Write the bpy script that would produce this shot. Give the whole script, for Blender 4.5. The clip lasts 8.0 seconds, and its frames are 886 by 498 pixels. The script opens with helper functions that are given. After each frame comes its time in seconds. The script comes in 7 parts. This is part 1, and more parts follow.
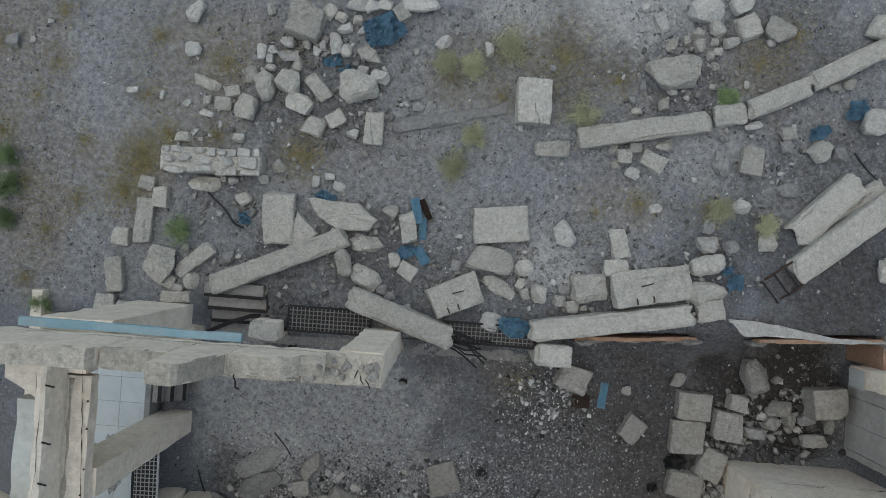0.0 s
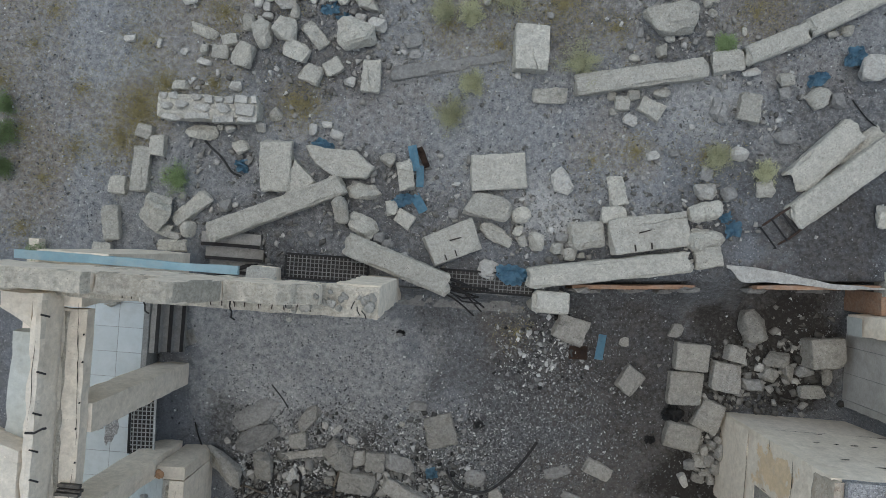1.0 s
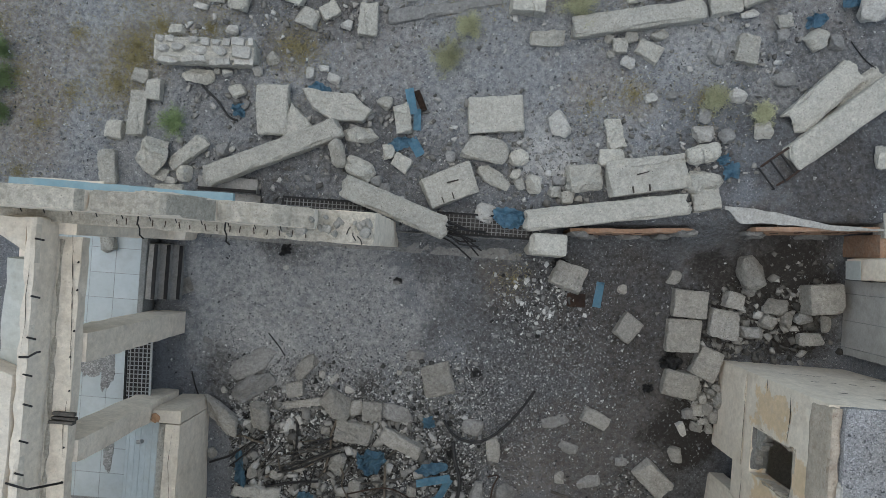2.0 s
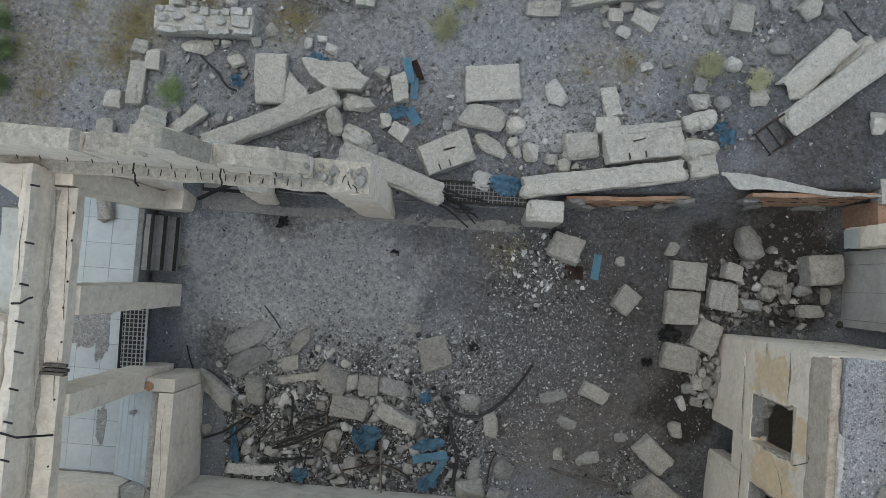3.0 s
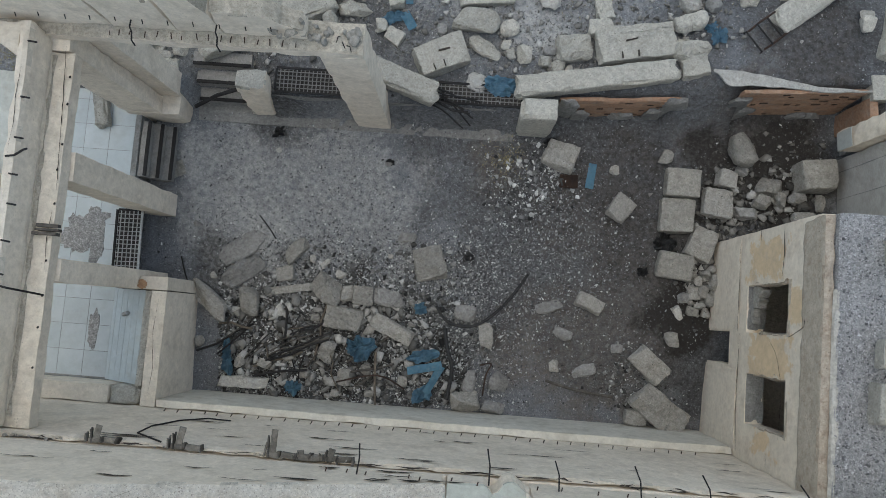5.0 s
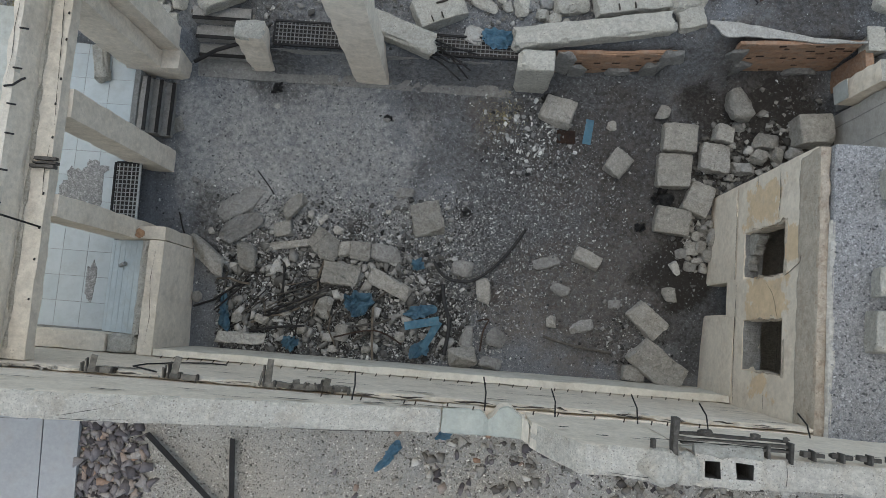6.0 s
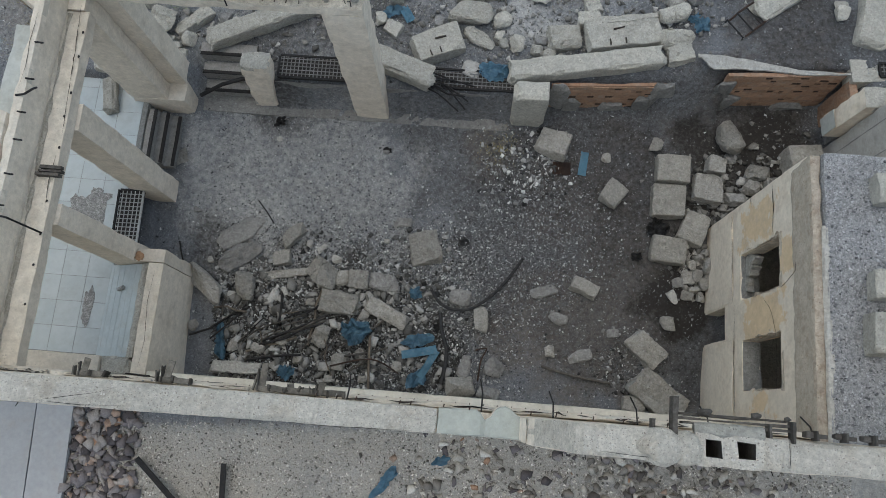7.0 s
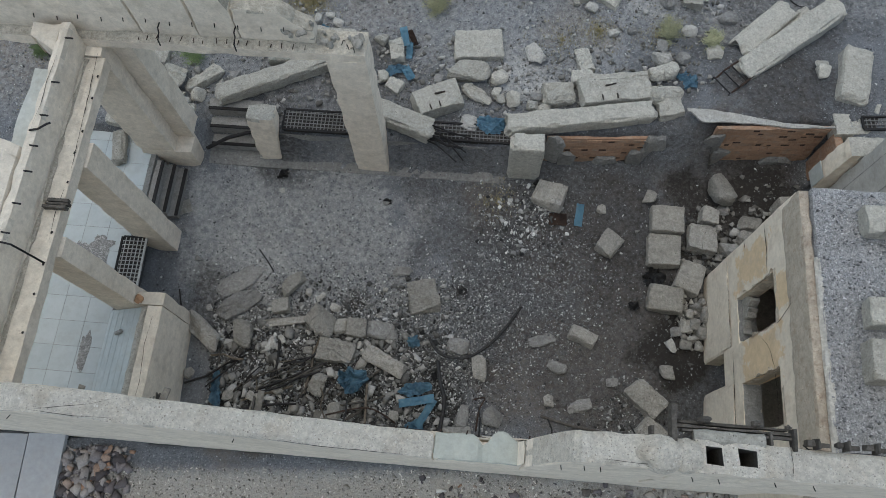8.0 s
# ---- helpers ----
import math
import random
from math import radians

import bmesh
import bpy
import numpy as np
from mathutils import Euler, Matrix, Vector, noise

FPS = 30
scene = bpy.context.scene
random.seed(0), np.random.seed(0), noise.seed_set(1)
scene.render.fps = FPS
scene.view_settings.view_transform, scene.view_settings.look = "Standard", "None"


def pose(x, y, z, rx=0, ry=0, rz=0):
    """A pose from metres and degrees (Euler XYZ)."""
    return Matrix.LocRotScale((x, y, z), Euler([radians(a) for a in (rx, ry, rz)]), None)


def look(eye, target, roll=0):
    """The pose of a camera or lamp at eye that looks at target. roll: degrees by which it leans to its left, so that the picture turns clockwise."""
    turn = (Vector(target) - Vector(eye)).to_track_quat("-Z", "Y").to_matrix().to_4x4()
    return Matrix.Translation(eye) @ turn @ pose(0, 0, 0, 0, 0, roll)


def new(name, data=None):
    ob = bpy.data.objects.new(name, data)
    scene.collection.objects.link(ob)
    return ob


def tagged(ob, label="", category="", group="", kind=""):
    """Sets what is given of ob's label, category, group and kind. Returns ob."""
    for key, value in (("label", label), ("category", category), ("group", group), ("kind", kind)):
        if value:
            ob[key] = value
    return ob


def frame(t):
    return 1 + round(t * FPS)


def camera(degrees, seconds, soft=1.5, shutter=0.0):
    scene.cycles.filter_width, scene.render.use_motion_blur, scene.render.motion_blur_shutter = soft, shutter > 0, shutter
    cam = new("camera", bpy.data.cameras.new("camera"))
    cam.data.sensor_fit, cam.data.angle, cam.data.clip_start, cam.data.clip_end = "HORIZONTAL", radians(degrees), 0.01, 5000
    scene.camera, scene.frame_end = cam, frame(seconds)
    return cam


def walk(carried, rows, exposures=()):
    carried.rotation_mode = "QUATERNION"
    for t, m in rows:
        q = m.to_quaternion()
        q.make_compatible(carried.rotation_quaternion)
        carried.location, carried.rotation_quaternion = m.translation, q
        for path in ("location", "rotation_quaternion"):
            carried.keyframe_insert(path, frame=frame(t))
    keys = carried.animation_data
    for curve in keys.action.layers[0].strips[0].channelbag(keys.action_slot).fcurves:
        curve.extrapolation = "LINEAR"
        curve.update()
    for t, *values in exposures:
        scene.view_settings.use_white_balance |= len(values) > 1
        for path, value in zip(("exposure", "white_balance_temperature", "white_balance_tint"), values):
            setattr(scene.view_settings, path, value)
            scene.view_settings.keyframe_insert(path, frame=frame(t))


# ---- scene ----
cam = camera(63.0, 8.0, soft=0.7)
METRES, EYE, TILT, LEAN, TURN = 6.5, 10.85, -90.0, 1.2, 0.0
ROWS = [
    (0.0, 0.0, 0.0, 0.0, 0.0, 0.0, -0.0),
    (0.5, 0.002, 0.0008, -0.0575, -0.03, 0.04, -0.02),
    (1.0, 0.0044, 0.0026, -0.113, -0.04, 0.07, -0.03),
    (1.5, 0.0068, 0.0048, -0.1739, -0.04, 0.13, -0.04),
    (2.0, 0.0115, 0.0082, -0.2353, -0.0, 0.17, -0.05),
    (2.2, 0.0135, 0.0095, -0.2611, 0.0213, 0.22, -0.0673),
    (3.3, 0.0242, 0.0165, -0.4031, 0.1387, 3.6, -0.1627),
    (3.5, 0.0262, 0.0178, -0.4289, 0.16, 4.21, -0.18),
    (4.0, 0.0279, 0.0222, -0.5008, 0.11, 5.01, -0.2),
    (4.5, 0.031, 0.0266, -0.5694, 0.15, 5.09, -0.21),
    (5.0, 0.0343, 0.0319, -0.6461, 0.14, 5.15, -0.23),
    (5.2, 0.0357, 0.034, -0.6716, 0.1427, 5.06, -0.254),
    (6.3, 0.0432, 0.0459, -0.8115, 0.1573, 7.45, -0.386),
    (6.5, 0.0446, 0.048, -0.837, 0.16, 8.81, -0.41),
    (7.0, 0.0465, 0.0542, -0.8968, 0.1, 12.66, -0.53),
    (7.5, 0.0488, 0.0623, -0.9489, 0.07, 16.28, -0.62),
    (8.0, 0.05, 0.0673, -0.9958, -0.02, 19.92, -0.75),
]
walk(cam, [(t, pose(0, 0, EYE, TILT, LEAN, TURN) @ pose(METRES * x, METRES * y, METRES * z, 90 + pitch, roll, yaw)) for t, x, y, z, yaw, pitch, roll in ROWS],
     exposures=[(0.0, -0.38, 6450, 1.0), (0.5, -0.27, 6450, 1.0), (1.2, -0.17, 6450, 1.0), (3.0, -0.14, 6450, 1.0), (6.4, -0.14, 6450, 1.0), (8.0, -0.19, 6450, 1.0)])

# ---- world and light ----
world = bpy.data.worlds.new("overcast_sky")
scene.world = world
world.use_nodes = True
wn = world.node_tree.nodes
sky = wn.new("ShaderNodeTexSky")
sky.sky_type = "NISHITA"
sky.sun_disc = False
sky.sun_elevation = radians(80)
sky.sun_rotation = radians(-62)
sky.air_density, sky.dust_density, sky.ozone_density = 1.0, 3.0, 1.0
wn["Background"].inputs["Strength"].default_value = 0.2
world.node_tree.links.new(sky.outputs["Color"], wn["Background"].inputs["Color"])
sun = new("sun", bpy.data.lights.new("sun", "SUN"))
sun.data.energy, sun.data.angle, sun.data.color = 1.0, radians(165), (1.0, 1.0, 0.97)
sun.matrix_world = look((-1.5, 0.8, 13.5), (0, 0, 0))


# ---- materials ----
def mixed(nt, fac, a, b, kind="MIX"):
    m = nt.nodes.new("ShaderNodeMix")
    m.data_type, m.blend_type = "RGBA", kind
    for sock, v in ((m.inputs[0], fac), (m.inputs[6], a), (m.inputs[7], b)):
        if isinstance(v, bpy.types.NodeSocket):
            nt.links.new(v, sock)
        else:
            sock.default_value = v if isinstance(v, (int, float)) else (*v, 1.0)
    return m.outputs[2]


def noise_tex(nt, co, scale, detail=6.0, rough=0.6):
    n = nt.nodes.new("ShaderNodeTexNoise")
    n.inputs["Scale"].default_value, n.inputs["Detail"].default_value, n.inputs["Roughness"].default_value = scale, detail, rough
    nt.links.new(co, n.inputs["Vector"])
    return n.outputs["Fac"]


def ramp(nt, fac, lo, hi, a=0.0, b=1.0):
    r = nt.nodes.new("ShaderNodeMapRange")
    r.inputs[1].default_value, r.inputs[2].default_value, r.inputs[3].default_value, r.inputs[4].default_value = lo, hi, a, b
    nt.links.new(fac, r.inputs[0])
    return r.outputs[0]


def math_node(nt, op, a, b):
    m = nt.nodes.new("ShaderNodeMath")
    m.operation = op
    for sock, v in ((m.inputs[0], a), (m.inputs[1], b)):
        if isinstance(v, bpy.types.NodeSocket):
            nt.links.new(v, sock)
        else:
            sock.default_value = v
    return m.outputs[0]


def scaled(nt, col, fac):
    """Multiplies a colour by a grey factor."""
    comb = nt.nodes.new("ShaderNodeCombineColor")
    for k in range(3):
        nt.links.new(fac, comb.inputs[k])
    return mixed(nt, 1.0, col, comb.outputs[0], "MULTIPLY")


def surface(name, base, dark, stain, rough=0.9, grain=28.0, large=1.3, stain_amount=0.5, bump=0.35, metal=0.0, vary=0.12, speckle=0.3, world_co=False, pits=0.0, patches=(), patch=None):
    """A worn mineral surface: broad tone changes, stains, mottling, fine grain and dark pits. patches: (y, z, radius) of another coat."""
    m = bpy.data.materials.new(name)
    m.use_nodes = True
    nt = m.node_tree
    bsdf = nt.nodes["Principled BSDF"]
    if world_co:
        co = nt.nodes.new("ShaderNodeNewGeometry").outputs["Position"]
    else:
        co = nt.nodes.new("ShaderNodeTexCoord").outputs["Object"]
    if vary and not world_co:
        # every object shows its own part of the pattern
        shift = nt.nodes.new("ShaderNodeVectorMath")
        shift.operation = "ADD"
        rnd = nt.nodes.new("ShaderNodeObjectInfo").outputs["Random"]
        nt.links.new(co, shift.inputs[0])
        nt.links.new(math_node(nt, "MULTIPLY", rnd, 37.0), shift.inputs[1])
        co = shift.outputs[0]
    broad = ramp(nt, noise_tex(nt, co, large, 5.0, 0.65), 0.35, 0.68)
    fine = noise_tex(nt, co, grain, 8.0, 0.8)
    mid = noise_tex(nt, co, grain * 0.4, 6.0, 0.7)
    spots = ramp(nt, noise_tex(nt, co, large * 3.7, 7.0, 0.7), 0.5, 0.66)
    col = mixed(nt, broad, dark, base)
    if patches:
        sep = nt.nodes.new("ShaderNodeSeparateXYZ")
        nt.links.new(co, sep.inputs[0])
        wob = ramp(nt, noise_tex(nt, co, 4.0, 6.0, 0.7), 0.2, 0.8, -0.22, 0.22)
        for y, z, r in patches:
            d = math_node(nt, "MAXIMUM", math_node(nt, "ABSOLUTE", math_node(nt, "SUBTRACT", sep.outputs[1], y), 0.0), math_node(nt, "MULTIPLY", math_node(nt, "ABSOLUTE", math_node(nt, "SUBTRACT", sep.outputs[2], z), 0.0), 0.5))
            col = mixed(nt, ramp(nt, math_node(nt, "ADD", d, wob), r, r - 0.03), col, patch)
    col = mixed(nt, math_node(nt, "MULTIPLY", spots, stain_amount), col, stain)
    col = scaled(nt, col, ramp(nt, fine, 0.28, 0.72, 1.0 - speckle, 1.0 + speckle))
    col = scaled(nt, col, ramp(nt, mid, 0.3, 0.7, 1.0 - speckle * 0.6, 1.0 + speckle * 0.6))
    if pits:
        vo = nt.nodes.new("ShaderNodeTexVoronoi")
        vo.inputs["Scale"].default_value = min(grain * 1.5, 36.0)
        nt.links.new(co, vo.inputs["Vector"])
        hole = math_node(nt, "MULTIPLY", ramp(nt, vo.outputs["Distance"], 0.16, 0.3, 1.0, 0.0), ramp(nt, mid, 0.5, 0.62))
        col = scaled(nt, col, ramp(nt, hole, 0.0, 1.0, 1.0, 1.0 - pits))
    if vary:
        rnd = nt.nodes.new("ShaderNodeObjectInfo").outputs["Random"]
        col = scaled(nt, col, ramp(nt, rnd, 0.0, 1.0, 1.0 - vary, 1.0 + vary))
    nt.links.new(col, bsdf.inputs["Base Color"])
    bsdf.inputs["Roughness"].default_value = rough
    bsdf.inputs["Metallic"].default_value = metal
    bsdf.inputs["Specular IOR Level"].default_value = 0.25
    bp = nt.nodes.new("ShaderNodeBump")
    bp.inputs["Strength"].default_value, bp.inputs["Distance"].default_value = min(1.0, bump), 0.03
    nt.links.new(math_node(nt, "ADD", math_node(nt, "MULTIPLY", mid, 1.2), fine), bp.inputs["Height"])
    nt.links.new(bp.outputs[0], bsdf.inputs["Normal"])
    return m


YARD_STONE = surface("yard_stone", (0.385, 0.368, 0.335), (0.325, 0.31, 0.281), (0.13, 0.12, 0.105), grain=40, large=5.0, bump=1.0, vary=0.2, pits=0.8, speckle=0.32, stain_amount=0.35)
YARD_BLOCK = surface("yard_block", (0.4, 0.38, 0.34), (0.34, 0.322, 0.287), (0.17, 0.158, 0.14), grain=40, large=4.0, bump=1.0, vary=0.14, pits=0.7, speckle=0.32, stain_amount=0.4)
PLINTH = surface("whitish_plinth", (0.64, 0.605, 0.53), (0.55, 0.515, 0.445), (0.38, 0.335, 0.265), grain=14, large=0.9, stain_amount=0.55, bump=0.25, vary=0.0, speckle=0.15)
CREST = surface("broken_plaster_edge", (0.52, 0.475, 0.4), (0.42, 0.385, 0.32), (0.27, 0.24, 0.195), grain=26, large=3.0, stain_amount=0.6, bump=1.0, speckle=0.36, pits=0.5)
WALL_TOP = surface("rough_pebbled_mortar", (0.67, 0.63, 0.555), (0.59, 0.55, 0.48), (0.49, 0.42, 0.33), grain=34, large=1.0, stain_amount=0.55, bump=1.0, speckle=0.28, pits=0.5, vary=0.04)
WHITEWASH = surface("weathered_whitewash", (0.46, 0.48, 0.455), (0.41, 0.425, 0.4), (0.36, 0.35, 0.31), grain=16, large=1.2, bump=0.25, vary=0.03, speckle=0.14)
PANEL = surface("greenish_white_plaster", (0.375, 0.387, 0.347), (0.34, 0.35, 0.31), (0.4, 0.385, 0.33), grain=20, large=1.1, bump=0.3, vary=0.0, speckle=0.13, stain_amount=0.35)
LEDGE_TOP = surface("stained_ledge", (0.63, 0.575, 0.485), (0.55, 0.495, 0.415), (0.4, 0.335, 0.265), grain=18, large=1.6, stain_amount=0.5, bump=0.4, vary=0.03, speckle=0.2, pits=0.3)
CELL_DARK = surface("shaded_block_cell", (0.09, 0.083, 0.075), (0.06, 0.056, 0.05), (0.13, 0.12, 0.105), grain=40, large=4.0, bump=0.6)
CONCRETE = surface("pale_concrete", (0.49, 0.471, 0.418), (0.425, 0.406, 0.359), (0.23, 0.218, 0.19), grain=40, large=4.0, bump=0.9, pits=0.7, speckle=0.32, stain_amount=0.28)
PLASTER = surface("cream_plaster", (0.74, 0.66, 0.555), (0.67, 0.595, 0.495), (0.5, 0.43, 0.345), grain=16, large=0.9, bump=0.25, vary=0.05, stain_amount=0.5, speckle=0.17, pits=0.15)
BROKEN = surface("broken_concrete", (0.36, 0.345, 0.31), (0.29, 0.275, 0.245), (0.2, 0.19, 0.17), grain=22, large=4.0, stain_amount=0.5, bump=0.9, speckle=0.4)
STONE = surface("rubble_stone", (0.465, 0.446, 0.395), (0.4, 0.383, 0.339), (0.21, 0.2, 0.175), grain=40, large=5.0, bump=0.9, vary=0.2, pits=0.75, speckle=0.32, stain_amount=0.32)
PALE_STONE = surface("white_stone", (0.46, 0.447, 0.415), (0.40, 0.386, 0.356), (0.28, 0.265, 0.24), grain=38, large=5.0, bump=0.7, vary=0.14, speckle=0.32, pits=0.45)
TREAD = surface("grey_step_concrete", (0.31, 0.3, 0.285), (0.26, 0.252, 0.24), (0.17, 0.16, 0.15), grain=34, large=3.0, bump=0.5, speckle=0.25, pits=0.3)
DUSTY = surface("dusty_stone", (0.28, 0.274, 0.262), (0.235, 0.23, 0.22), (0.15, 0.143, 0.133), grain=40, large=4.0, bump=0.7, vary=0.2, pits=0.6, speckle=0.34)
BRICK = surface("orange_brick", (0.42, 0.262, 0.172), (0.35, 0.227, 0.157), (0.31, 0.265, 0.22), grain=30, large=1.6, bump=0.5, vary=0.14, stain_amount=0.6, speckle=0.25)
MORTAR = surface("brick_mortar", (0.35, 0.215, 0.14), (0.29, 0.185, 0.125), (0.27, 0.23, 0.19), grain=30, large=1.6, bump=0.6, vary=0.0, stain_amount=0.6)
GAP = surface("brick_gap_shade", (0.07, 0.045, 0.034), (0.055, 0.038, 0.03), (0.09, 0.07, 0.055), grain=40, large=6, bump=0.5)
TILE = surface("pale_blue_tile", (0.45, 0.49, 0.5), (0.4, 0.445, 0.46), (0.33, 0.335, 0.325), rough=0.45, grain=10, large=1.6, stain_amount=0.3, bump=0.05, vary=0.06, speckle=0.06)
GROUT = surface("tile_bed", (0.3, 0.3, 0.29), (0.25, 0.25, 0.24), (0.18, 0.172, 0.16), grain=40, large=3, bump=0.8)
BLUE_PAINT = surface("faded_blue_paint", (0.21, 0.34, 0.4), (0.27, 0.37, 0.41), (0.35, 0.39, 0.38), rough=0.6, grain=12, large=1.5, stain_amount=0.4, bump=0.15, speckle=0.12)
BLUE_SHEET = surface("blue_plastic", (0.13, 0.25, 0.34), (0.075, 0.15, 0.22), (0.2, 0.28, 0.32), rough=0.5, grain=15, large=5, bump=0.3, speckle=0.15)
BLUE_BOARD = surface("blue_paint_board", (0.15, 0.3, 0.4), (0.11, 0.23, 0.32), (0.24, 0.32, 0.36), rough=0.6, grain=15, large=4, bump=0.2, speckle=0.15)
RUST = surface("rusty_iron", (0.075, 0.048, 0.036), (0.045, 0.034, 0.03), (0.10, 0.06, 0.04), rough=0.85, grain=60, large=8, metal=0.3, bump=0.4)
DARK_IRON = surface("dark_iron", (0.035, 0.034, 0.035), (0.025, 0.024, 0.024), (0.05, 0.04, 0.034), rough=0.75, grain=60, large=8, metal=0.4, bump=0.3)
WOOD = surface("grey_wood", (0.17, 0.145, 0.115), (0.12, 0.10, 0.08), (0.08, 0.07, 0.06), grain=30, large=6, bump=0.6)
GRAVEL_ROOF = surface("roof_gravel", (0.48, 0.475, 0.475), (0.42, 0.417, 0.418), (0.32, 0.312, 0.3), grain=55, large=1.0, bump=1.0, speckle=0.6)
PALE_SHEET = surface("pale_blue_sheet", (0.44, 0.49, 0.50), (0.40, 0.44, 0.45), (0.40, 0.40, 0.37), rough=0.6, grain=12, large=1.5, bump=0.1, speckle=0.1)
PAVING = surface("grey_paving", (0.37, 0.375, 0.385), (0.33, 0.335, 0.345), (0.34, 0.31, 0.275), grain=18, large=0.8, stain_amount=0.35, bump=0.12, vary=0.04, speckle=0.1)
PIPE = surface("black_rubber_pipe", (0.03, 0.03, 0.032), (0.02, 0.02, 0.02), (0.07, 0.065, 0.06), rough=0.6, grain=30, large=5)
DRY = surface("dry_shrub", (0.42, 0.42, 0.27), (0.35, 0.35, 0.22), (0.3, 0.285, 0.18), grain=40, large=6, bump=0.1, vary=0.15)
GREEN = surface("green_shrub", (0.22, 0.29, 0.14), (0.17, 0.23, 0.105), (0.25, 0.27, 0.15), grain=40, large=6, bump=0.1, vary=0.2)
TUFT = surface("yellow_grass", (0.34, 0.295, 0.16), (0.27, 0.235, 0.13), (0.2, 0.175, 0.105), grain=40, large=6, bump=0.1, vary=0.2)
BEAM_TOP = surface("weathered_beam_top", (0.62, 0.565, 0.48), (0.54, 0.49, 0.415), (0.42, 0.36, 0.285), grain=18, large=1.2, stain_amount=0.45, bump=0.35, vary=0.03, speckle=0.18, pits=0.25)
ROOF_EDGE = surface("weathered_roof_edge", (0.56, 0.5, 0.415), (0.47, 0.41, 0.33), (0.33, 0.245, 0.175), grain=26, large=2.2, bump=0.5, speckle=0.24, pits=0.5)
BROWN_EDGE = surface("rust_stained_roof_edge", (0.5, 0.435, 0.355), (0.4, 0.34, 0.27), (0.24, 0.165, 0.115), grain=34, large=2.4, bump=0.7, speckle=0.3, pits=0.6, stain_amount=0.65)
KERB = surface("pale_roof_kerb", (0.56, 0.54, 0.495), (0.48, 0.46, 0.42), (0.36, 0.335, 0.29), grain=30, large=3.0, bump=0.9, speckle=0.3, pits=0.5)
RUSTED = surface("rust_stained_mortar", (0.5, 0.445, 0.36), (0.39, 0.325, 0.25), (0.25, 0.175, 0.125), grain=26, large=4.0, bump=0.9, speckle=0.4, pits=0.7, stain_amount=0.8)
GREY_WALL = surface("grey_render", (0.43, 0.415, 0.385), (0.37, 0.357, 0.33), (0.26, 0.245, 0.22), grain=18, large=1.2, stain_amount=0.5, bump=0.3, vary=0.0, speckle=0.18, pits=0.2)
HOUSE = surface("house_plaster", (0.75, 0.67, 0.555), (0.66, 0.585, 0.48), (0.5, 0.41, 0.315), grain=14, large=0.9, bump=0.25, vary=0.0, speckle=0.13, patches=((-3.22, 1.75, 0.24), (-4.40, 1.9, 0.28), (-3.8, 2.62, 0.2), (-5.4, 1.9, 0.14)), patch=(0.66, 0.515, 0.34), stain_amount=0.55)


def pebbled(m, scales, low, high):
    """Adds the tones of countless single pebbles to a material's colour."""
    nt = m.node_tree
    bsdf = nt.nodes["Principled BSDF"]
    col = bsdf.inputs["Base Color"].links[0].from_socket
    co = nt.nodes.new("ShaderNodeNewGeometry").outputs["Position"]
    for s in scales:
        vo = nt.nodes.new("ShaderNodeTexVoronoi")
        vo.inputs["Scale"].default_value = s
        nt.links.new(co, vo.inputs["Vector"])
        tone = nt.nodes.new("ShaderNodeSeparateColor")
        nt.links.new(vo.outputs["Color"], tone.inputs[0])
        f = math_node(nt, "MULTIPLY", ramp(nt, math_node(nt, "POWER", tone.outputs[0], 1.8), 0.0, 1.0, low, high), ramp(nt, vo.outputs["Distance"], 0.25, 0.7, 1.08, 0.72))
        col = scaled(nt, col, f)
    nt.links.new(col, bsdf.inputs["Base Color"])
    return m


def flecked(m, scale, share, light, dark):
    """Sets rounded light and dark pebbles, each in its own cell, into a material's colour."""
    nt = m.node_tree
    bsdf = nt.nodes["Principled BSDF"]
    col = bsdf.inputs["Base Color"].links[0].from_socket
    co = nt.nodes.new("ShaderNodeNewGeometry").outputs["Position"]
    vo = nt.nodes.new("ShaderNodeTexVoronoi")
    vo.inputs["Scale"].default_value = scale
    nt.links.new(co, vo.inputs["Vector"])
    tone = nt.nodes.new("ShaderNodeSeparateColor")
    nt.links.new(vo.outputs["Color"], tone.inputs[0])
    size = ramp(nt, tone.outputs[1], 0.0, 1.0, 0.16, 0.5)
    inside = math_node(nt, "LESS_THAN", vo.outputs["Distance"], size)
    for lo, hi, c in ((1.0 - share, 1.0 - share * 0.5, light), (share, share * 0.5, dark)):
        fac = ramp(nt, tone.outputs[0], lo, hi)
        fac.node.clamp = True
        col = mixed(nt, math_node(nt, "MULTIPLY", fac, inside), col, c)
    nt.links.new(col, bsdf.inputs["Base Color"])
    return m


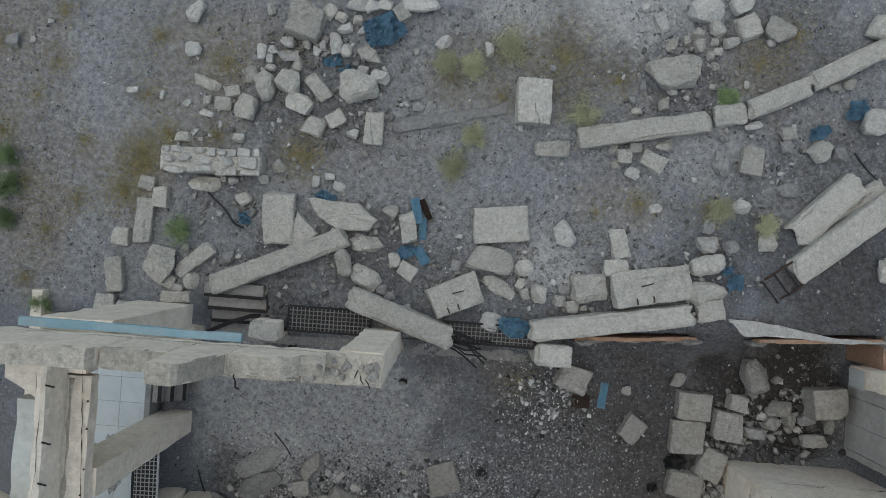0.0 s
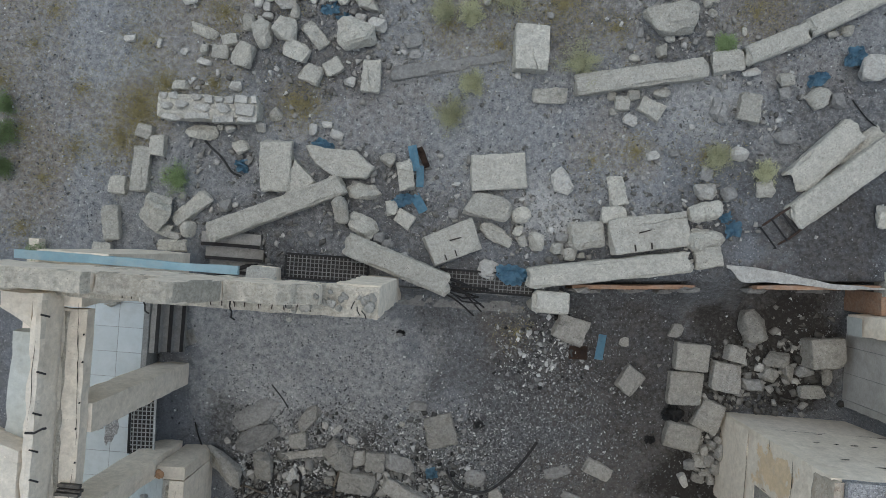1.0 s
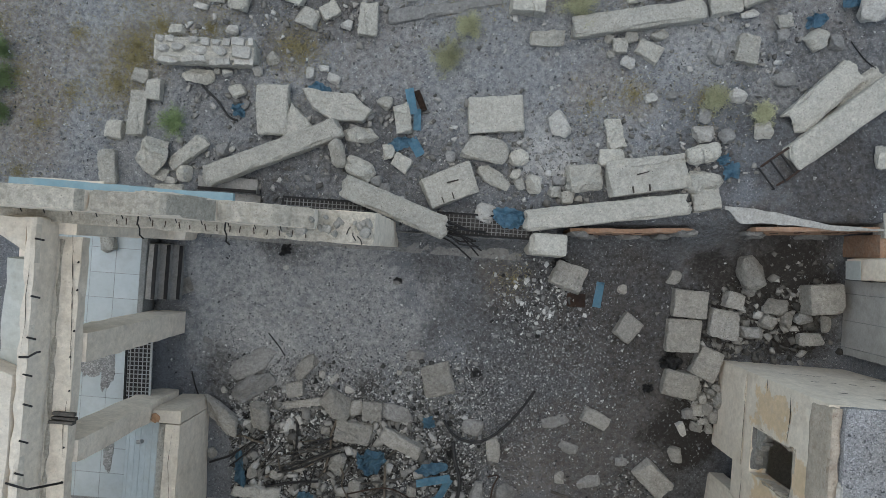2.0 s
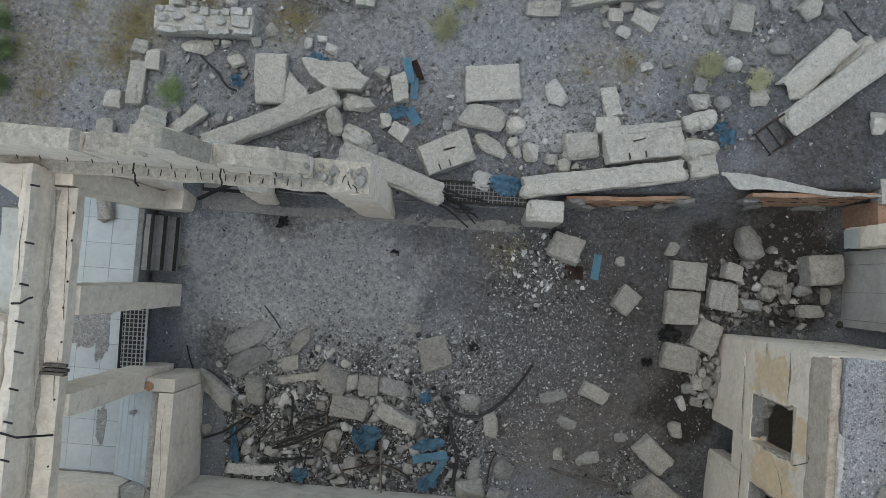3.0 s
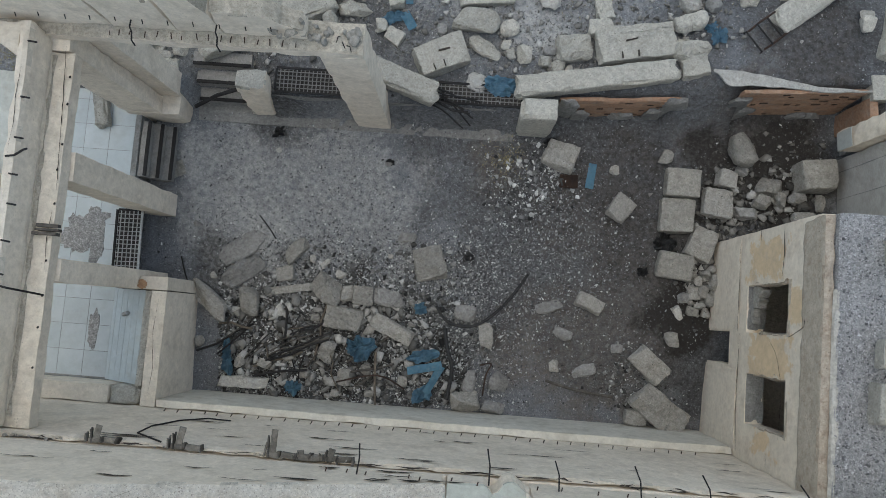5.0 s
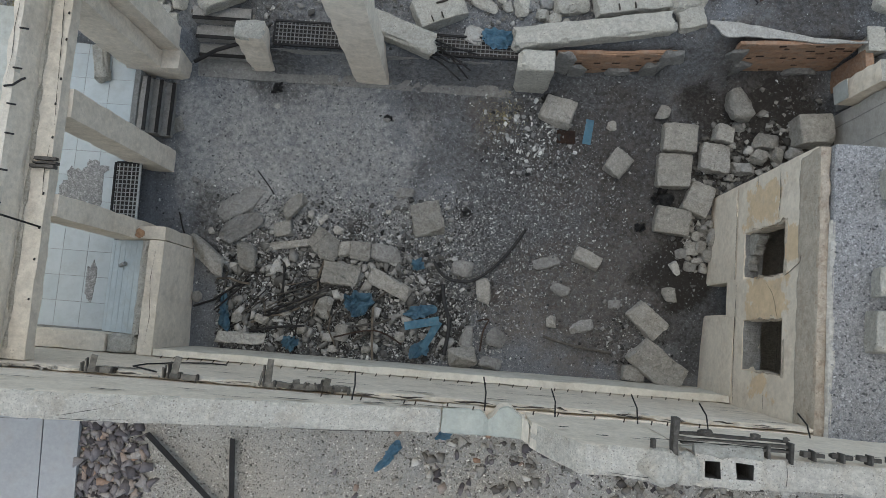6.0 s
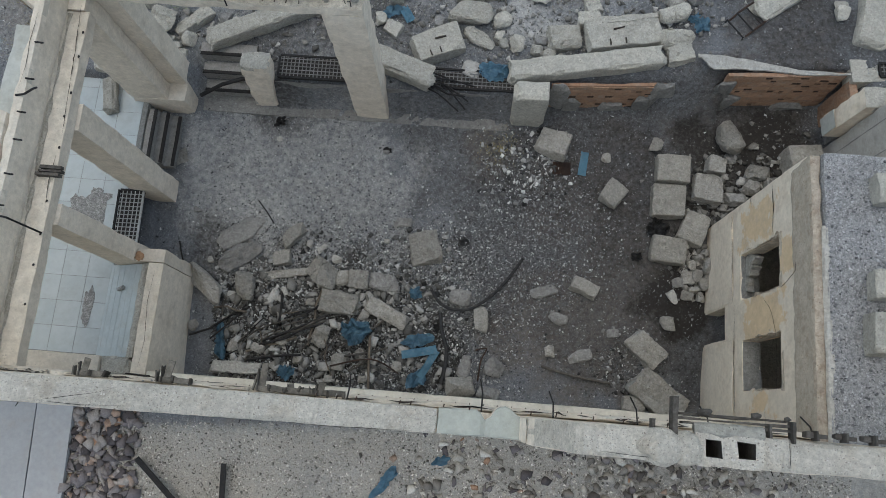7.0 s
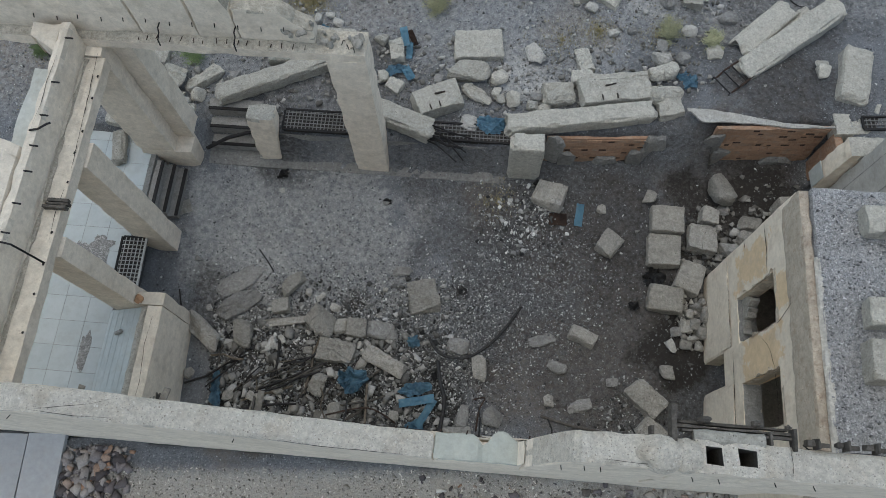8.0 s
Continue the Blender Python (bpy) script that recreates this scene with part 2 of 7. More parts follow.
def earth_material():
    """Gravelly earth whose dust, soil, soot and painted shade follow the ground's own zones."""
    m = surface("gravel_earth", (0.198, 0.207, 0.222), (0.157, 0.164, 0.177), (0.135, 0.13, 0.126), grain=38, large=0.7, stain_amount=0.45, bump=1.0, vary=0.0, speckle=0.36, world_co=True)
    flecked(m, 55.0, 0.14, (0.4, 0.41, 0.42), (0.07, 0.072, 0.076))
    flecked(m, 110.0, 0.3, (0.36, 0.37, 0.38), (0.08, 0.082, 0.087))
    nt = m.node_tree
    bsdf = nt.nodes["Principled BSDF"]
    col = bsdf.inputs["Base Color"].links[0].from_socket
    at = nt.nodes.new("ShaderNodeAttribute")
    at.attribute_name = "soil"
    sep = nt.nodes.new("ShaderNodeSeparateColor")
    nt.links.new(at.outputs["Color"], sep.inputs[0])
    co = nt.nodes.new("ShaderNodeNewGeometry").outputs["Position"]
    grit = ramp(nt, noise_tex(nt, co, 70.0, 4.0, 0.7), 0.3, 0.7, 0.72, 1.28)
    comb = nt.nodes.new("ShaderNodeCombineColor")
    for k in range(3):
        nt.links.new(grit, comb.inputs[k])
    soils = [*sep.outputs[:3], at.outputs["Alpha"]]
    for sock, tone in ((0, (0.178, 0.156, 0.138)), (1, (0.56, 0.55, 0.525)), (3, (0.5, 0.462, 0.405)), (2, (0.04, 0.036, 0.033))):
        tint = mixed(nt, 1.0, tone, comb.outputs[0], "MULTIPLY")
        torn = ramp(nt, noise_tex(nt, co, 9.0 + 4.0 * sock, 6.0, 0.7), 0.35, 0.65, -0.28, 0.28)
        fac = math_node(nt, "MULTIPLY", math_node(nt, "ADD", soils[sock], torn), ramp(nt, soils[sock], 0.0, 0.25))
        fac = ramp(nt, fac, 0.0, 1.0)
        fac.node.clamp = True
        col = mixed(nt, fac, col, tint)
    nt.links.new(col, bsdf.inputs["Base Color"])
    return m


flecked(WALL_TOP, 60.0, 0.1, (0.74, 0.71, 0.66), (0.33, 0.295, 0.255))
flecked(WALL_TOP, 110.0, 0.2, (0.72, 0.68, 0.62), (0.38, 0.34, 0.295))
flecked(GRAVEL_ROOF, 45.0, 0.3, (0.62, 0.62, 0.63), (0.22, 0.22, 0.23))
flecked(GRAVEL_ROOF, 90.0, 0.35, (0.58, 0.58, 0.59), (0.26, 0.26, 0.27))
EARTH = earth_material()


# ---- builders ----
TH = radians(-4.2)          # the ruin stands turned by this angle
CS, SN = math.cos(TH), math.sin(TH)
PLAN = Matrix.Rotation(TH, 4, "Z")


def part(name, bm, material, parent=None, label="", m=None, kind="", cap=None):
    """Links a bmesh as one mesh object, at the pose m, under parent. cap: the material of faces that look up."""
    me = bpy.data.meshes.new(name)
    if cap is not None:
        bm.normal_update()
        for f in bm.faces:
            f.material_index = 1 if f.normal.z > 0.2 else 0
    bm.to_mesh(me)
    bm.free()
    me.materials.append(material)
    if cap is not None:
        me.materials.append(cap)
    ob = new(name, me)
    if m is not None:
        ob.matrix_basis = m
    if parent is not None:
        ob.parent = parent
        ob.matrix_parent_inverse = parent.matrix_basis.inverted()
    if label or kind:
        tagged(ob, label=label, kind=kind)
    return ob


def base_of(name, m, label, category, group="", kind=""):
    ob = new(name)
    ob.empty_display_size = 0.2
    ob.matrix_basis = m
    return tagged(ob, label, category, group, kind)


def gbox(lx, ly, lz, step=0.12, amp=0.006, wear=0.012, seed=0, top=None, skew=None):
    """A box on z = 0, centred in plan, of many small facets, uneven and worn at its edges. top(x): the height along x."""
    bm = bmesh.new()
    nx, ny, nz = (max(1, round(v / step)) for v in (lx, ly, lz))
    nx, ny, nz = min(nx, 190), min(ny, 60), min(nz, 50)
    off = Vector((seed * 7.31, seed * 3.17, seed * 1.73))
    verts = {}

    def v(i, j, k):
        key = (i, j, k)
        if key not in verts:
            x, y, z = lx * (i / nx - 0.5), ly * (j / ny - 0.5), lz * k / nz
            edges = (i in (0, nx)) + (j in (0, ny)) + (k in (0, nz))
            p = Vector((x, y, z))
            d = noise.noise_vector((p + off) * 3.0) * amp + noise.noise_vector((p + off) * 11.0) * amp * 0.6
            if edges >= 2:
                c = Vector((x / lx, y / ly, z / lz - 0.5))
                w = wear * (0.35 + 1.6 * max(0.0, noise.noise((p + off) * 5.0) + 0.15))
                d -= Vector((math.copysign(w, c.x) if i in (0, nx) else 0, math.copysign(w, c.y) if j in (0, ny) else 0, math.copysign(w, c.z) if k in (0, nz) else 0))
            if k == 0:
                d.z = 0
            p = p + d
            if top is not None:
                p.z = p.z / lz * top(x)
            if skew is not None:
                p = skew(p)
            verts[key] = bm.verts.new(p)
        return verts[key]

    for i in range(nx):
        for j in range(ny):
            bm.faces.new((v(i, j, 0), v(i, j + 1, 0), v(i + 1, j + 1, 0), v(i + 1, j, 0)))
            bm.faces.new((v(i, j, nz), v(i + 1, j, nz), v(i + 1, j + 1, nz), v(i, j + 1, nz)))
    for i in range(nx):
        for k in range(nz):
            bm.faces.new((v(i, 0, k), v(i + 1, 0, k), v(i + 1, 0, k + 1), v(i, 0, k + 1)))
            bm.faces.new((v(i, ny, k), v(i, ny, k + 1), v(i + 1, ny, k + 1), v(i + 1, ny, k)))
    for j in range(ny):
        for k in range(nz):
            bm.faces.new((v(0, j, k), v(0, j, k + 1), v(0, j + 1, k + 1), v(0, j + 1, k)))
            bm.faces.new((v(nx, j, k), v(nx, j + 1, k), v(nx, j + 1, k + 1), v(nx, j, k + 1)))
    return bm


def span(name, material, u0, u1, v0, v1, z0, z1, parent=None, label="", plan=True, step=0.14, amp=0.005, wear=0.012, seed=0, top=None, kind="", cap=None, skew=None):
    """A worn box between plan coordinates: of the ruin (u, v) or of the world."""
    bm = gbox(u1 - u0, v1 - v0, z1 - z0, step, amp, wear, seed, top, skew)
    m = Matrix.Translation(((u0 + u1) / 2, (v0 + v1) / 2, z0))
    return part(name, bm, material, parent, label, (PLAN @ m) if plan else m, kind, cap)


def rod(points, r, sides=6):
    """A bent bar through the points."""
    bm = bmesh.new()
    pts = [Vector(p) for p in points]
    rings = []
    for n, p in enumerate(pts):
        d = (pts[min(n + 1, len(pts) - 1)] - pts[max(n - 1, 0)]).normalized()
        a = d.orthogonal().normalized() if n == 0 else (rings[-1][1] - d * rings[-1][1].dot(d)).normalized()
        b = d.cross(a)
        rings.append(([bm.verts.new(p + r * (a * math.cos(2 * math.pi * k / sides) + b * math.sin(2 * math.pi * k / sides))) for k in range(sides)], a))
    for (p, _), (q, _) in zip(rings, rings[1:]):
        for k in range(sides):
            bm.faces.new((p[k], p[(k + 1) % sides], q[(k + 1) % sides], q[k]))
    bm.faces.new(reversed(rings[0][0]))
    bm.faces.new(rings[-1][0])
    return bm


def rock_slab(w, d, h, seed):
    """A jagged remnant of wall, wide along y and thin along x."""
    bm = gbox(d, w, h, 0.035, 0.008, 0.01, seed)
    s = Vector((seed * 1.3, 0, 0))
    for v in bm.verts:
        v.co.z *= 0.3 + 1.1 * abs(noise.noise(Vector((0, v.co.y * 7, 0)) + s)) + 0.25 * abs(noise.noise(Vector((0, v.co.y * 31, 0)) + s))
    return bm


def fissures(bm, rnd, count, span_x, span_y, middle, depth=0.2, width=0.006):
    """Cuts narrow dark cracks across a block: three close cuts, the middle one pressed in."""
    for _ in range(count):
        a = rnd.choice((0.0, 0.0, math.pi / 2)) + rnd.uniform(-0.35, 0.35)
        n = Vector((math.cos(a), math.sin(a), rnd.uniform(-0.15, 0.15))).normalized()
        c = Vector((span_x * rnd.uniform(-0.3, 0.3), span_y * rnd.uniform(-0.25, 0.25), middle))
        for k in (-1, 1, 0):
            bmesh.ops.bisect_plane(bm, geom=bm.verts[:] + bm.edges[:] + bm.faces[:], plane_co=c + n * width * k, plane_no=n)
        side = Vector((-n.y, n.x, 0))
        off = rnd.uniform(0, 50)
        far = rnd.uniform(-0.2, 0.5) * max(span_x, span_y)
        for v in bm.verts:
            if abs((v.co - c).dot(n)) < 1e-4 and v.co.z > middle * 0.3 and (v.co - c).dot(side) < far:
                v.co -= (v.co - Vector((c.x, c.y, middle * 0.6))) * depth
        for v in bm.verts:
            if abs((v.co - c).dot(n)) < 0.03:
                q = Vector(((v.co - c).dot(side), v.co.z, off))
                v.co += n * (0.03 * noise.noise(q * 7.0) + 0.012 * noise.noise(q * 25.0))


def rock_mesh(w, d, h, square, seed):
    """A broken lump: the hull of scattered points, its edges knocked off, its faces pitted."""
    rnd = random.Random(seed)
    bm = bmesh.new()
    if square:
        j = 0.15 if square == 1 else 0.07
        for sx in (-1, 1):
            for sy in (-1, 1):
                for sz in (0, 1):
                    cx, cy = sx * w / 2 * (1 - rnd.uniform(0, j * 1.6)), sy * d / 2 * (1 - rnd.uniform(0, j * 1.6))
                    cz = h * (sz - (rnd.uniform(0, j * 2) if sz else 0))
                    if rnd.random() < 0.65:
                        for ax in range(3):
                            p = [cx, cy, cz]
                            cut = rnd.uniform(0.06, 0.48)
                            p[ax] -= (p[ax] - (h / 2 if ax == 2 else 0)) * cut * 1.4
                            bm.verts.new(p)
                    else:
                        bm.verts.new((cx, cy, cz))
    else:
        for k in range(20):
            a, z = rnd.uniform(0, 2 * math.pi), rnd.uniform(-1, 1)
            r = math.sqrt(1 - z * z)
            p = Vector((r * math.cos(a), r * math.sin(a), z))
            q = Vector([math.copysign(abs(c) ** 0.62, c) for c in p]) * rnd.uniform(0.86, 1.04)
            bm.verts.new((q.x * w / 2, q.y * d / 2, h * (0.5 + 0.5 * q.z)))
    res = bmesh.ops.convex_hull(bm, input=bm.verts[:])
    bmesh.ops.delete(bm, geom=[g for g in set(res["geom_interior"] + res["geom_unused"]) if isinstance(g, bmesh.types.BMVert) and g.is_valid], context="VERTS")
    bmesh.ops.dissolve_limit(bm, angle_limit=radians(9), verts=bm.verts[:], edges=bm.edges[:])
    off = min(w, d, h) * (0.05 if square else 0.07)
    bmesh.ops.bevel(bm, geom=bm.edges[:], offset=off, segments=1, profile=0.6, affect="EDGES", clamp_overlap=True)
    bmesh.ops.triangulate(bm, faces=bm.faces[:])
    big = max(w, d)
    layered = big > 0.3 and rnd.random() < 0.6
    if big > 0.12:
        limit = max(0.026, min(0.045, big * 0.11))
        for _ in range(4):
            long = [e for e in bm.edges if e.calc_length() > limit * 1.5]
            if not long or len(bm.faces) > 2600:
                break
            bmesh.ops.subdivide_edges(bm, edges=long, cuts=1)
            bmesh.ops.triangulate(bm, faces=[f for f in bm.faces if len(f.verts) > 3])
        s = Vector((seed * 1.7, seed * 0.3, 0))
        k = min(1.0, big / 0.4) * (0.55 if square == 2 else 1.0)
        for v in bm.verts:
            v.co += (noise.noise_vector(v.co * 4.0 + s) * 0.018 + noise.noise_vector(v.co * 13.0 + s) * 0.011 + noise.noise_vector(v.co * 30.0 + s) * 0.013) * k
        if layered:
            # broken in layers: the top falls in small steps
            for v in bm.verts:
                if v.co.z > h * 0.55:
                    v.co.z -= 0.02 * k * math.floor(3.0 * (noise.noise(Vector((v.co.x * 2.6, v.co.y * 7.0, seed))) + 0.45))
    if big > 0.36 and rnd.random() < 0.22:
        fissures(bm, rnd, 1, w, d, h * 0.6, 0.12, 0.006)
    return bm


# ---- ground ----
def smooth(a, b, x):
    t = min(1.0, max(0.0, (x - a) / (b - a)))
    return t * t * (3 - 2 * t)


def uv_of(x, y):
    return CS * x + SN * y, -SN * x + CS * y


def ground_z(x, y):
    """Height of the earth: a sunken yard inside the ruin, banks round it."""
    u, v = uv_of(x, y)
    outer = 0.80 + 0.03 * max(-6.0, min(7.0, x))
    if y > 2.5:
        outer += 0.03 * min(y - 2.5, 10.0)
    outer += 0.2 * smooth(3.3, 4.0, x) * (1 - smooth(-0.5, 0.6, y)) * (1 - smooth(7.0, 9.0, x))
    if v < -5.9:
        outer = 0.92
    inner = 0.13 + 0.115 * (v + 1.7)
    inner = max(inner, -0.32)
    inside = smooth(-4.25, -4.12, u) if v < -1.0 or (x > 1.5 and y < -0.8) else 0.0
    inside *= 1.0 - (smooth(-1.42, -1.32, v) if x < 1.5 else smooth(-1.25, -1.15, y) if not 3.15 < x < 4.1 else smooth(-1.75, -0.95, y))
    inside *= 1.0 - smooth(5.75, 5.9, x)
    inside *= smooth(-5.85, -5.75, v)
    west = (1.0 - smooth(-4.25, -4.12, u)) * smooth(-5.98, -5.86, u) * smooth(-5.95, -5.85, v) * (1.0 - smooth(-1.42, -1.30, v))
    z = outer * (1 - inside) + inner * inside
    z = z * (1 - west) + 0.1 * west
    if -3.62 < u < -2.66 and -1.45 < v < -0.66:
        z = min(z, 0.10 + 0.55 * smooth(-1.45, -0.66, v))
    p = Vector((x, y, 0))
    near = 1.0 if abs(x) < 12 and abs(y) < 12 else 0.3
    z += near * (0.05 * noise.noise(p * 0.8) + 0.022 * noise.noise(p * 3.0) + 0.012 * noise.noise(p * 9.0))
    return z


def axis(lo, hi, step, far):
    inner = list(np.arange(lo, hi + 1e-6, step))
    grow, out = step, []
    while (out[-1] if out else 0.0) < far:
        grow *= 1.35
        out.append((out[-1] if out else 0.0) + grow)
    return [lo - d for d in reversed(out)] + inner + [hi + d for d in out]


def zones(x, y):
    """Brown soil, pale dust, soot with painted crevice shade, and beige gravel on the earth, each 0 to 1."""
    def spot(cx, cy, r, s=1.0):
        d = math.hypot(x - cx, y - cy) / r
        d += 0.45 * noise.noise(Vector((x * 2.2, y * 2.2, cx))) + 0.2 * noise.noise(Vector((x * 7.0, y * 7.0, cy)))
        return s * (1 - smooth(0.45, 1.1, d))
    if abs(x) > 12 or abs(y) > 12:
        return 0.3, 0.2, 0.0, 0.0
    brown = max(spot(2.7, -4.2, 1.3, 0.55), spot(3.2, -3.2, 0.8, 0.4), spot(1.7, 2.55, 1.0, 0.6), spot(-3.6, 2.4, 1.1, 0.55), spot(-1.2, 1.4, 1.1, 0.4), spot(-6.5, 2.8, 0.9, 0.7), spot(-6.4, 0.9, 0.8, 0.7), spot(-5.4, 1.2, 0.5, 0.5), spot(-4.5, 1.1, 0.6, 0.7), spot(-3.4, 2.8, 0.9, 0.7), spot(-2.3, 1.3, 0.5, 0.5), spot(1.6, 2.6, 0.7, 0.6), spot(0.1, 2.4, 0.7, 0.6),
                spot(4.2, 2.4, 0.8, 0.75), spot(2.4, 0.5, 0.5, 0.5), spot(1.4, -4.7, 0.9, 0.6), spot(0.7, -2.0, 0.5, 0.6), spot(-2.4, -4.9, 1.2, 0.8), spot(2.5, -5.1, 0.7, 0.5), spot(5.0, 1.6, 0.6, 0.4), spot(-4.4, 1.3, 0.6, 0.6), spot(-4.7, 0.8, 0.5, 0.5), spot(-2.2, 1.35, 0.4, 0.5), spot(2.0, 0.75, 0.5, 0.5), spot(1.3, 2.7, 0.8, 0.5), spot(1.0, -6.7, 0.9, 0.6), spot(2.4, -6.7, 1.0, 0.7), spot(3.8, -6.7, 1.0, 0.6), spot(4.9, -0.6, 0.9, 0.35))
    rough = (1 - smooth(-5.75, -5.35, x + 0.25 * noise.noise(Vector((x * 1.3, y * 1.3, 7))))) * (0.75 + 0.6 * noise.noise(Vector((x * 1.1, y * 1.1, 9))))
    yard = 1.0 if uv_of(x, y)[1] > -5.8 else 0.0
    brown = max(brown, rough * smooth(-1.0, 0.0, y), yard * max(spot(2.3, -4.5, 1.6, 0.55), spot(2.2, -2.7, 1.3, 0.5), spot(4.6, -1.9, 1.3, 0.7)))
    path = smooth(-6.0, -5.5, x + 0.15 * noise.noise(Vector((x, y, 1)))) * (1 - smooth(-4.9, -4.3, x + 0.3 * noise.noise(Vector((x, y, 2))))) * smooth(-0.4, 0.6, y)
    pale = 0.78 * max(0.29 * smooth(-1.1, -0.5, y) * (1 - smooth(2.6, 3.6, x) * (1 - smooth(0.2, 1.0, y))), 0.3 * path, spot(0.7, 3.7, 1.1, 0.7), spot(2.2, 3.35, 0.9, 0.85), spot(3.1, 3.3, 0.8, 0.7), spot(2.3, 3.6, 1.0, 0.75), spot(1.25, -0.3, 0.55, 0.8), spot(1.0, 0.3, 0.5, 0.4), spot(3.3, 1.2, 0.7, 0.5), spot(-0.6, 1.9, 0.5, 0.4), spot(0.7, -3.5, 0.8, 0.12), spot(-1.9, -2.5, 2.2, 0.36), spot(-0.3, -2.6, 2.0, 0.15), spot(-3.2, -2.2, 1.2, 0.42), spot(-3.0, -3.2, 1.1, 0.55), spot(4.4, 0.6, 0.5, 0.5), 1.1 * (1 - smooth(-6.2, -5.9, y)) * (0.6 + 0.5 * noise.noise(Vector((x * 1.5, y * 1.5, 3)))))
    # Soot by the house door; dark spots among rubble stand for crevice shade.
    soot_shade = 1.25 * max(spot(1.6, -2.3, 1.1, 0.4), spot(2.6, -3.3, 1.0, 0.45), spot(3.3, -3.6, 1.1, 0.5), spot(3.6, -4.9, 0.8, 0.45), spot(3.55, -4.15, 0.8, 0.9), spot(4.9, -2.2, 1.1, 0.85), spot(4.6, -1.65, 1.0, 0.6), spot(-3.5, -3.6, 0.6, 0.5), spot(3.7, -5.3, 0.5, 0.5), spot(3.2, -3.3, 0.5, 0.5), spot(1.1, -2.05, 0.5, 0.45), spot(-2.4, -5.0, 1.2, 0.9), spot(-3.4, -3.5, 0.6, 0.35), spot(-2.4, -1.0, 0.8, 0.5), spot(4.7, -2.3, 0.9, 0.4), spot(0.3, -3.35, 0.25, 0.6), spot(3.6, -1.6, 1.2, 0.3), spot(-0.3, -4.9, 0.8, 0.75), spot(-1.5, -4.6, 1.4, 0.8), spot(2.9, -2.6, 1.5, 0.5), spot(2.6, -4.6, 1.3, 0.3), spot(2.0, -2.2, 1.3, 0.5), spot(1.7, -3.6, 1.0, 0.3), spot(1.6, -3.0, 2.3, 0.36), spot(5.0, -2.0, 1.2, 0.6), spot(5.2, -0.6, 1.1, 0.5), spot(2.6, -2.4, 1.4, 0.55), spot(4.3, -2.3, 1.3, 0.75), spot(1.2, -2.5, 0.9, 0.5), spot(2.2, -1.6, 1.2, 0.4), spot(0.4, -1.7, 1.2, 0.3))
    soot_shade = max(soot_shade, spot(-2.5, -0.4, 1.0, 0.36), spot(-1.3, -0.1, 0.9, 0.45), spot(-0.3, -0.5, 0.8, 0.3), spot(-2.1, 2.2, 1.2, 0.34), spot(-3.3, 0.7, 0.7, 0.25), spot(1.7, 2.6, 0.8, 0.3), spot(3.3, -0.3, 0.8, 0.3), spot(3.2, 2.1, 0.7, 0.25), spot(4.7, 0.2, 1.3, 0.42), spot(5.7, 0.9, 1.2, 0.36), spot(4.5, 2.9, 1.1, 0.3))
    soot_shade *= smooth(-5.9, -5.8, uv_of(x, y)[1])
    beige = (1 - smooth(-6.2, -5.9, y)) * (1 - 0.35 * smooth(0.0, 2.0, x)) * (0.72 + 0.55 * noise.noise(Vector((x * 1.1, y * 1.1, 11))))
    return brown, pale, soot_shade, max(0.0, min(1.0, beige))


def build_ground():
    xs, ys = axis(-7.5, 8.0, 0.085, 400.0), axis(-8.2, 6.0, 0.085, 400.0)
    verts = [(x, y, ground_z(x, y)) for y in ys for x in xs]
    n = len(xs)
    faces = [(j * n + i, j * n + i + 1, (j + 1) * n + i + 1, (j + 1) * n + i) for j in range(len(ys) - 1) for i in range(n - 1)]
    me = bpy.data.meshes.new("ground")
    me.from_pydata(verts, [], faces)
    me.materials.append(EARTH)
    soil = me.color_attributes.new("soil", "FLOAT_COLOR", "POINT")
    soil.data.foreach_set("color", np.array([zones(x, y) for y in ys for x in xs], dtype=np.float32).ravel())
    for p in me.polygons:
        p.use_smooth = True
    return tagged(new("ground", me), "grey gravelly earth with dust and dry weeds", "ground", kind="structure")


ground = build_ground()


# ---- south wall ----
def south_top(u):
    """Broken upper edge of the south wall."""
    if u < 0.515:
        z = 4.75 - 0.36 * max(0.0, u + 2.6) if u > -2.6 else 4.75
        z = max(z, 3.62)
        r = 0.02
    elif u < 1.32:
        z, r = 3.62 - 0.04 * math.exp(-((u - 0.98) / 0.05) ** 2), 0.003
    elif u < 2.46 or u > 2.93:
        z, r = 4.98 - 1.3 * (1.0 - smooth(1.2, 1.66, u)) - 0.04 * smooth(3.1, 3.16, u), 0.03
    else:
        z, r = 4.80, 0.01
    return z + r * noise.noise(Vector((u * 6.0, 3.0, 0.0)))


wall_south = base_of("wall_south", PLAN @ Matrix.Translation((0, -5.85, -0.5)), "tall cream plastered wall with a broken upper edge", "wall", kind="structure")
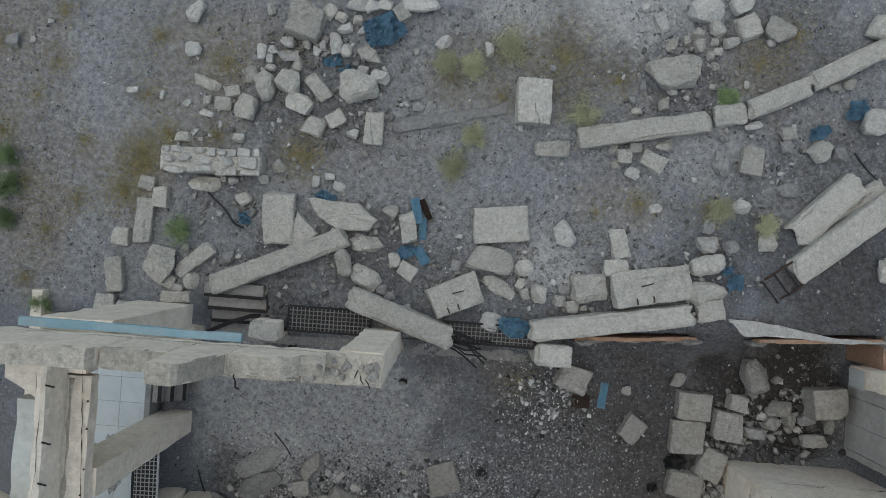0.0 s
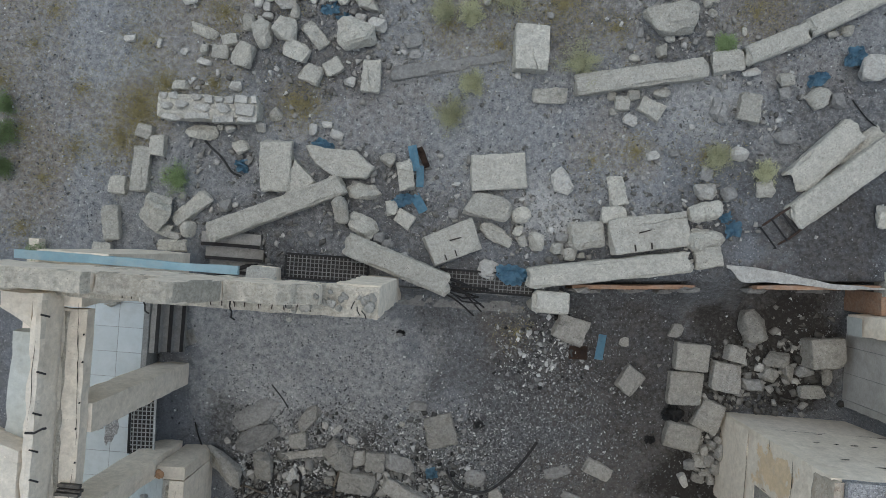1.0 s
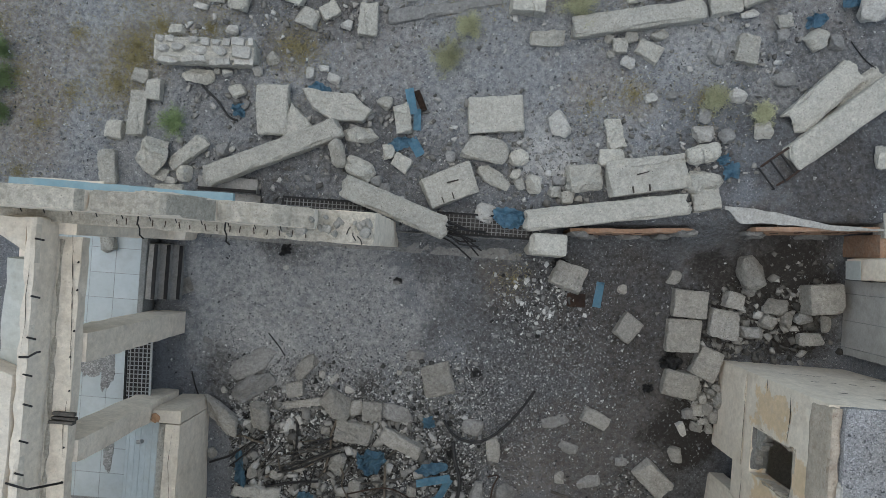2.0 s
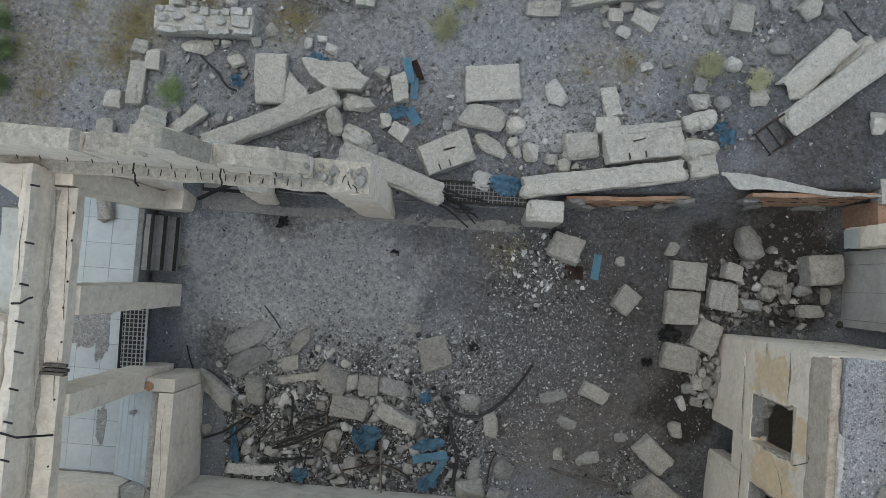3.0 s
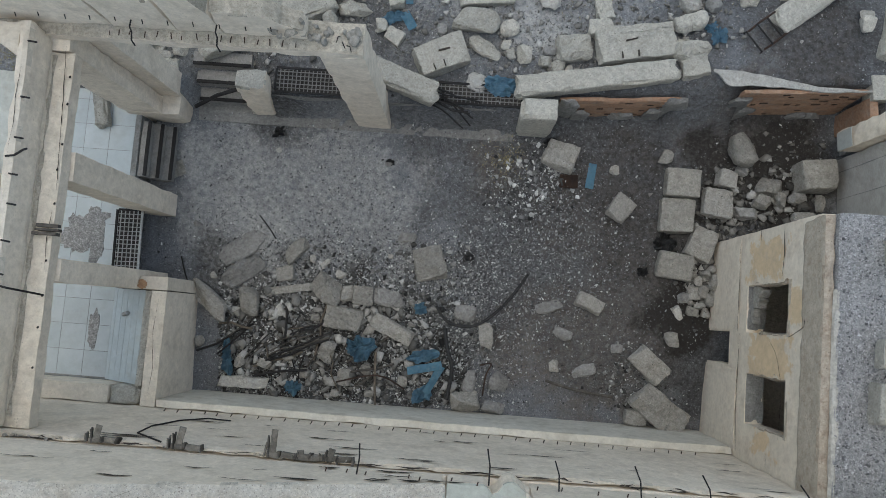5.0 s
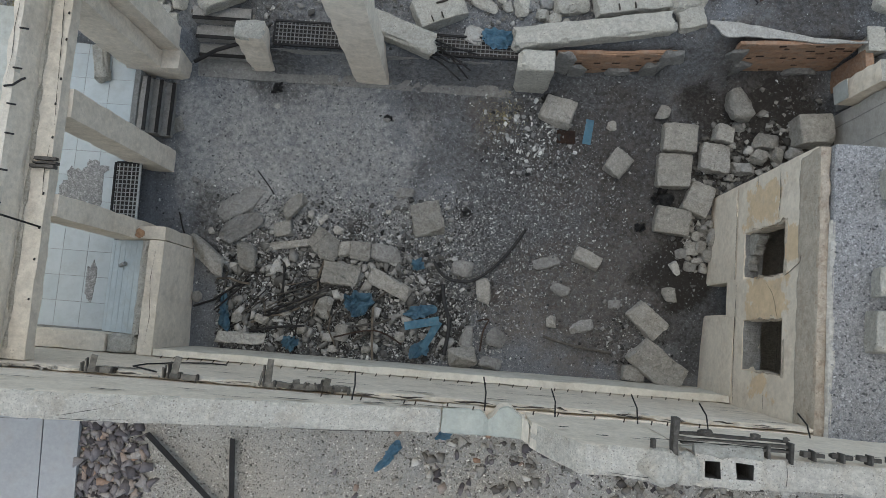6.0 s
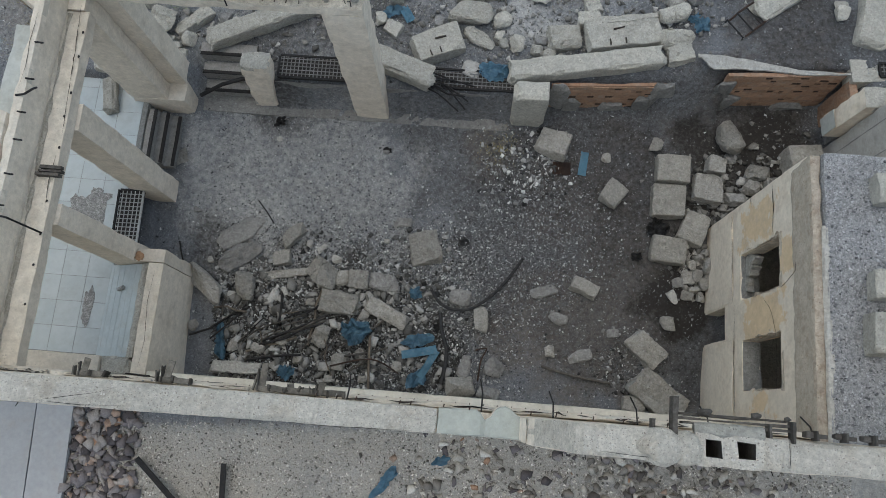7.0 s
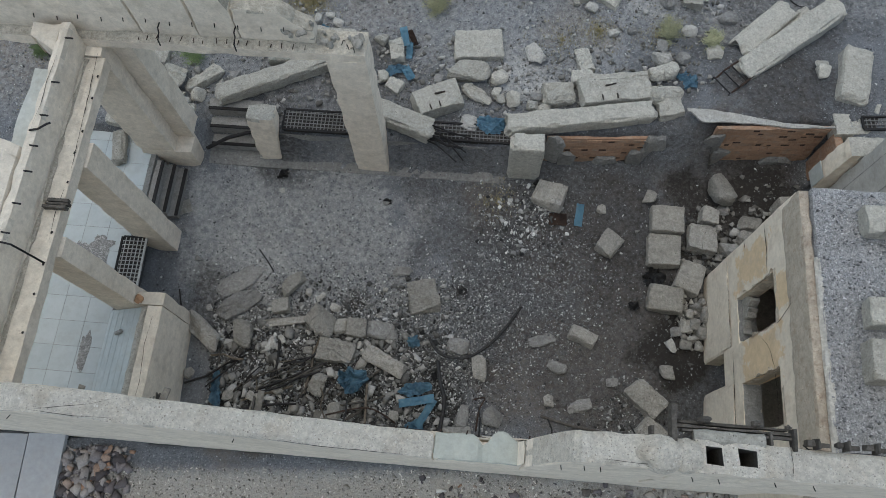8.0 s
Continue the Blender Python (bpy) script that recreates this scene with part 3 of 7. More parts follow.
for u0, u1, seed in ((-8.0, 0.512, 1), (0.518, 1.323, 2), (1.327, 2.45, 3), (2.94, 6.5, 7)):
    mid = (u0 + u1) / 2
    # the second piece has a bitten inner edge
    bite = (lambda p: Vector((p.x, p.y + max(0.0, p.y / 0.115) * (0.055 * math.exp(-((p.x - 0.215) / 0.1) ** 2) - 0.09 * math.exp(-((p.x - 0.055) / 0.05) ** 2) - 0.04 * math.exp(-((p.x - 0.36) / 0.06) ** 2)), p.z))) if seed == 2 else None
    v0, v1 = {1: (-6.01, -5.775), 2: (-6.005, -5.765)}.get(seed, (-6.03, -5.79))
    span("wall_section", PLASTER, u0, u1, v0, v1, 3.2, 4.0, wall_south, seed=seed, wear=0.014, amp=0.007, step=0.045,
         top=lambda x, mid=mid: south_top(x + mid) - 3.2, cap=WALL_TOP if seed != 2 else PANEL, skew=bite)
span("outer_wall", PLASTER, -8.0, 6.5, -5.95, -5.777, -0.5, 3.198, wall_south, seed=6, wear=0.01)
span("lower_wall", PLASTER, -8.0, 4.2, -5.775, -5.715, -0.5, 3.198, wall_south, seed=4, wear=0.02, amp=0.01, step=0.09, cap=LEDGE_TOP)
span("plinth", PLINTH, -3.418, 4.18, -5.712, -5.605, -0.5, 0.99, wall_south, "smooth whitish plinth", seed=8, wear=0.012, amp=0.004)
span("lower_wall", PLASTER, 4.202, 6.5, -5.775, -5.715, -0.5, 3.198, wall_south, seed=5, wear=0.02)

# ---- east building ----
wall_east = base_of("wall_east", PLAN @ Matrix.Translation((4.3, -4.4, -0.4)), "cream plastered wall of the house with two empty window openings", "wall", kind="structure")
E0, E1 = 4.2, 4.42


def holed_wall(v0, v1, z0, z1, u0, u1, holes, step=0.11, amp=0.006, seed=0):
    """A wall across u with rectangular openings (v0, v1, z0, z1) cut through it."""
    def lines(a, b, cuts):
        marks = sorted({a, b, *cuts})
        out = []
        for p, q in zip(marks, marks[1:]):
            n = max(1, round((q - p) / step))
            out += [p + (q - p) * k / n for k in range(n)]
        return out + [marks[-1]]
    vs = lines(v0, v1, [c for h in holes for c in h[:2]])
    zs = lines(z0, z1, [c for h in holes for c in h[2:]])
    bm = bmesh.new()
    cache = {}

    def vert(i, k, side):
        if (i, k, side) not in cache:
            p = Vector((u0 if side == 0 else u1, vs[i], zs[k]))
            d = noise.noise_vector(p * 3.3 + Vector((seed, 0, 0))) * amp + noise.noise_vector(p * 12.0) * amp * 0.7
            cache[(i, k, side)] = bm.verts.new(p + d)
        return cache[(i, k, side)]

    def solid(i, k):
        if not (0 <= i < len(vs) - 1 and 0 <= k < len(zs) - 1):
            return False
        v, z = (vs[i] + vs[i + 1]) / 2, (zs[k] + zs[k + 1]) / 2
        return not any(h[0] < v < h[1] and h[2] < z < h[3] for h in holes)

    for i in range(len(vs) - 1):
        for k in range(len(zs) - 1):
            if not solid(i, k):
                continue
            bm.faces.new((vert(i, k, 0), vert(i, k + 1, 0), vert(i + 1, k + 1, 0), vert(i + 1, k, 0)))
            bm.faces.new((vert(i, k, 1), vert(i + 1, k, 1), vert(i + 1, k + 1, 1), vert(i, k + 1, 1)))
            if not solid(i - 1, k):
                bm.faces.new((vert(i, k, 0), vert(i, k, 1), vert(i, k + 1, 1), vert(i, k + 1, 0)))
            if not solid(i + 1, k):
                bm.faces.new((vert(i + 1, k, 0), vert(i + 1, k + 1, 0), vert(i + 1, k + 1, 1), vert(i + 1, k, 1)))
            if not solid(i, k - 1):
                bm.faces.new((vert(i, k, 0), vert(i + 1, k, 0), vert(i + 1, k, 1), vert(i, k, 1)))
            if not solid(i, k + 1):
                bm.faces.new((vert(i, k + 1, 0), vert(i, k + 1, 1), vert(i + 1, k + 1, 1), vert(i + 1, k + 1, 0)))
    bmesh.ops.recalc_face_normals(bm, faces=bm.faces)
    return bm


WIN_A, WIN_B, HATCH = (-4.12, -3.52, 1.22, 2.4), (-5.26, -4.63, 1.26, 2.4), (-4.56, -4.12, -0.4, 0.65)
wall_face = part("wall_face", holed_wall(-6.03, -2.84, -0.4, 3.1, E0, E1, (WIN_A, WIN_B, HATCH)), HOUSE, wall_east, m=PLAN)
for v0, v1, z1 in ((-5.71, -4.58, 0.98), (-4.10, -2.86, 0.98)):
    span("plinth", HOUSE, 4.182, 4.196, v0, v1, -0.4, z1, wall_east, seed=v0, step=0.08, wear=0.01, amp=0.005)
for n, (v0, v1, z0, z1) in enumerate((WIN_A, WIN_B)):
    span("window_jamb", ROOF_EDGE, 4.19, 4.40, v1 - 0.012, v1 + 0.06, z0 + 0.1, z1, wall_face, "ragged projecting plaster band", seed=60 + n, wear=0.05, amp=0.022, step=0.05)
    span("window_jamb", ROOF_EDGE, 4.192, 4.40, v0 - 0.05, v0 + 0.012, z0 + 0.35, z1, wall_face, "ragged projecting plaster band", seed=62 + n, wear=0.05, amp=0.022, step=0.05)
    span("window_sill", DUSTY, 4.205, 4.44, v0 + 0.004, v1 - 0.004, z0 - 0.03, z0 + 0.014, wall_face, "grey window sill", seed=58 + n, wear=0.01)
    span("lintel", ROOF_EDGE, 4.188, 4.40, v0 - 0.03, v1 + 0.03, z1 - 0.012, z1 + 0.06, wall_face, seed=64 + n, wear=0.02)
for n, (v0, v1, z0, z1) in enumerate((WIN_A, WIN_B)):
    span("broken_edge", RUSTED, 4.176, 4.23, v1 - 0.03, v1 + 0.025, z0 + 0.25, z1 + 0.02, wall_face, "ragged broken plaster edge", seed=160 + n, wear=0.045, amp=0.03, step=0.04)
    span("broken_edge", RUSTED, 4.18, 4.23, v0 - 0.02, v0 + 0.02, z0 + 0.4, z1, wall_face, "ragged broken plaster edge", seed=162 + n, wear=0.045, amp=0.03, step=0.04)
part("broken_plaster", rock_slab(0.3, 0.12, 0.5, 66), BROKEN, wall_face, "broken masonry in the window corner", m=PLAN @ Matrix.Translation((4.33, -3.66, 1.2)))
part("broken_plaster", rock_slab(0.2, 0.10, 0.22, 67), BROKEN, wall_face, "broken masonry in the window corner", m=PLAN @ Matrix.Translation((4.30, -3.9, 1.2)))
span("roof_edge", ROOF_EDGE, 4.187, 4.30, -6.02, -2.86, 2.72, 3.2, wall_east, "rust stained band and crumbling roof edge", seed=68, wear=0.016, amp=0.005, step=0.05, cap=BROWN_EDGE)
span("north_wall", PLASTER, 4.422, 9.0, -3.06, -2.84, -0.4, 3.1, wall_east, seed=19)
span("room_floor", CONCRETE, 4.422, 7.0, -6.0, -3.062, 0.3, 0.4, wall_east, seed=20)
span("room_back_wall", PLASTER, 6.2, 6.4, -6.0, -3.062, 0.41, 3.09, wall_east, seed=21)
roof_east = span("roof_slab", GRAVEL_ROOF, 4.302, 10.0, -6.03, -2.84, 3.102, 3.25, seed=22, kind="structure")
tagged(roof_east, "flat roof of grey gravel with a worn concrete edge", "roof")

# ---- north beam, column, pier ----
beam_north = base_of("beam_north", PLAN @ Matrix.Translation((-2.5, -1.33, 3.1)), "broken concrete beam with bent rebar and faded blue fascia", "beam", kind="structure")
span("beam_body", PLASTER, -7.0, -0.7, -1.54, -1.18, 3.08, 3.24, beam_north, seed=31, wear=0.02, amp=0.01, cap=CREST)
column_north = span("concrete_column", PLASTER, -1.2, -0.7, -1.53, -1.17, 0.0, 3.078, seed=32, wear=0.015)
tagged(column_north, "cream concrete column carrying the broken beam", "column")
pier = base_of("corner_pier", PLAN @ Matrix.Translation((-4.1, -1.35, 0.0)), "cream plastered corner pier of the ruin", "pier")
span("base", PLASTER, -4.5, -3.68, -1.66, -1.05, 0.0, 0.62, pier, seed=33, wear=0.02)
span("shaft", PLASTER, -4.5, -3.93, -1.66, -1.402, 0.622, 3.078, pier, seed=34, wear=0.015)
span("shaft", PLASTER, -4.5, -3.68, -1.40, -1.05, 0.622, 3.078, pier, seed=35, wear=0.015)

# ---- west beam, columns, low wall, terrace ----
beam_west = span("beam_west", PLASTER, -4.28, -3.86, -5.71, -1.665, 2.9, 3.08, seed=41, kind="structure", cap=LEDGE_TOP, wear=0.02)
tagged(beam_west, "cracked cream concrete beam with cut rebar stubs", "beam")
span("upper_band", PLASTER, -4.24, -4.12, -5.71, -1.485, 3.082, 3.50, beam_west, "upper course of cream concrete", seed=40, wear=0.016, amp=0.004, step=0.08, cap=BEAM_TOP)
col_w = span("concrete_column", PLASTER, -4.28, -3.82, -3.06, -2.72, 0.0, 2.898, seed=42)
tagged(col_w, "cream plastered column under the beam beside steps", "column")
col_w2 = span("concrete_column", PLASTER, -4.28, -3.83, -4.17, -3.9, 0.0, 2.898, seed=43)
tagged(col_w2, "cream plastered column with a rust stain", "column")
low = base_of("low_wall", PLAN @ Matrix.Translation((-3.5, -4.9, -0.4)), "low cream parapet wall with a cracked top", "wall", kind="structure")
span("wall_run", PLASTER, -3.63, -3.42, -5.712, -4.17, -0.4, 1.0, low, seed=44, cap=LEDGE_TOP)
span("rough_strip", CONCRETE, -3.74, -3.632, -5.458, -4.17, -0.4, 0.97, low, "rough strip of bare mortar", seed=39, wear=0.02, amp=0.012, step=0.06)
span("wall_return", PLASTER, -3.828, -3.42, -4.168, -3.98, -0.4, 1.0, low, seed=45, cap=BEAM_TOP)
terrace = span("terrace_floor", GROUT, -5.78, -4.28, -5.71, -1.0, 0.0, 0.48, seed=46, amp=0.001, kind="structure")
tagged(terrace, "raised terrace floor with pale blue tiles", "floor")
end_wall = base_of("terrace_end_wall", PLAN @ Matrix.Translation((-4.8, -5.53, 0.4)), "low cream wall closing the terrace, broken at one end", "wall", kind="structure")
span("wall_run", PLASTER, -5.78, -4.06, -5.71, -5.46, 0.484, 1.0, end_wall, seed=49, cap=BEAM_TOP)
span("broken_end", CONCRETE, -4.058, -3.66, -5.71, -5.46, 0.484, 0.98, end_wall, "rough broken end", seed=50, wear=0.03, amp=0.025, step=0.05)
wall_west = span("wall_west", PLASTER, -5.95, -5.785, -6.0, -1.0, 0.0, 0.8, seed=47, kind="structure")
tagged(wall_west, "low cream plastered outer wall", "wall")

# ---- retaining wall of brick ----
wall_brick = base_of("wall_brick", Matrix.Translation((3.6, -1.2, 0.0)), "orange brick retaining wall with white plaster cap", "wall", kind="structure")
BATTER = 0.04      # how far the wall's foot stands out
lean = lambda p: Vector((p.x, p.y - BATTER * (1 - (p.z - 0.3) / 1.1), p.z))
backing_a = span("backing", MORTAR, 1.6, 3.3, -1.262, -1.20, -0.3, 0.86, wall_brick, plan=False, seed=51, skew=lean)
backing_b = span("backing", MORTAR, 4.0, 5.65, -1.262, -1.20, -0.3, 1.15, wall_brick, plan=False, seed=55, skew=lean)
curb = span("curb_north", DUSTY, -3.6, 1.7, -1.6, -1.3, -0.2, 0.17, seed=52, kind="structure")
tagged(curb, "low dusty concrete curb between the columns", "curb")
stub = span("broken_column", CONCRETE, 1.14, 1.64, -1.5, -1.2, -0.1, 1.12, seed=53, cap=CONCRETE, wear=0.04, amp=0.012, step=0.06)
tagged(stub, "short stub of a broken concrete column", "column")
wall_ne = span("wall_far_east", GREY_WALL, 5.70, 5.9, -3.04, -1.94, -0.3, 3.0, plan=False, seed=54, kind="structure")
tagged(wall_ne, "pale concrete wall with upright joints", "wall")

# ---- west roof remains, beam crests, painted fascia ----
roof_west = base_of("roof_west", PLAN @ Matrix.Translation((-5.5, -3.5, 3.1)), "broken cream roof slab with a square opening", "roof", kind="structure")
span("slab_piece", PLASTER, -4.6, -4.242, -1.88, -1.485, 3.09, 3.47, roof_west, seed=71, cap=BEAM_TOP, wear=0.02, skew=lambda p: Vector((p.x, p.y + max(0.0, -p.y / 0.2) * max(0.0, 0.16 - p.x) * 0.7, p.z)))
span("slab_piece", PLASTER, -5.0, -4.242, -5.712, -2.9, 3.09, 3.52, roof_west, seed=72, cap=BEAM_TOP, wear=0.03, amp=0.012,
     skew=lambda p: Vector((p.x, p.y - (0.3 * (p.x + 0.35) if p.y > 1.2 else 0.0), p.z)))
span("slab_edge", WHITEWASH, -4.62, -4.244, -3.178, -1.925, 2.98, 3.2, roof_west, "pale bluish painted ledge", seed=73, wear=0.02)
def crest_top(u):
    """Broken upper edge of the parapet on the north beam."""
    if u < -3.4:
        z = 4.08 + 0.12 * smooth(-3.6, -5.0, u)
    elif u < -2.7:
        z = 3.98
    elif u < -2.2:
        z = 4.52 - 0.34 * smooth(-2.42, -2.28, u) - 0.36 * smooth(-2.32, -2.2, u)
    else:
        z = 3.78 - 0.30 * smooth(-1.75, -1.3, u)
    return z + 0.03 * noise.noise(Vector((u * 7, 1.0, 0))) + 0.02 * noise.noise(Vector((u * 23, 2.0, 0)))


for u0, u1, s in ((-7.2, -3.4, 74), (-3.398, -2.702, 75), (-2.7, -2.2, 76), (-2.198, -1.3, 77)):
    parapet = span("parapet_piece", PLASTER, u0, u1, -1.405, -1.19, 3.235, 3.8, beam_north, seed=s, wear=0.015, amp=0.008, top=lambda x, mid=(u0 + u1) / 2: crest_top(x + mid) - 3.235, step=0.05, cap=CREST)
for n in range(26):
    u = -1.66 + 0.96 * random.random()
    w = random.uniform(0.05, 0.14)
    part("broken_end", rock_mesh(w, w * random.uniform(0.6, 1.0), random.uniform(0.05, 0.12), 0, 330 + n), BROKEN, beam_north, m=PLAN @ pose(u, random.uniform(-1.46, -1.24), 3.22 + 0.2 * (u < -1.3), random.uniform(-20, 20), random.uniform(-20, 20), random.uniform(0, 360)))
for n in range(4):
    p = Vector((random.uniform(-1.1, -0.75), random.uniform(-1.46, -1.3), 3.25))
    part("torn_rebar", rod([p, p + Vector((random.uniform(-0.05, 0.08), -0.03, 0.06)), p + Vector((random.uniform(-0.05, 0.06), -0.08, 0.03))], 0.006, 5), DARK_IRON, beam_north, m=PLAN)
span("fascia", BLUE_PAINT, -4.7, -2.25, -1.178, -1.07, 3.05, 3.13, beam_north, "faded blue painted fascia", seed=78, step=0.2)
for n in range(16):
    u = -3.45 + n * 0.135 + random.uniform(-0.02, 0.02)
    p = Vector((u, -1.43, 3.25 + random.uniform(-0.02, 0.02)))
    part("rebar_stub", rod([p, p + Vector((random.uniform(-0.01, 0.02), -0.07, random.uniform(-0.01, 0.02)))], 0.006, 5), RUST, parapet, m=PLAN)
for u, dz in ((-3.1, 0.5), (-2.2, 0.7)):
    p = Vector((u, -1.40, 3.47))
    part("bent_rebar", rod([p, p + Vector((-0.006, -0.08, 0.0)), p + Vector((0.012, -0.13, -0.02)), p + Vector((0.0, -0.2, -0.06)), p + Vector((0.01, -0.23, -0.08 - dz * 0.1))], 0.009, 5), DARK_IRON, beam_north, m=PLAN)
for n in range(12):
    p = Vector((-4.6 + n * 0.27, -1.40, 3.50 + 0.03 * random.uniform(-1, 1)))
    part("rebar_stub", rod([p, p + Vector((0.01, -0.045, -0.02))], 0.006, 5), DARK_IRON, beam_north, m=PLAN)
for v in (-1.71, -2.3, -2.725, -3.104, -3.41, -3.786, -4.12, -4.5, -4.9, -5.3):
    p = Vector((-4.15 + random.uniform(-0.02, 0.02), v, 3.495))
    part("rebar_stub", rod([p, p + Vector((0.1, -0.012, 0.012))], 0.011, 5), DARK_IRON, beam_west, m=PLAN)
for n in range(10):
    v = -5.0 + n * 0.34 + random.uniform(-0.08, 0.08)
    p = Vector((-3.9 + random.uniform(-0.02, 0.02), v, 3.078))
    part("rebar_tip", rod([p, p + Vector((0.015, 0.01, 0.02))], 0.011, 5), DARK_IRON, beam_west, m=PLAN)
for pts in (((-4.24, -4.22, 3.515), (-4.0, -4.26, 3.53), (-3.86, -4.31, 3.12)), ((-4.2, -2.93, 3.51), (-4.1, -2.92, 3.53), (-4.0, -2.86, 3.55), (-3.96, -2.85, 3.56))):
    part("bent_rebar", rod([Vector(p) for p in pts], 0.012, 6), DARK_IRON, beam_west, m=PLAN)
DARK_WOOD = surface("dark_wood", (0.10, 0.092, 0.082), (0.065, 0.058, 0.05), (0.16, 0.15, 0.135), grain=30, large=6, bump=0.6, vary=0.3)
wood = base_of("timber_offcut", PLAN @ Matrix.Translation((-3.94, -3.6, 3.082)), "stack of grey weathered timber offcuts lying on the beam", "timber")
for n, v in enumerate((-3.665, -3.62, -3.575)):
    span("board", DARK_WOOD, -4.05 + 0.012 * n, -3.78 + 0.02 * (n % 2), v - 0.02, v + 0.02, 3.084, 3.17 - 0.012 * n, wood, seed=79 + n, wear=0.006, amp=0.004, step=0.06)


def crack(name, pts, width, parent, seed=0, normal="z", material=None):
    """A jagged fissure, its shade coloured onto a thin strip that tapers at both ends."""
    rnd = random.Random(seed)
    bm = bmesh.new()
    pts = [Vector(p) for p in pts]
    fine = []
    for a, b in zip(pts, pts[1:]):
        n = max(2, int((b - a).length / 0.07))
        fine += [a.lerp(b, k / n) for k in range(n)]
    fine.append(pts[-1])
    across = {"z": lambda d: Vector((-d.y, d.x, 0)), "y": lambda d: Vector((-d.z, 0, d.x)), "x": lambda d: Vector((0, -d.z, d.y))}[normal]
    rows = []
    for n, p in enumerate(fine):
        d = (fine[min(n + 1, len(fine) - 1)] - fine[max(n - 1, 0)]).normalized()
        a = across(d).normalized()
        w = width * rnd.uniform(0.3, 1.3) * (0.12 + 0.88 * abs(math.sin(math.pi * n / (len(fine) - 1))) ** 0.6)
        p = p + a * rnd.uniform(-1, 1) * min(width * 0.4, 0.009)
        rows.append((bm.verts.new(p - a * w / 2), bm.verts.new(p + a * w / 2)))
    for (a, b), (c, e) in zip(rows, rows[1:]):
        bm.faces.new((a, b, e, c))
    return part(name, bm, material or FISSURE, parent, m=PLAN)


FISSURE = surface("fissure_shade", (0.06, 0.05, 0.042), (0.04, 0.035, 0.03), (0.03, 0.028, 0.025), grain=40, large=5)
crack("crack", ((-3.97, -1.6, 3.088), (-3.93, -2.2, 3.088), (-3.895, -2.9, 3.088), (-3.88, -3.2, 3.088)), 0.011, beam_west, 1)
crack("crack", ((-3.9, -3.4, 3.088), (-3.92, -3.7, 3.088), (-3.9, -4.05, 3.088)), 0.007, beam_west, 5)
crack("crack", ((-4.16, -1.95, 3.508), (-4.18, -2.3, 3.508), (-4.165, -2.6, 3.508), (-4.19, -2.85, 3.512)), 0.007, beam_west, 2)
span("groove", CREST, -4.118, -4.05, -5.6, -1.7, 3.06, 3.098, beam_west, "rough strip of crumbled concrete", seed=48, amp=0.009, wear=0.02, step=0.04)
crack("crack", ((-3.52, -4.25, 1.006), (-3.55, -4.7, 1.006), (-3.50, -5.2, 1.006), (-3.53, -5.55, 1.006)), 0.006, low, 3)
rnd = random.Random(77)
for n in range(30):
    u, z, L = rnd.uniform(-3.4, 3.9), rnd.choice((1.35, 1.75, 1.8, 2.2, 2.25, 2.65, 2.7, 3.0, 3.05)) + rnd.uniform(-0.06, 0.06), rnd.uniform(0.12, 0.6) ** 1.2
    crack("crack", ((u, -5.703, z), (u + L * 0.5, -5.703, z + rnd.uniform(-0.02, 0.02)), (u + L, -5.703, z - 0.02)), rnd.uniform(0.015, 0.06), wall_south, 300 + n, "y")
for n in range(36):
    u, L = rnd.uniform(-4.2, 3.9), rnd.uniform(0.1, 0.45)
    z = 3.25 + (south_top(u) - 3.3) * rnd.choice((0.2, 0.5, 0.8, 0.85))
    if 0.4 < u < 1.45:
        continue
    crack("crack", ((u, -5.762, z), (u + L * 0.5, -5.762, z + 0.02), (u + L, -5.762, z - 0.02)), rnd.uniform(0.015, 0.065), wall_south, 360 + n, "y")
for n, (pts, w) in enumerate(((((4.176, -2.9, 0.985), (4.176, -3.5, 1.0), (4.176, -4.13, 0.985)), 0.014), (((4.19, -4.14, 1.03), (4.19, -4.9, 1.0), (4.19, -5.7, 1.04)), 0.016),
                              (((4.19, -2.9, 2.25), (4.19, -3.2, 2.27), (4.19, -3.48, 2.22)), 0.016), (((4.19, -3.42, 2.8), (4.19, -3.7, 2.84), (4.19, -4.02, 2.8), (4.19, -4.1, 2.6), (4.19, -4.14, 2.42)), 0.018),
                              (((4.19, -2.83, 1.6), (4.19, -2.98, 1.62)), 0.022), (((4.19, -5.47, 1.95), (4.19, -5.67, 1.97)), 0.02),
                              (((4.19, -4.2, 1.95), (4.19, -4.32, 2.12), (4.19, -4.45, 2.2), (4.19, -4.62, 2.28), (4.19, -5.0, 2.3), (4.19, -5.3, 2.26)), 0.012))):
    crack("crack", pts, w, wall_east, 50 + n, "x")
for n in range(30):
    u, L, v = rnd.uniform(-4.2, 3.9), rnd.uniform(0.1, 0.5), -5.745 + rnd.uniform(-0.012, 0.012)
    crack("crack", ((u, v, 3.216), (u + L / 2, v + rnd.uniform(-0.01, 0.01), 3.216), (u + L, v + rnd.uniform(-0.01, 0.01), 3.216)), rnd.uniform(0.008, 0.022), wall_south, 70 + n)
for n in range(15):
    p = Vector((-0.7 + n * 0.26 + rnd.uniform(-0.09, 0.09), -5.77, 3.6 + rnd.uniform(-0.07, 0.05)))
    part("rebar_stub", rod([p, p + Vector((0.01, 0.035, -0.01))], 0.007, 5), RUST, wall_south, m=PLAN)
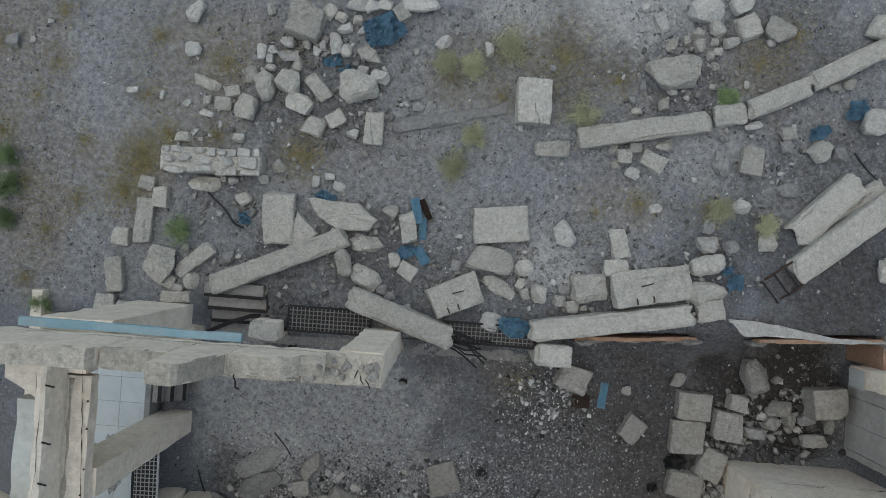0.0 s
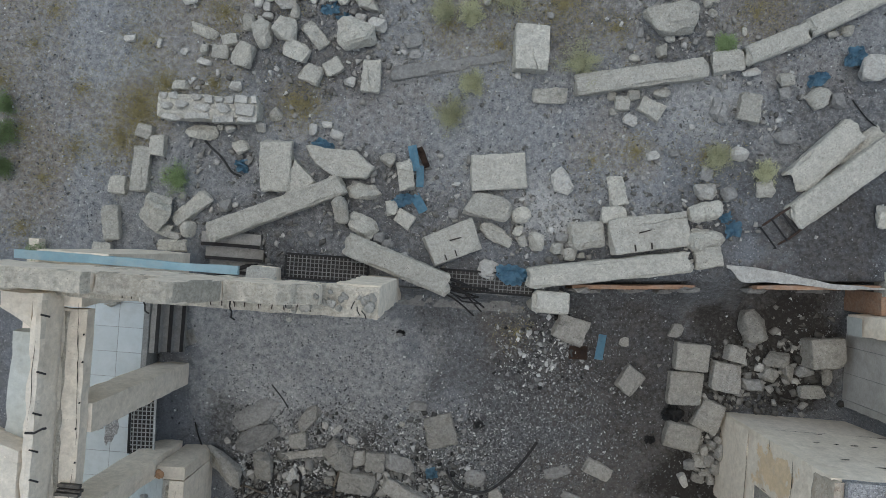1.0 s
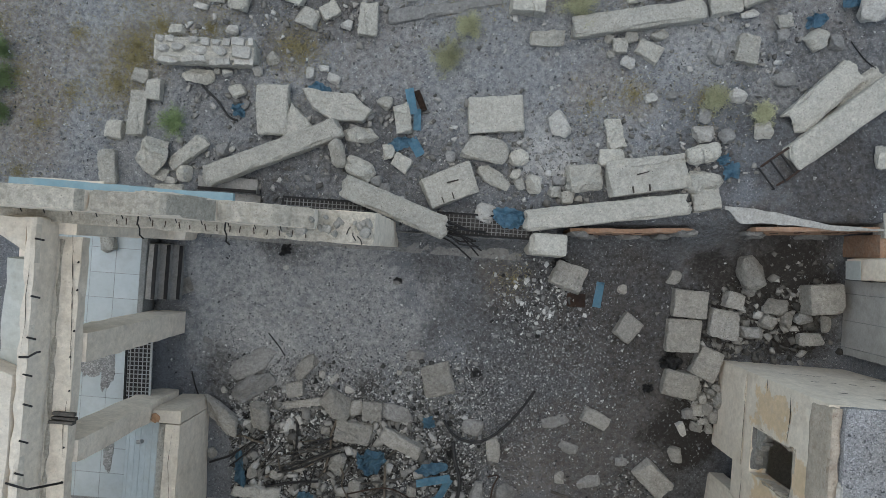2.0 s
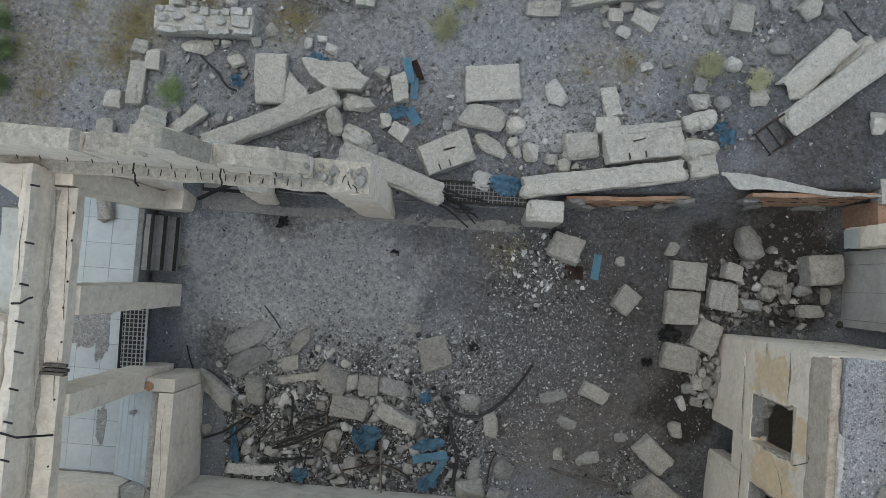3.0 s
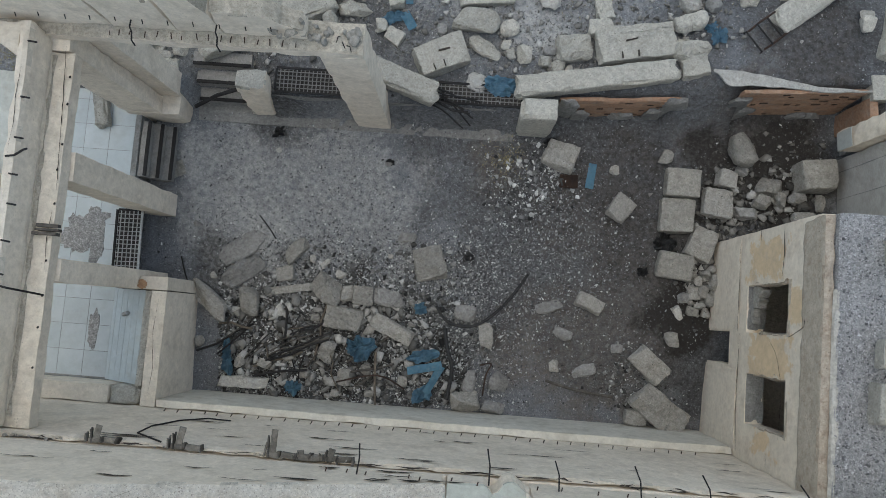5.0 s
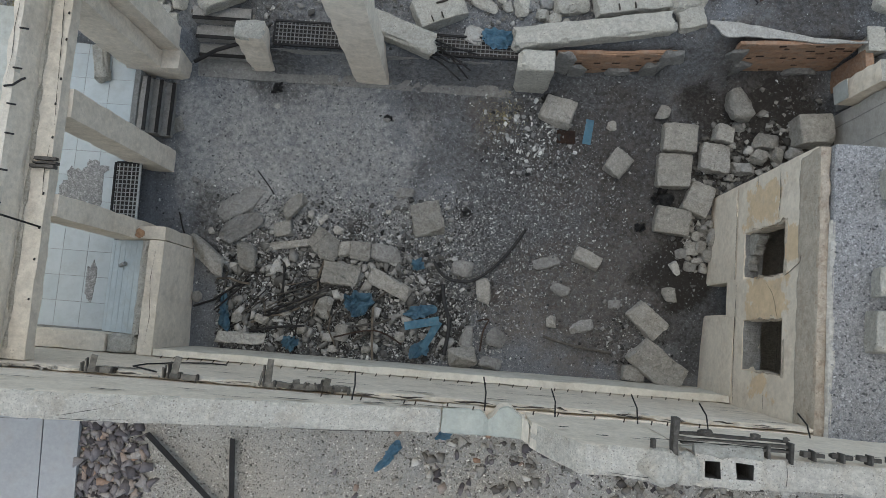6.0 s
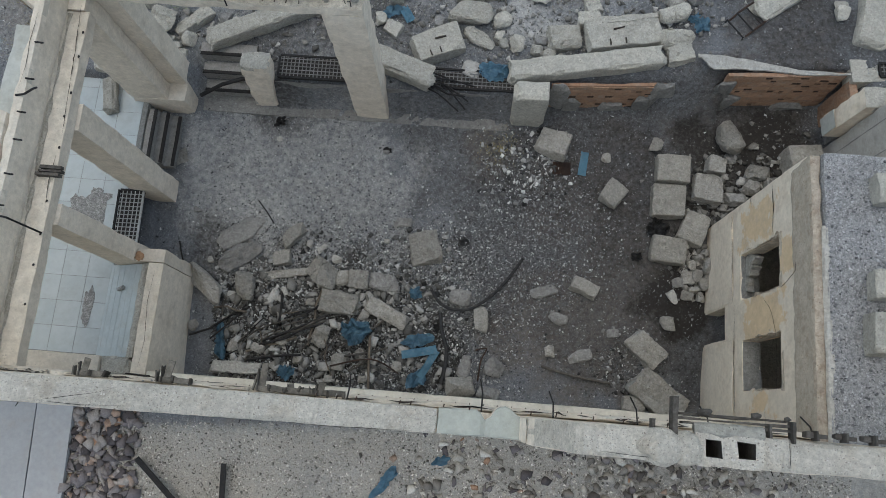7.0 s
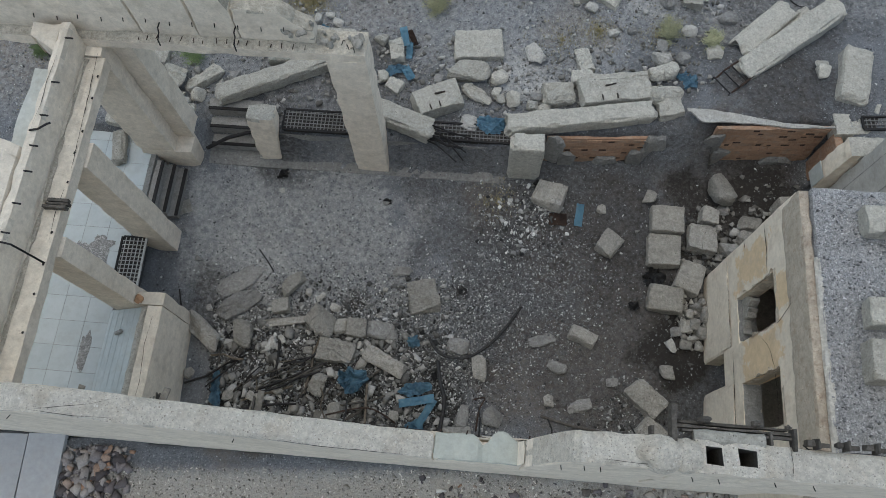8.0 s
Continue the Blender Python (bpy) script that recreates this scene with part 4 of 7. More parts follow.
for n in range(30):
    u = rnd.choice((-3.9, -3.9, -3.5, -2.2, -1.2, -0.6)) + rnd.gauss(0, 0.22)
    w = rnd.uniform(0.02, 0.05)
    part("crumb", rock_mesh(w, w * rnd.uniform(0.5, 1.0), w * 0.6, 0, 700 + n), rnd.choice((BROKEN, DUSTY, CREST)), wall_south, m=PLAN @ pose(u, rnd.uniform(-5.765, -5.73), 3.2, 0, 0, rnd.uniform(0, 360)))
for n, u in enumerate((-6.2, -4.95, -4.75, -4.3, -4.27, -2.9, -1.2, 1.55, 1.7, 1.82, 2.55, 2.75, 3.1, 3.4)):
    p = Vector((u, -6.012 if u < 0.5 else -6.032, south_top(u) - 0.25))
    part("nail", rod([p, p + Vector((0.0, -0.035, 0.03))], 0.004, 5), DARK_IRON, wall_south, m=PLAN)
for n in range(40):
    u = -3.2 + n * 0.175
    p = Vector((u, -5.712, 1.25 + 0.03 * random.uniform(-1, 1)))
    part("rebar_stub", rod([p, p + Vector((0.012, 0.03, -0.03))], 0.007, 5), RUST, wall_south, m=PLAN)
for u, v1 in ((0.92, -5.50), (1.59, -5.56), (2.37, -5.55), (3.03, -5.58), (-0.35, -5.55), (3.98, -5.6)):
    p = Vector((u, -5.775, 3.56))
    part("projecting_rebar", rod([p, p + Vector((0.006, (v1 + 5.8) * 0.55, -0.08)), p + Vector((-0.02, v1 + 5.8, -0.22))], 0.008, 6), DARK_IRON, wall_south, m=PLAN)


def form_stub(u, tall, n):
    """Splintered form boards sticking out of the wall face, with cleats beside them."""
    rnd = random.Random(n)
    m = PLAN @ Matrix.Translation((u, -5.74, 3.22))
    b = base_of("timber_stub", m, "splintered dark timber boards sticking out of the wall face", "timber", "wall timbers")
    for k in range(3):
        bm = gbox(0.02 if k else 0.07, 0.07 if k else 0.02, tall * (1.0 - 0.22 * k), 0.025, 0.006, 0.004, n + k)
        top = max(v.co.z for v in bm.verts)
        for v in bm.verts:
            if v.co.z > top * 0.7:
                v.co.z -= 0.06 * abs(noise.noise(Vector((v.co.y * 40, n, k))))
        part("plank", bm, DARK_WOOD if k == 1 else STUB_WOOD, b, m=m @ pose((0.04, 0.0, -0.05)[k], -0.01, 0.0, rnd.uniform(-100, -84), rnd.uniform(-6, 14), rnd.uniform(-12, 12)))
    for k in range(4 if tall > 0.25 else 2):
        x = 0.12 + 0.16 * k
        part("cleat", gbox(0.03, 0.065, rnd.uniform(0.06, 0.11), 0.02, 0.008, 0.006, n + 20 + k), DARK_WOOD, b, m=m @ pose(x, 0.02, -0.05, rnd.uniform(-12, 12), rnd.uniform(-10, 10), rnd.uniform(-20, 20)))
        part("splinter", gbox(0.15, 0.06, rnd.uniform(0.04, 0.08), 0.02, 0.009, 0.006, n + 5 + k), STUB_WOOD, b, m=m @ pose(x - 0.08, 0.015, -0.04, rnd.uniform(-12, 12), rnd.uniform(-6, 10), rnd.uniform(-6, 6)))


STUB_WOOD = surface("weathered_stub_wood", (0.20, 0.185, 0.16), (0.14, 0.13, 0.112), (0.09, 0.08, 0.07), grain=30, large=6, bump=0.6, vary=0.25)
for n, (u, tall) in enumerate(((-3.12, 0.19), (-2.27, 0.23), (-1.3, 0.28), (-1.0, 0.1), (-0.72, 0.15))):
    form_stub(u, tall, n * 7 + 2)
wire = part("bent_wire", rod([PLAN @ Vector(p) for p in ((-2.2, -5.698, 1.62), (-2.5, -5.702, 1.56), (-2.74, -5.702, 1.86), (-2.86, -5.698, 2.39), (-2.8, -5.69, 2.88), (-2.42, -5.702, 3.18))], 0.009), DARK_IRON)
tagged(wire, "dark bent wire hanging down the wall from the ledge", "wire")

for n, pts in enumerate((((-2.62, -5.98), (-2.4, -5.93), (-2.2, -5.88), (-2.05, -5.82)), ((-2.62, -5.98), (-2.3, -5.99), (-2.0, -5.97)), ((-0.9, -6.0), (-0.4, -6.01), (0.3, -6.0)), ((-3.6, -6.0), (-3.0, -6.01), (-2.7, -6.0)), ((1.8, -5.99), (2.1, -6.0), (2.4, -5.97)), ((3.14, -6.02), (3.15, -5.9), (3.14, -5.81)))):
    crack("crack", [(u, v, south_top(u) + 0.014) for u, v in pts], 0.005, wall_south, 160 + n)
for n, (u, L, z, w) in enumerate(((4.5, 0.75, 1.0, 0.02), (5.0, 0.14, 1.06, 0.05), (4.75, 0.1, 1.55, 0.05), (4.98, 0.1, 1.57, 0.05), (5.22, 0.1, 1.56, 0.05), (5.45, 0.12, 1.58, 0.05), (5.7, 0.12, 1.56, 0.05), (5.6, 0.9, 1.0, 0.03), (4.7, 0.12, 2.3, 0.06), (4.95, 0.3, 2.55, 0.05), (5.35, 0.12, 2.7, 0.06), (5.6, 0.8, 2.1, 0.02))):
    crack("crack", ((u, -2.833, z), (u + L / 2, -2.833, z + 0.02), (u + L, -2.833, z - 0.01)), w, wall_east, 180 + n, "y")
# timber forms and hollow blocks on top of the south wall
form = base_of("timber_form", PLAN @ Matrix.Translation((2.75, -5.72, 4.8)), "weathered grey timber formwork standing on the wall top", "formwork")
for n, (v, z, u0, u1) in enumerate(((-5.735, 4.97, 2.36, 3.16), (-5.70, 4.95, 2.33, 3.18), (-5.668, 4.92, 2.35, 3.15))):
    span("board", DARK_WOOD, u0, u1, v - 0.013, v + 0.013, z - 0.09, z, form, seed=81 + n, wear=0.006, amp=0.006, step=0.07)
for n, (u, v0, v1) in enumerate(((2.31, -5.83, -5.54), (2.15, -5.80, -5.72), (3.0, -5.80, -5.69), (3.17, -5.83, -5.66))):
    span("post", DARK_WOOD, u - (0.03 if n == 0 else 0.015), u + (0.02 if n == 0 else 0.015), v0, v1, 4.90, 5.0, form, seed=85 + n, wear=0.008, amp=0.006, step=0.05)
for n, u in enumerate((2.48, 2.52, 2.88, 3.12)):
    k = span("timber_wedge", DARK_WOOD, u, u + random.uniform(0.06, 0.12), -5.67, -5.62, 4.90, 4.97, seed=90 + n, wear=0.015, amp=0.012, step=0.03)
    tagged(k, "dark weathered timber wedge beside the boards", "timber", "timber wedges")
for n, u in enumerate((3.32, 3.53, 3.74, 3.96)):
    k = base_of("timber_wedge", PLAN @ Matrix.Translation((u, -5.76, 4.86)), "dark weathered timber wedge nailed to a batten", "timber", "timber wedges")
    span("block", DARK_WOOD, u - 0.045, u + 0.02, -5.77, -5.72, 4.86, 4.93, k, seed=96 + n, wear=0.012, amp=0.008, step=0.04)
    span("cleat", DARK_WOOD, u + 0.022, u + 0.042, -5.79, -5.71, 4.86, 4.97, k, seed=99 + n, wear=0.008, amp=0.006, step=0.04)
    span("batten", DARK_WOOD, u + 0.044, u + 0.14, -5.772, -5.735, 4.87, 4.90, k, seed=103 + n, wear=0.008, amp=0.006, step=0.04)


def hollow_block():
    """A block with two open cells, set in mortar."""
    us, vs, z0, z1 = (2.452, 2.515, 2.645, 2.755, 2.885, 2.938), (-6.03, -5.962, -5.845, -5.80), 3.3, 5.0
    bm = bmesh.new()
    cache = {}

    def vert(i, j, z):
        if (i, j, z) not in cache:
            cache[(i, j, z)] = bm.verts.new((us[i] - 2.7 + random.uniform(-0.008, 0.008), vs[j] + 5.9 + random.uniform(-0.008, 0.008), z - 4.8 + (random.uniform(-0.008, 0.012) if z == z1 else 0.0)))
        return cache[(i, j, z)]

    hole = lambda i, j: i in (1, 3) and j == 1
    for i in range(5):
        for j in range(3):
            q = ((i, j), (i + 1, j), (i + 1, j + 1), (i, j + 1))
            if hole(i, j):
                bm.faces.new([vert(*p, z0) for p in q])
                for a, b in zip(q, q[1:] + q[:1]):
                    bm.faces.new((vert(*b, z0), vert(*a, z0), vert(*a, z1), vert(*b, z1)))
            else:
                bm.faces.new([vert(*p, z1) for p in q])
    rim = [(i, 0) for i in range(6)] + [(5, 1), (5, 2)] + [(i, 3) for i in range(5, -1, -1)] + [(0, 2), (0, 1)]
    for a, b in zip(rim, rim[1:] + rim[:1]):
        bm.faces.new((vert(*a, 3.2), vert(*b, 3.2), vert(*b, z1), vert(*a, z1)))
    bmesh.ops.recalc_face_normals(bm, faces=bm.faces)
    block = part("hollow_block", bm, PLASTER, wall_south, "pale hollow block with two open cells", m=PLAN @ Matrix.Translation((2.7, -5.9, 4.8)), cap=WALL_TOP)
    # Cell faces are coloured near black for the shade inside the holes.
    block.data.materials.append(CELL_DARK)
    inner = [[us[i] - 2.7 - 0.02 < v.x < us[i + 1] - 2.7 + 0.02 and vs[1] + 5.88 < v.y < vs[2] + 5.92 for v in (p.center for p in block.data.polygons)] for i in (1, 3)]
    for a, b, p in zip(*inner, block.data.polygons):
        if (a or b) and (abs(p.normal.z) < 0.5 or p.center.z < -0.5):
            p.material_index = 2


hollow_block()
def mortar_lump(w, d, h, seed):
    """A rounded, rough lump."""
    bm = bmesh.new()
    bmesh.ops.create_icosphere(bm, subdivisions=4, radius=0.5)
    for v in bm.verts:
        r = 1.0 + 0.12 * noise.noise(v.co * 3.0 + Vector((seed, 0, 0))) + 0.05 * noise.noise(v.co * 13.0)
        v.co = Vector((v.co.x * w * r, v.co.y * d * r, (v.co.z + 0.5) * h * r))
    return bm


part("mortar_lump", mortar_lump(0.36, 0.27, 0.27, 951), WALL_TOP, wall_south, "rounded lump of pebbled mortar", m=PLAN @ Matrix.Translation((2.21, -5.915, 4.83)))
part("mortar_lump", mortar_lump(0.24, 0.25, 0.25, 952), WALL_TOP, wall_south, "rounded lump of pebbled mortar", m=PLAN @ Matrix.Translation((2.40, -5.915, 4.83)))
part("mortar_roll", rod([(2.45 + 0.1 * k, -5.775 + 0.008 * (k % 2), 4.955 + 0.012 * (k % 3)) for k in range(6)], 0.05, 9), CONCRETE, wall_south, "pale roll of mortar", m=PLAN)


# ---- rubble ----
KINDS = {
    "b": ("concrete_block", STONE, 1, "dusty grey broken concrete block lying in rubble", "block", "fallen blocks"),
    "r": ("rubble_stone", STONE, 0, "rough grey beige stone lying on gravel", "stone", "rubble stones"),
    "p": ("white_stone", PALE_STONE, 0, "pale whitish stone lying on gravel", "stone", "white stones"),
    "d": ("dusty_stone", DUSTY, 0, "dusty stone half sunk in the earth", "stone", "half sunk stones"),
    "s": ("concrete_slab", CONCRETE, 2, "flat broken concrete slab lying among rubble", "slab", "fallen slabs"),
    "a": ("masonry_block", CONCRETE, 2, "large pale concrete block with grooves and chipped corners", "block", "large fallen blocks"),
    "w": ("broken_sill", PALE_STONE, 1, "broken whitish plaster sill lying in debris", "sill", ""),
}
COUNT = [0]


def rubble(kind, x, y, w, d, h, turn, z=None):
    name, mt, square, label, cat, group = KINDS[kind]
    grow = 1.0 if kind == "a" else 1.06 if square else 1.14
    w, d = w * grow, d * grow
    h *= 0.72 if square and kind != "w" and -1.0 < y < 2.5 else 1.0
    COUNT[0] += 1
    n = COUNT[0]
    rnd = random.Random(n * 13 + 5)
    big = max(w, d)
    if big > 0.45 and kind in "br":
        label = label.replace("broken", "big broken").replace("rough", "big rough")
    uu, vv = uv_of(x, y)
    if z is None and -5.9 < vv < -1.4 and mt in (STONE, CONCRETE):
        mt = YARD_BLOCK if kind == "a" else YARD_STONE
    if z is None:
        z = ground_z(x, y)
    sink = {"d": 0.35, "p": 0.1}.get(kind, 0.14) * h
    tilt = 3.0 if square else 6.0
    m = pose(x, y, z - sink, rnd.uniform(-tilt, tilt), rnd.uniform(-tilt, tilt), turn)
    ob = part(name, rock_mesh(w, d, h + sink, square, n), mt, m=m)
    tagged(ob, label, cat, group)
    if kind == "a" and mt is CONCRETE and w > 0.7:
        # Dark boxes on the top stand in for shaded pockets.
        for px, py, L, a in ((rnd.uniform(-0.1, 0.1), 0.02, 0.17, rnd.uniform(-8, 8)), (-0.22 * w, -d / 2 + 0.07, 0.09, 90), (-0.02 * w, -d / 2 + 0.07, 0.09, 86)):
            part("slot", gbox(L, 0.02, 0.03, 0.03, 0.004, 0.003, n), FISSURE, ob, "dark bar standing for a narrow shaded pocket", m=m @ pose(px, py, h + sink - 0.024, 0, 0, a))
    return ob


def torn_slab(x, y, h, corners):
    """A piece of slab broken to the given outline, with ragged sides."""
    COUNT[0] += 1
    n = COUNT[0]
    bm = bmesh.new()
    rim = []
    for (ax, ay), (bx, by) in zip(corners, corners[1:] + corners[:1]):
        steps = max(2, round(math.hypot(bx - ax, by - ay) / 0.04))
        rim += [(ax + (bx - ax) * k / steps, ay + (by - ay) * k / steps) for k in range(steps)]
    rings = []
    for z, grow in ((-0.12, 1.0), (0.0, 1.03), (h * 0.5, 1.0), (h * 0.9, 1.0), (h, 0.94), (h, 0.6), (h, 0.25)):
        ring = []
        for px, py in rim:
            d = noise.noise_vector(Vector((px * 9.0, py * 9.0, z * 12.0 + n))) * 0.022 + noise.noise_vector(Vector((px * 28.0, py * 28.0, z * 30.0 + n))) * 0.012
            ring.append(bm.verts.new(Vector((px * grow, py * grow, z)) + Vector((d.x, d.y, d.z * 0.6))))
        rings.append(ring)
    for a, b in zip(rings, rings[1:]):
        for k in range(len(rim)):
            q = (k + 1) % len(rim)
            bm.faces.new((a[k], a[q], b[q], b[k]))
    bm.faces.new(rings[-1])
    bmesh.ops.recalc_face_normals(bm, faces=bm.faces)
    ob = part("concrete_slab", bm, CONCRETE, m=pose(x, y, ground_z(x, y), random.Random(n).uniform(-3, 3), random.Random(n + 1).uniform(-3, 3)))
    return tagged(ob, "torn thick concrete slab lying among rubble", "slab", "fallen slabs")


rubble("p", -3.67, 3.33, 0.25, 0.32, 0.20, -20)
rubble("p", -3.71, 2.80, 0.22, 0.22, 0.12, -10)
rubble("d", -6.33, 2.98, 0.19, 0.21, 0.12, -0)
rubble("p", -6.07, 2.99, 0.09, 0.10, 0.06, -0)
rubble("p", -5.80, 3.25, 0.09, 0.07, 0.06, -0)
rubble("p", -4.60, 2.26, 0.18, 0.10, 0.08, 8)
rubble("p", -3.83, 2.07, 0.12, 0.10, 0.06, -20)
rubble("p", -4.19, 2.19, 0.06, 0.14, 0.05, -10)
rubble("r", -3.55, 2.35, 0.46, 0.14, 0.15, -27)
rubble("b", -3.17, 2.22, 0.24, 0.16, 0.14, 5)
rubble("r", -3.53, 2.09, 0.11, 0.17, 0.12, -10)
rubble("b", -3.30, 2.05, 0.22, 0.19, 0.16, -8)
rubble("r", -2.96, 2.00, 0.36, 0.33, 0.25, -15)
rubble("p", -3.55, 1.92, 0.22, 0.10, 0.10, -22)
rubble("r", -2.88, 2.44, 0.21, 0.24, 0.16, -10)
rubble("r", -2.69, 2.27, 0.27, 0.41, 0.24, -5)
rubble("r", -2.38, 2.31, 0.33, 0.36, 0.25, -15)
rubble("b", -1.95, 2.25, 0.42, 0.21, 0.20, -50)
rubble("r", -2.20, 2.02, 0.41, 0.28, 0.22, -32)
rubble("r", -2.02, 1.71, 0.33, 0.30, 0.22, -20)
rubble("b", -1.71, 1.82, 0.28, 0.22, 0.18, 25)
rubble("p", -1.46, 1.62, 0.16, 0.17, 0.12, -30)
rubble("r", -1.37, 2.21, 0.54, 0.46, 0.36, -5)
rubble("b", -1.16, 1.67, 0.27, 0.53, 0.25, -4)
rubble("p", -1.32, 2.49, 0.17, 0.14, 0.12, -10)
rubble("p", -1.08, 2.38, 0.25, 0.20, 0.16, -12)
rubble("r", -1.22, 2.67, 0.42, 0.20, 0.18, -50)
rubble("p", -1.71, 2.84, 0.20, 0.30, 0.18, -0)
rubble("r", -1.54, 2.74, 0.14, 0.20, 0.14, -10)
rubble("p", -2.74, 2.77, 0.14, 0.21, 0.14, -0)
rubble("p", -2.59, 2.80, 0.16, 0.13, 0.12, -0)
rubble("p", -2.38, 2.71, 0.31, 0.17, 0.14, -5)
rubble("r", -2.23, 2.57, 0.13, 0.22, 0.14, -10)
rubble("p", -2.63, 2.55, 0.16, 0.09, 0.10, -10)
rubble("p", -2.64, 2.68, 0.11, 0.14, 0.10, -0)
rubble("p", -2.37, 2.90, 0.19, 0.16, 0.14, -20)
rubble("b", -2.10, 3.13, 0.48, 0.46, 0.36, -25)
rubble("r", -1.78, 3.29, 0.19, 0.20, 0.16, -40)
rubble("r", -1.62, 3.21, 0.17, 0.13, 0.12, -20)
rubble("r", -1.40, 3.18, 0.16, 0.14, 0.12, -0)
rubble("p", -1.56, 3.08, 0.22, 0.16, 0.13, -0)
rubble("p", -1.35, 3.04, 0.13, 0.11, 0.10, -0)
rubble("p", -1.88, 2.84, 0.09, 0.16, 0.10, -0)
rubble("p", -1.97, 2.76, 0.13, 0.14, 0.10, -20)
rubble("r", -2.09, 2.84, 0.11, 0.16, 0.12, -0)
rubble("p", -1.39, 3.39, 0.33, 0.20, 0.20, -0)
rubble("p", -1.18, 3.35, 0.20, 0.16, 0.16, 30)
rubble("b", -0.77, 3.25, 0.19, 0.25, 0.15, 30)
rubble("p", -1.00, 3.38, 0.22, 0.14, 0.14, -10)
rubble("p", -0.51, 3.37, 0.48, 0.23, 0.22, -5)
rubble("r", -2.61, 3.36, 0.11, 0.16, 0.10, -0)
rubble("r", -2.32, 2.46, 0.09, 0.11, 0.10, -0)
rubble("p", -0.20, 2.86, 0.25, 0.16, 0.10, 30)
rubble("p", -0.57, 2.74, 0.08, 0.11, 0.06, -0)
rubble("p", 0.44, 2.76, 0.12, 0.22, 0.15, -0)
rubble("d", -0.59, 2.16, 0.25, 0.22, 0.12, -0)
rubble("d", -0.55, 1.97, 0.16, 0.13, 0.08, -0)
rubble("d", 0.73, 2.52, 0.09, 0.08, 0.06, -0)
rubble("d", 1.30, 2.48, 0.11, 0.09, 0.07, -0)
rubble("a", 1.02, 2.00, 0.47, 0.64, 0.42, -4)
rubble("b", 1.29, 1.38, 0.46, 0.20, 0.16, -2)
rubble("b", 3.66, 1.80, 0.44, 0.29, 0.26, 6)
rubble("r", 2.92, 2.39, 0.74, 0.42, 0.36, 4)
rubble("p", 3.35, 3.19, 0.48, 0.32, 0.30, -10)
rubble("p", 3.82, 3.29, 0.30, 0.23, 0.22, 20)
rubble("b", 3.92, 2.99, 0.27, 0.33, 0.20, 20)
rubble("r", 4.30, 2.93, 0.39, 0.33, 0.22, -25)
rubble("p", 4.23, 2.78, 0.11, 0.12, 0.10, -0)
rubble("p", 2.77, 3.09, 0.20, 0.28, 0.14, 15)
rubble("p", 2.55, 3.28, 0.12, 0.11, 0.08, -0)
rubble("r", 3.48, 2.97, 0.26, 0.20, 0.16, -35)
rubble("r", 3.69, 2.78, 0.21, 0.14, 0.14, 10)
rubble("r", 3.28, 2.90, 0.20, 0.12, 0.12, 10)
rubble("r", 3.12, 2.86, 0.11, 0.12, 0.10, -0)
rubble("r", 3.27, 2.76, 0.15, 0.20, 0.14, -0)
rubble("r", 3.47, 2.80, 0.12, 0.11, 0.10, -0)
rubble("r", 3.54, 2.69, 0.12, 0.12, 0.10, -0)
rubble("r", 3.43, 2.62, 0.12, 0.12, 0.10, -0)
rubble("r", 2.90, 2.77, 0.15, 0.20, 0.14, -10)
rubble("r", 3.50, 2.49, 0.12, 0.11, 0.10, -0)
rubble("d", 2.40, 2.04, 0.11, 0.11, 0.10, -0)
rubble("r", 2.44, 1.88, 0.14, 0.10, 0.10, -0)
rubble("d", 2.53, 2.26, 0.11, 0.15, 0.10, -0)
rubble("r", 2.93, 2.16, 0.15, 0.12, 0.12, -10)
rubble("r", 2.82, 1.98, 0.17, 0.18, 0.14, -5)
rubble("d", 3.13, 2.12, 0.09, 0.09, 0.08, -0)
rubble("d", 3.28, 2.10, 0.11, 0.09, 0.08, -0)
rubble("r", 3.46, 2.20, 0.11, 0.09, 0.08, -0)
rubble("r", 3.92, 2.23, 0.07, 0.11, 0.07, -0)
rubble("r", 5.27, 2.22, 0.14, 0.15, 0.10, -0)
rubble("r", 5.05, 2.17, 0.20, 0.09, 0.10, 10)
rubble("p", 3.99, 1.66, 0.24, 0.11, 0.12, 10)
rubble("r", 5.63, 2.97, 0.33, 0.37, 0.25, -20)
rubble("p", 5.57, 1.69, 0.33, 0.40, 0.32, -15)
rubble("r", 4.86, 1.32, 0.32, 0.26, 0.22, 40)
rubble("d", 5.13, 1.26, 0.21, 0.23, 0.14, -0)
rubble("d", 4.45, 1.40, 0.18, 0.18, 0.10, -0)
rubble("r", 2.13, 1.38, 0.12, 0.12, 0.10, -0)
rubble("b", 2.27, 1.26, 0.21, 0.20, 0.17, -2)
rubble("r", 2.15, 1.15, 0.11, 0.11, 0.10, -0)
rubble("b", 2.66, 1.19, 0.37, 0.23, 0.18, -32)
rubble("r", 2.43, 1.38, 0.18, 0.15, 0.12, -0)
rubble("r", 2.80, 1.39, 0.23, 0.15, 0.12, 25)
rubble("p", 2.39, 1.04, 0.22, 0.15, 0.12, -20)
rubble("d", 3.59, 1.17, 0.24, 0.34, 0.18, -10)
rubble("b", 3.96, 1.18, 0.30, 0.41, 0.22, -12)
rubble("r", -3.88, 1.57, 0.25, 0.14, 0.12, -0)
rubble("p", -3.09, 1.56, 0.17, 0.14, 0.13, -20)
rubble("p", -3.63, 1.55, 0.07, 0.06, 0.05, -0)
rubble("r", -2.53, 1.17, 0.19, 0.17, 0.12, 20)
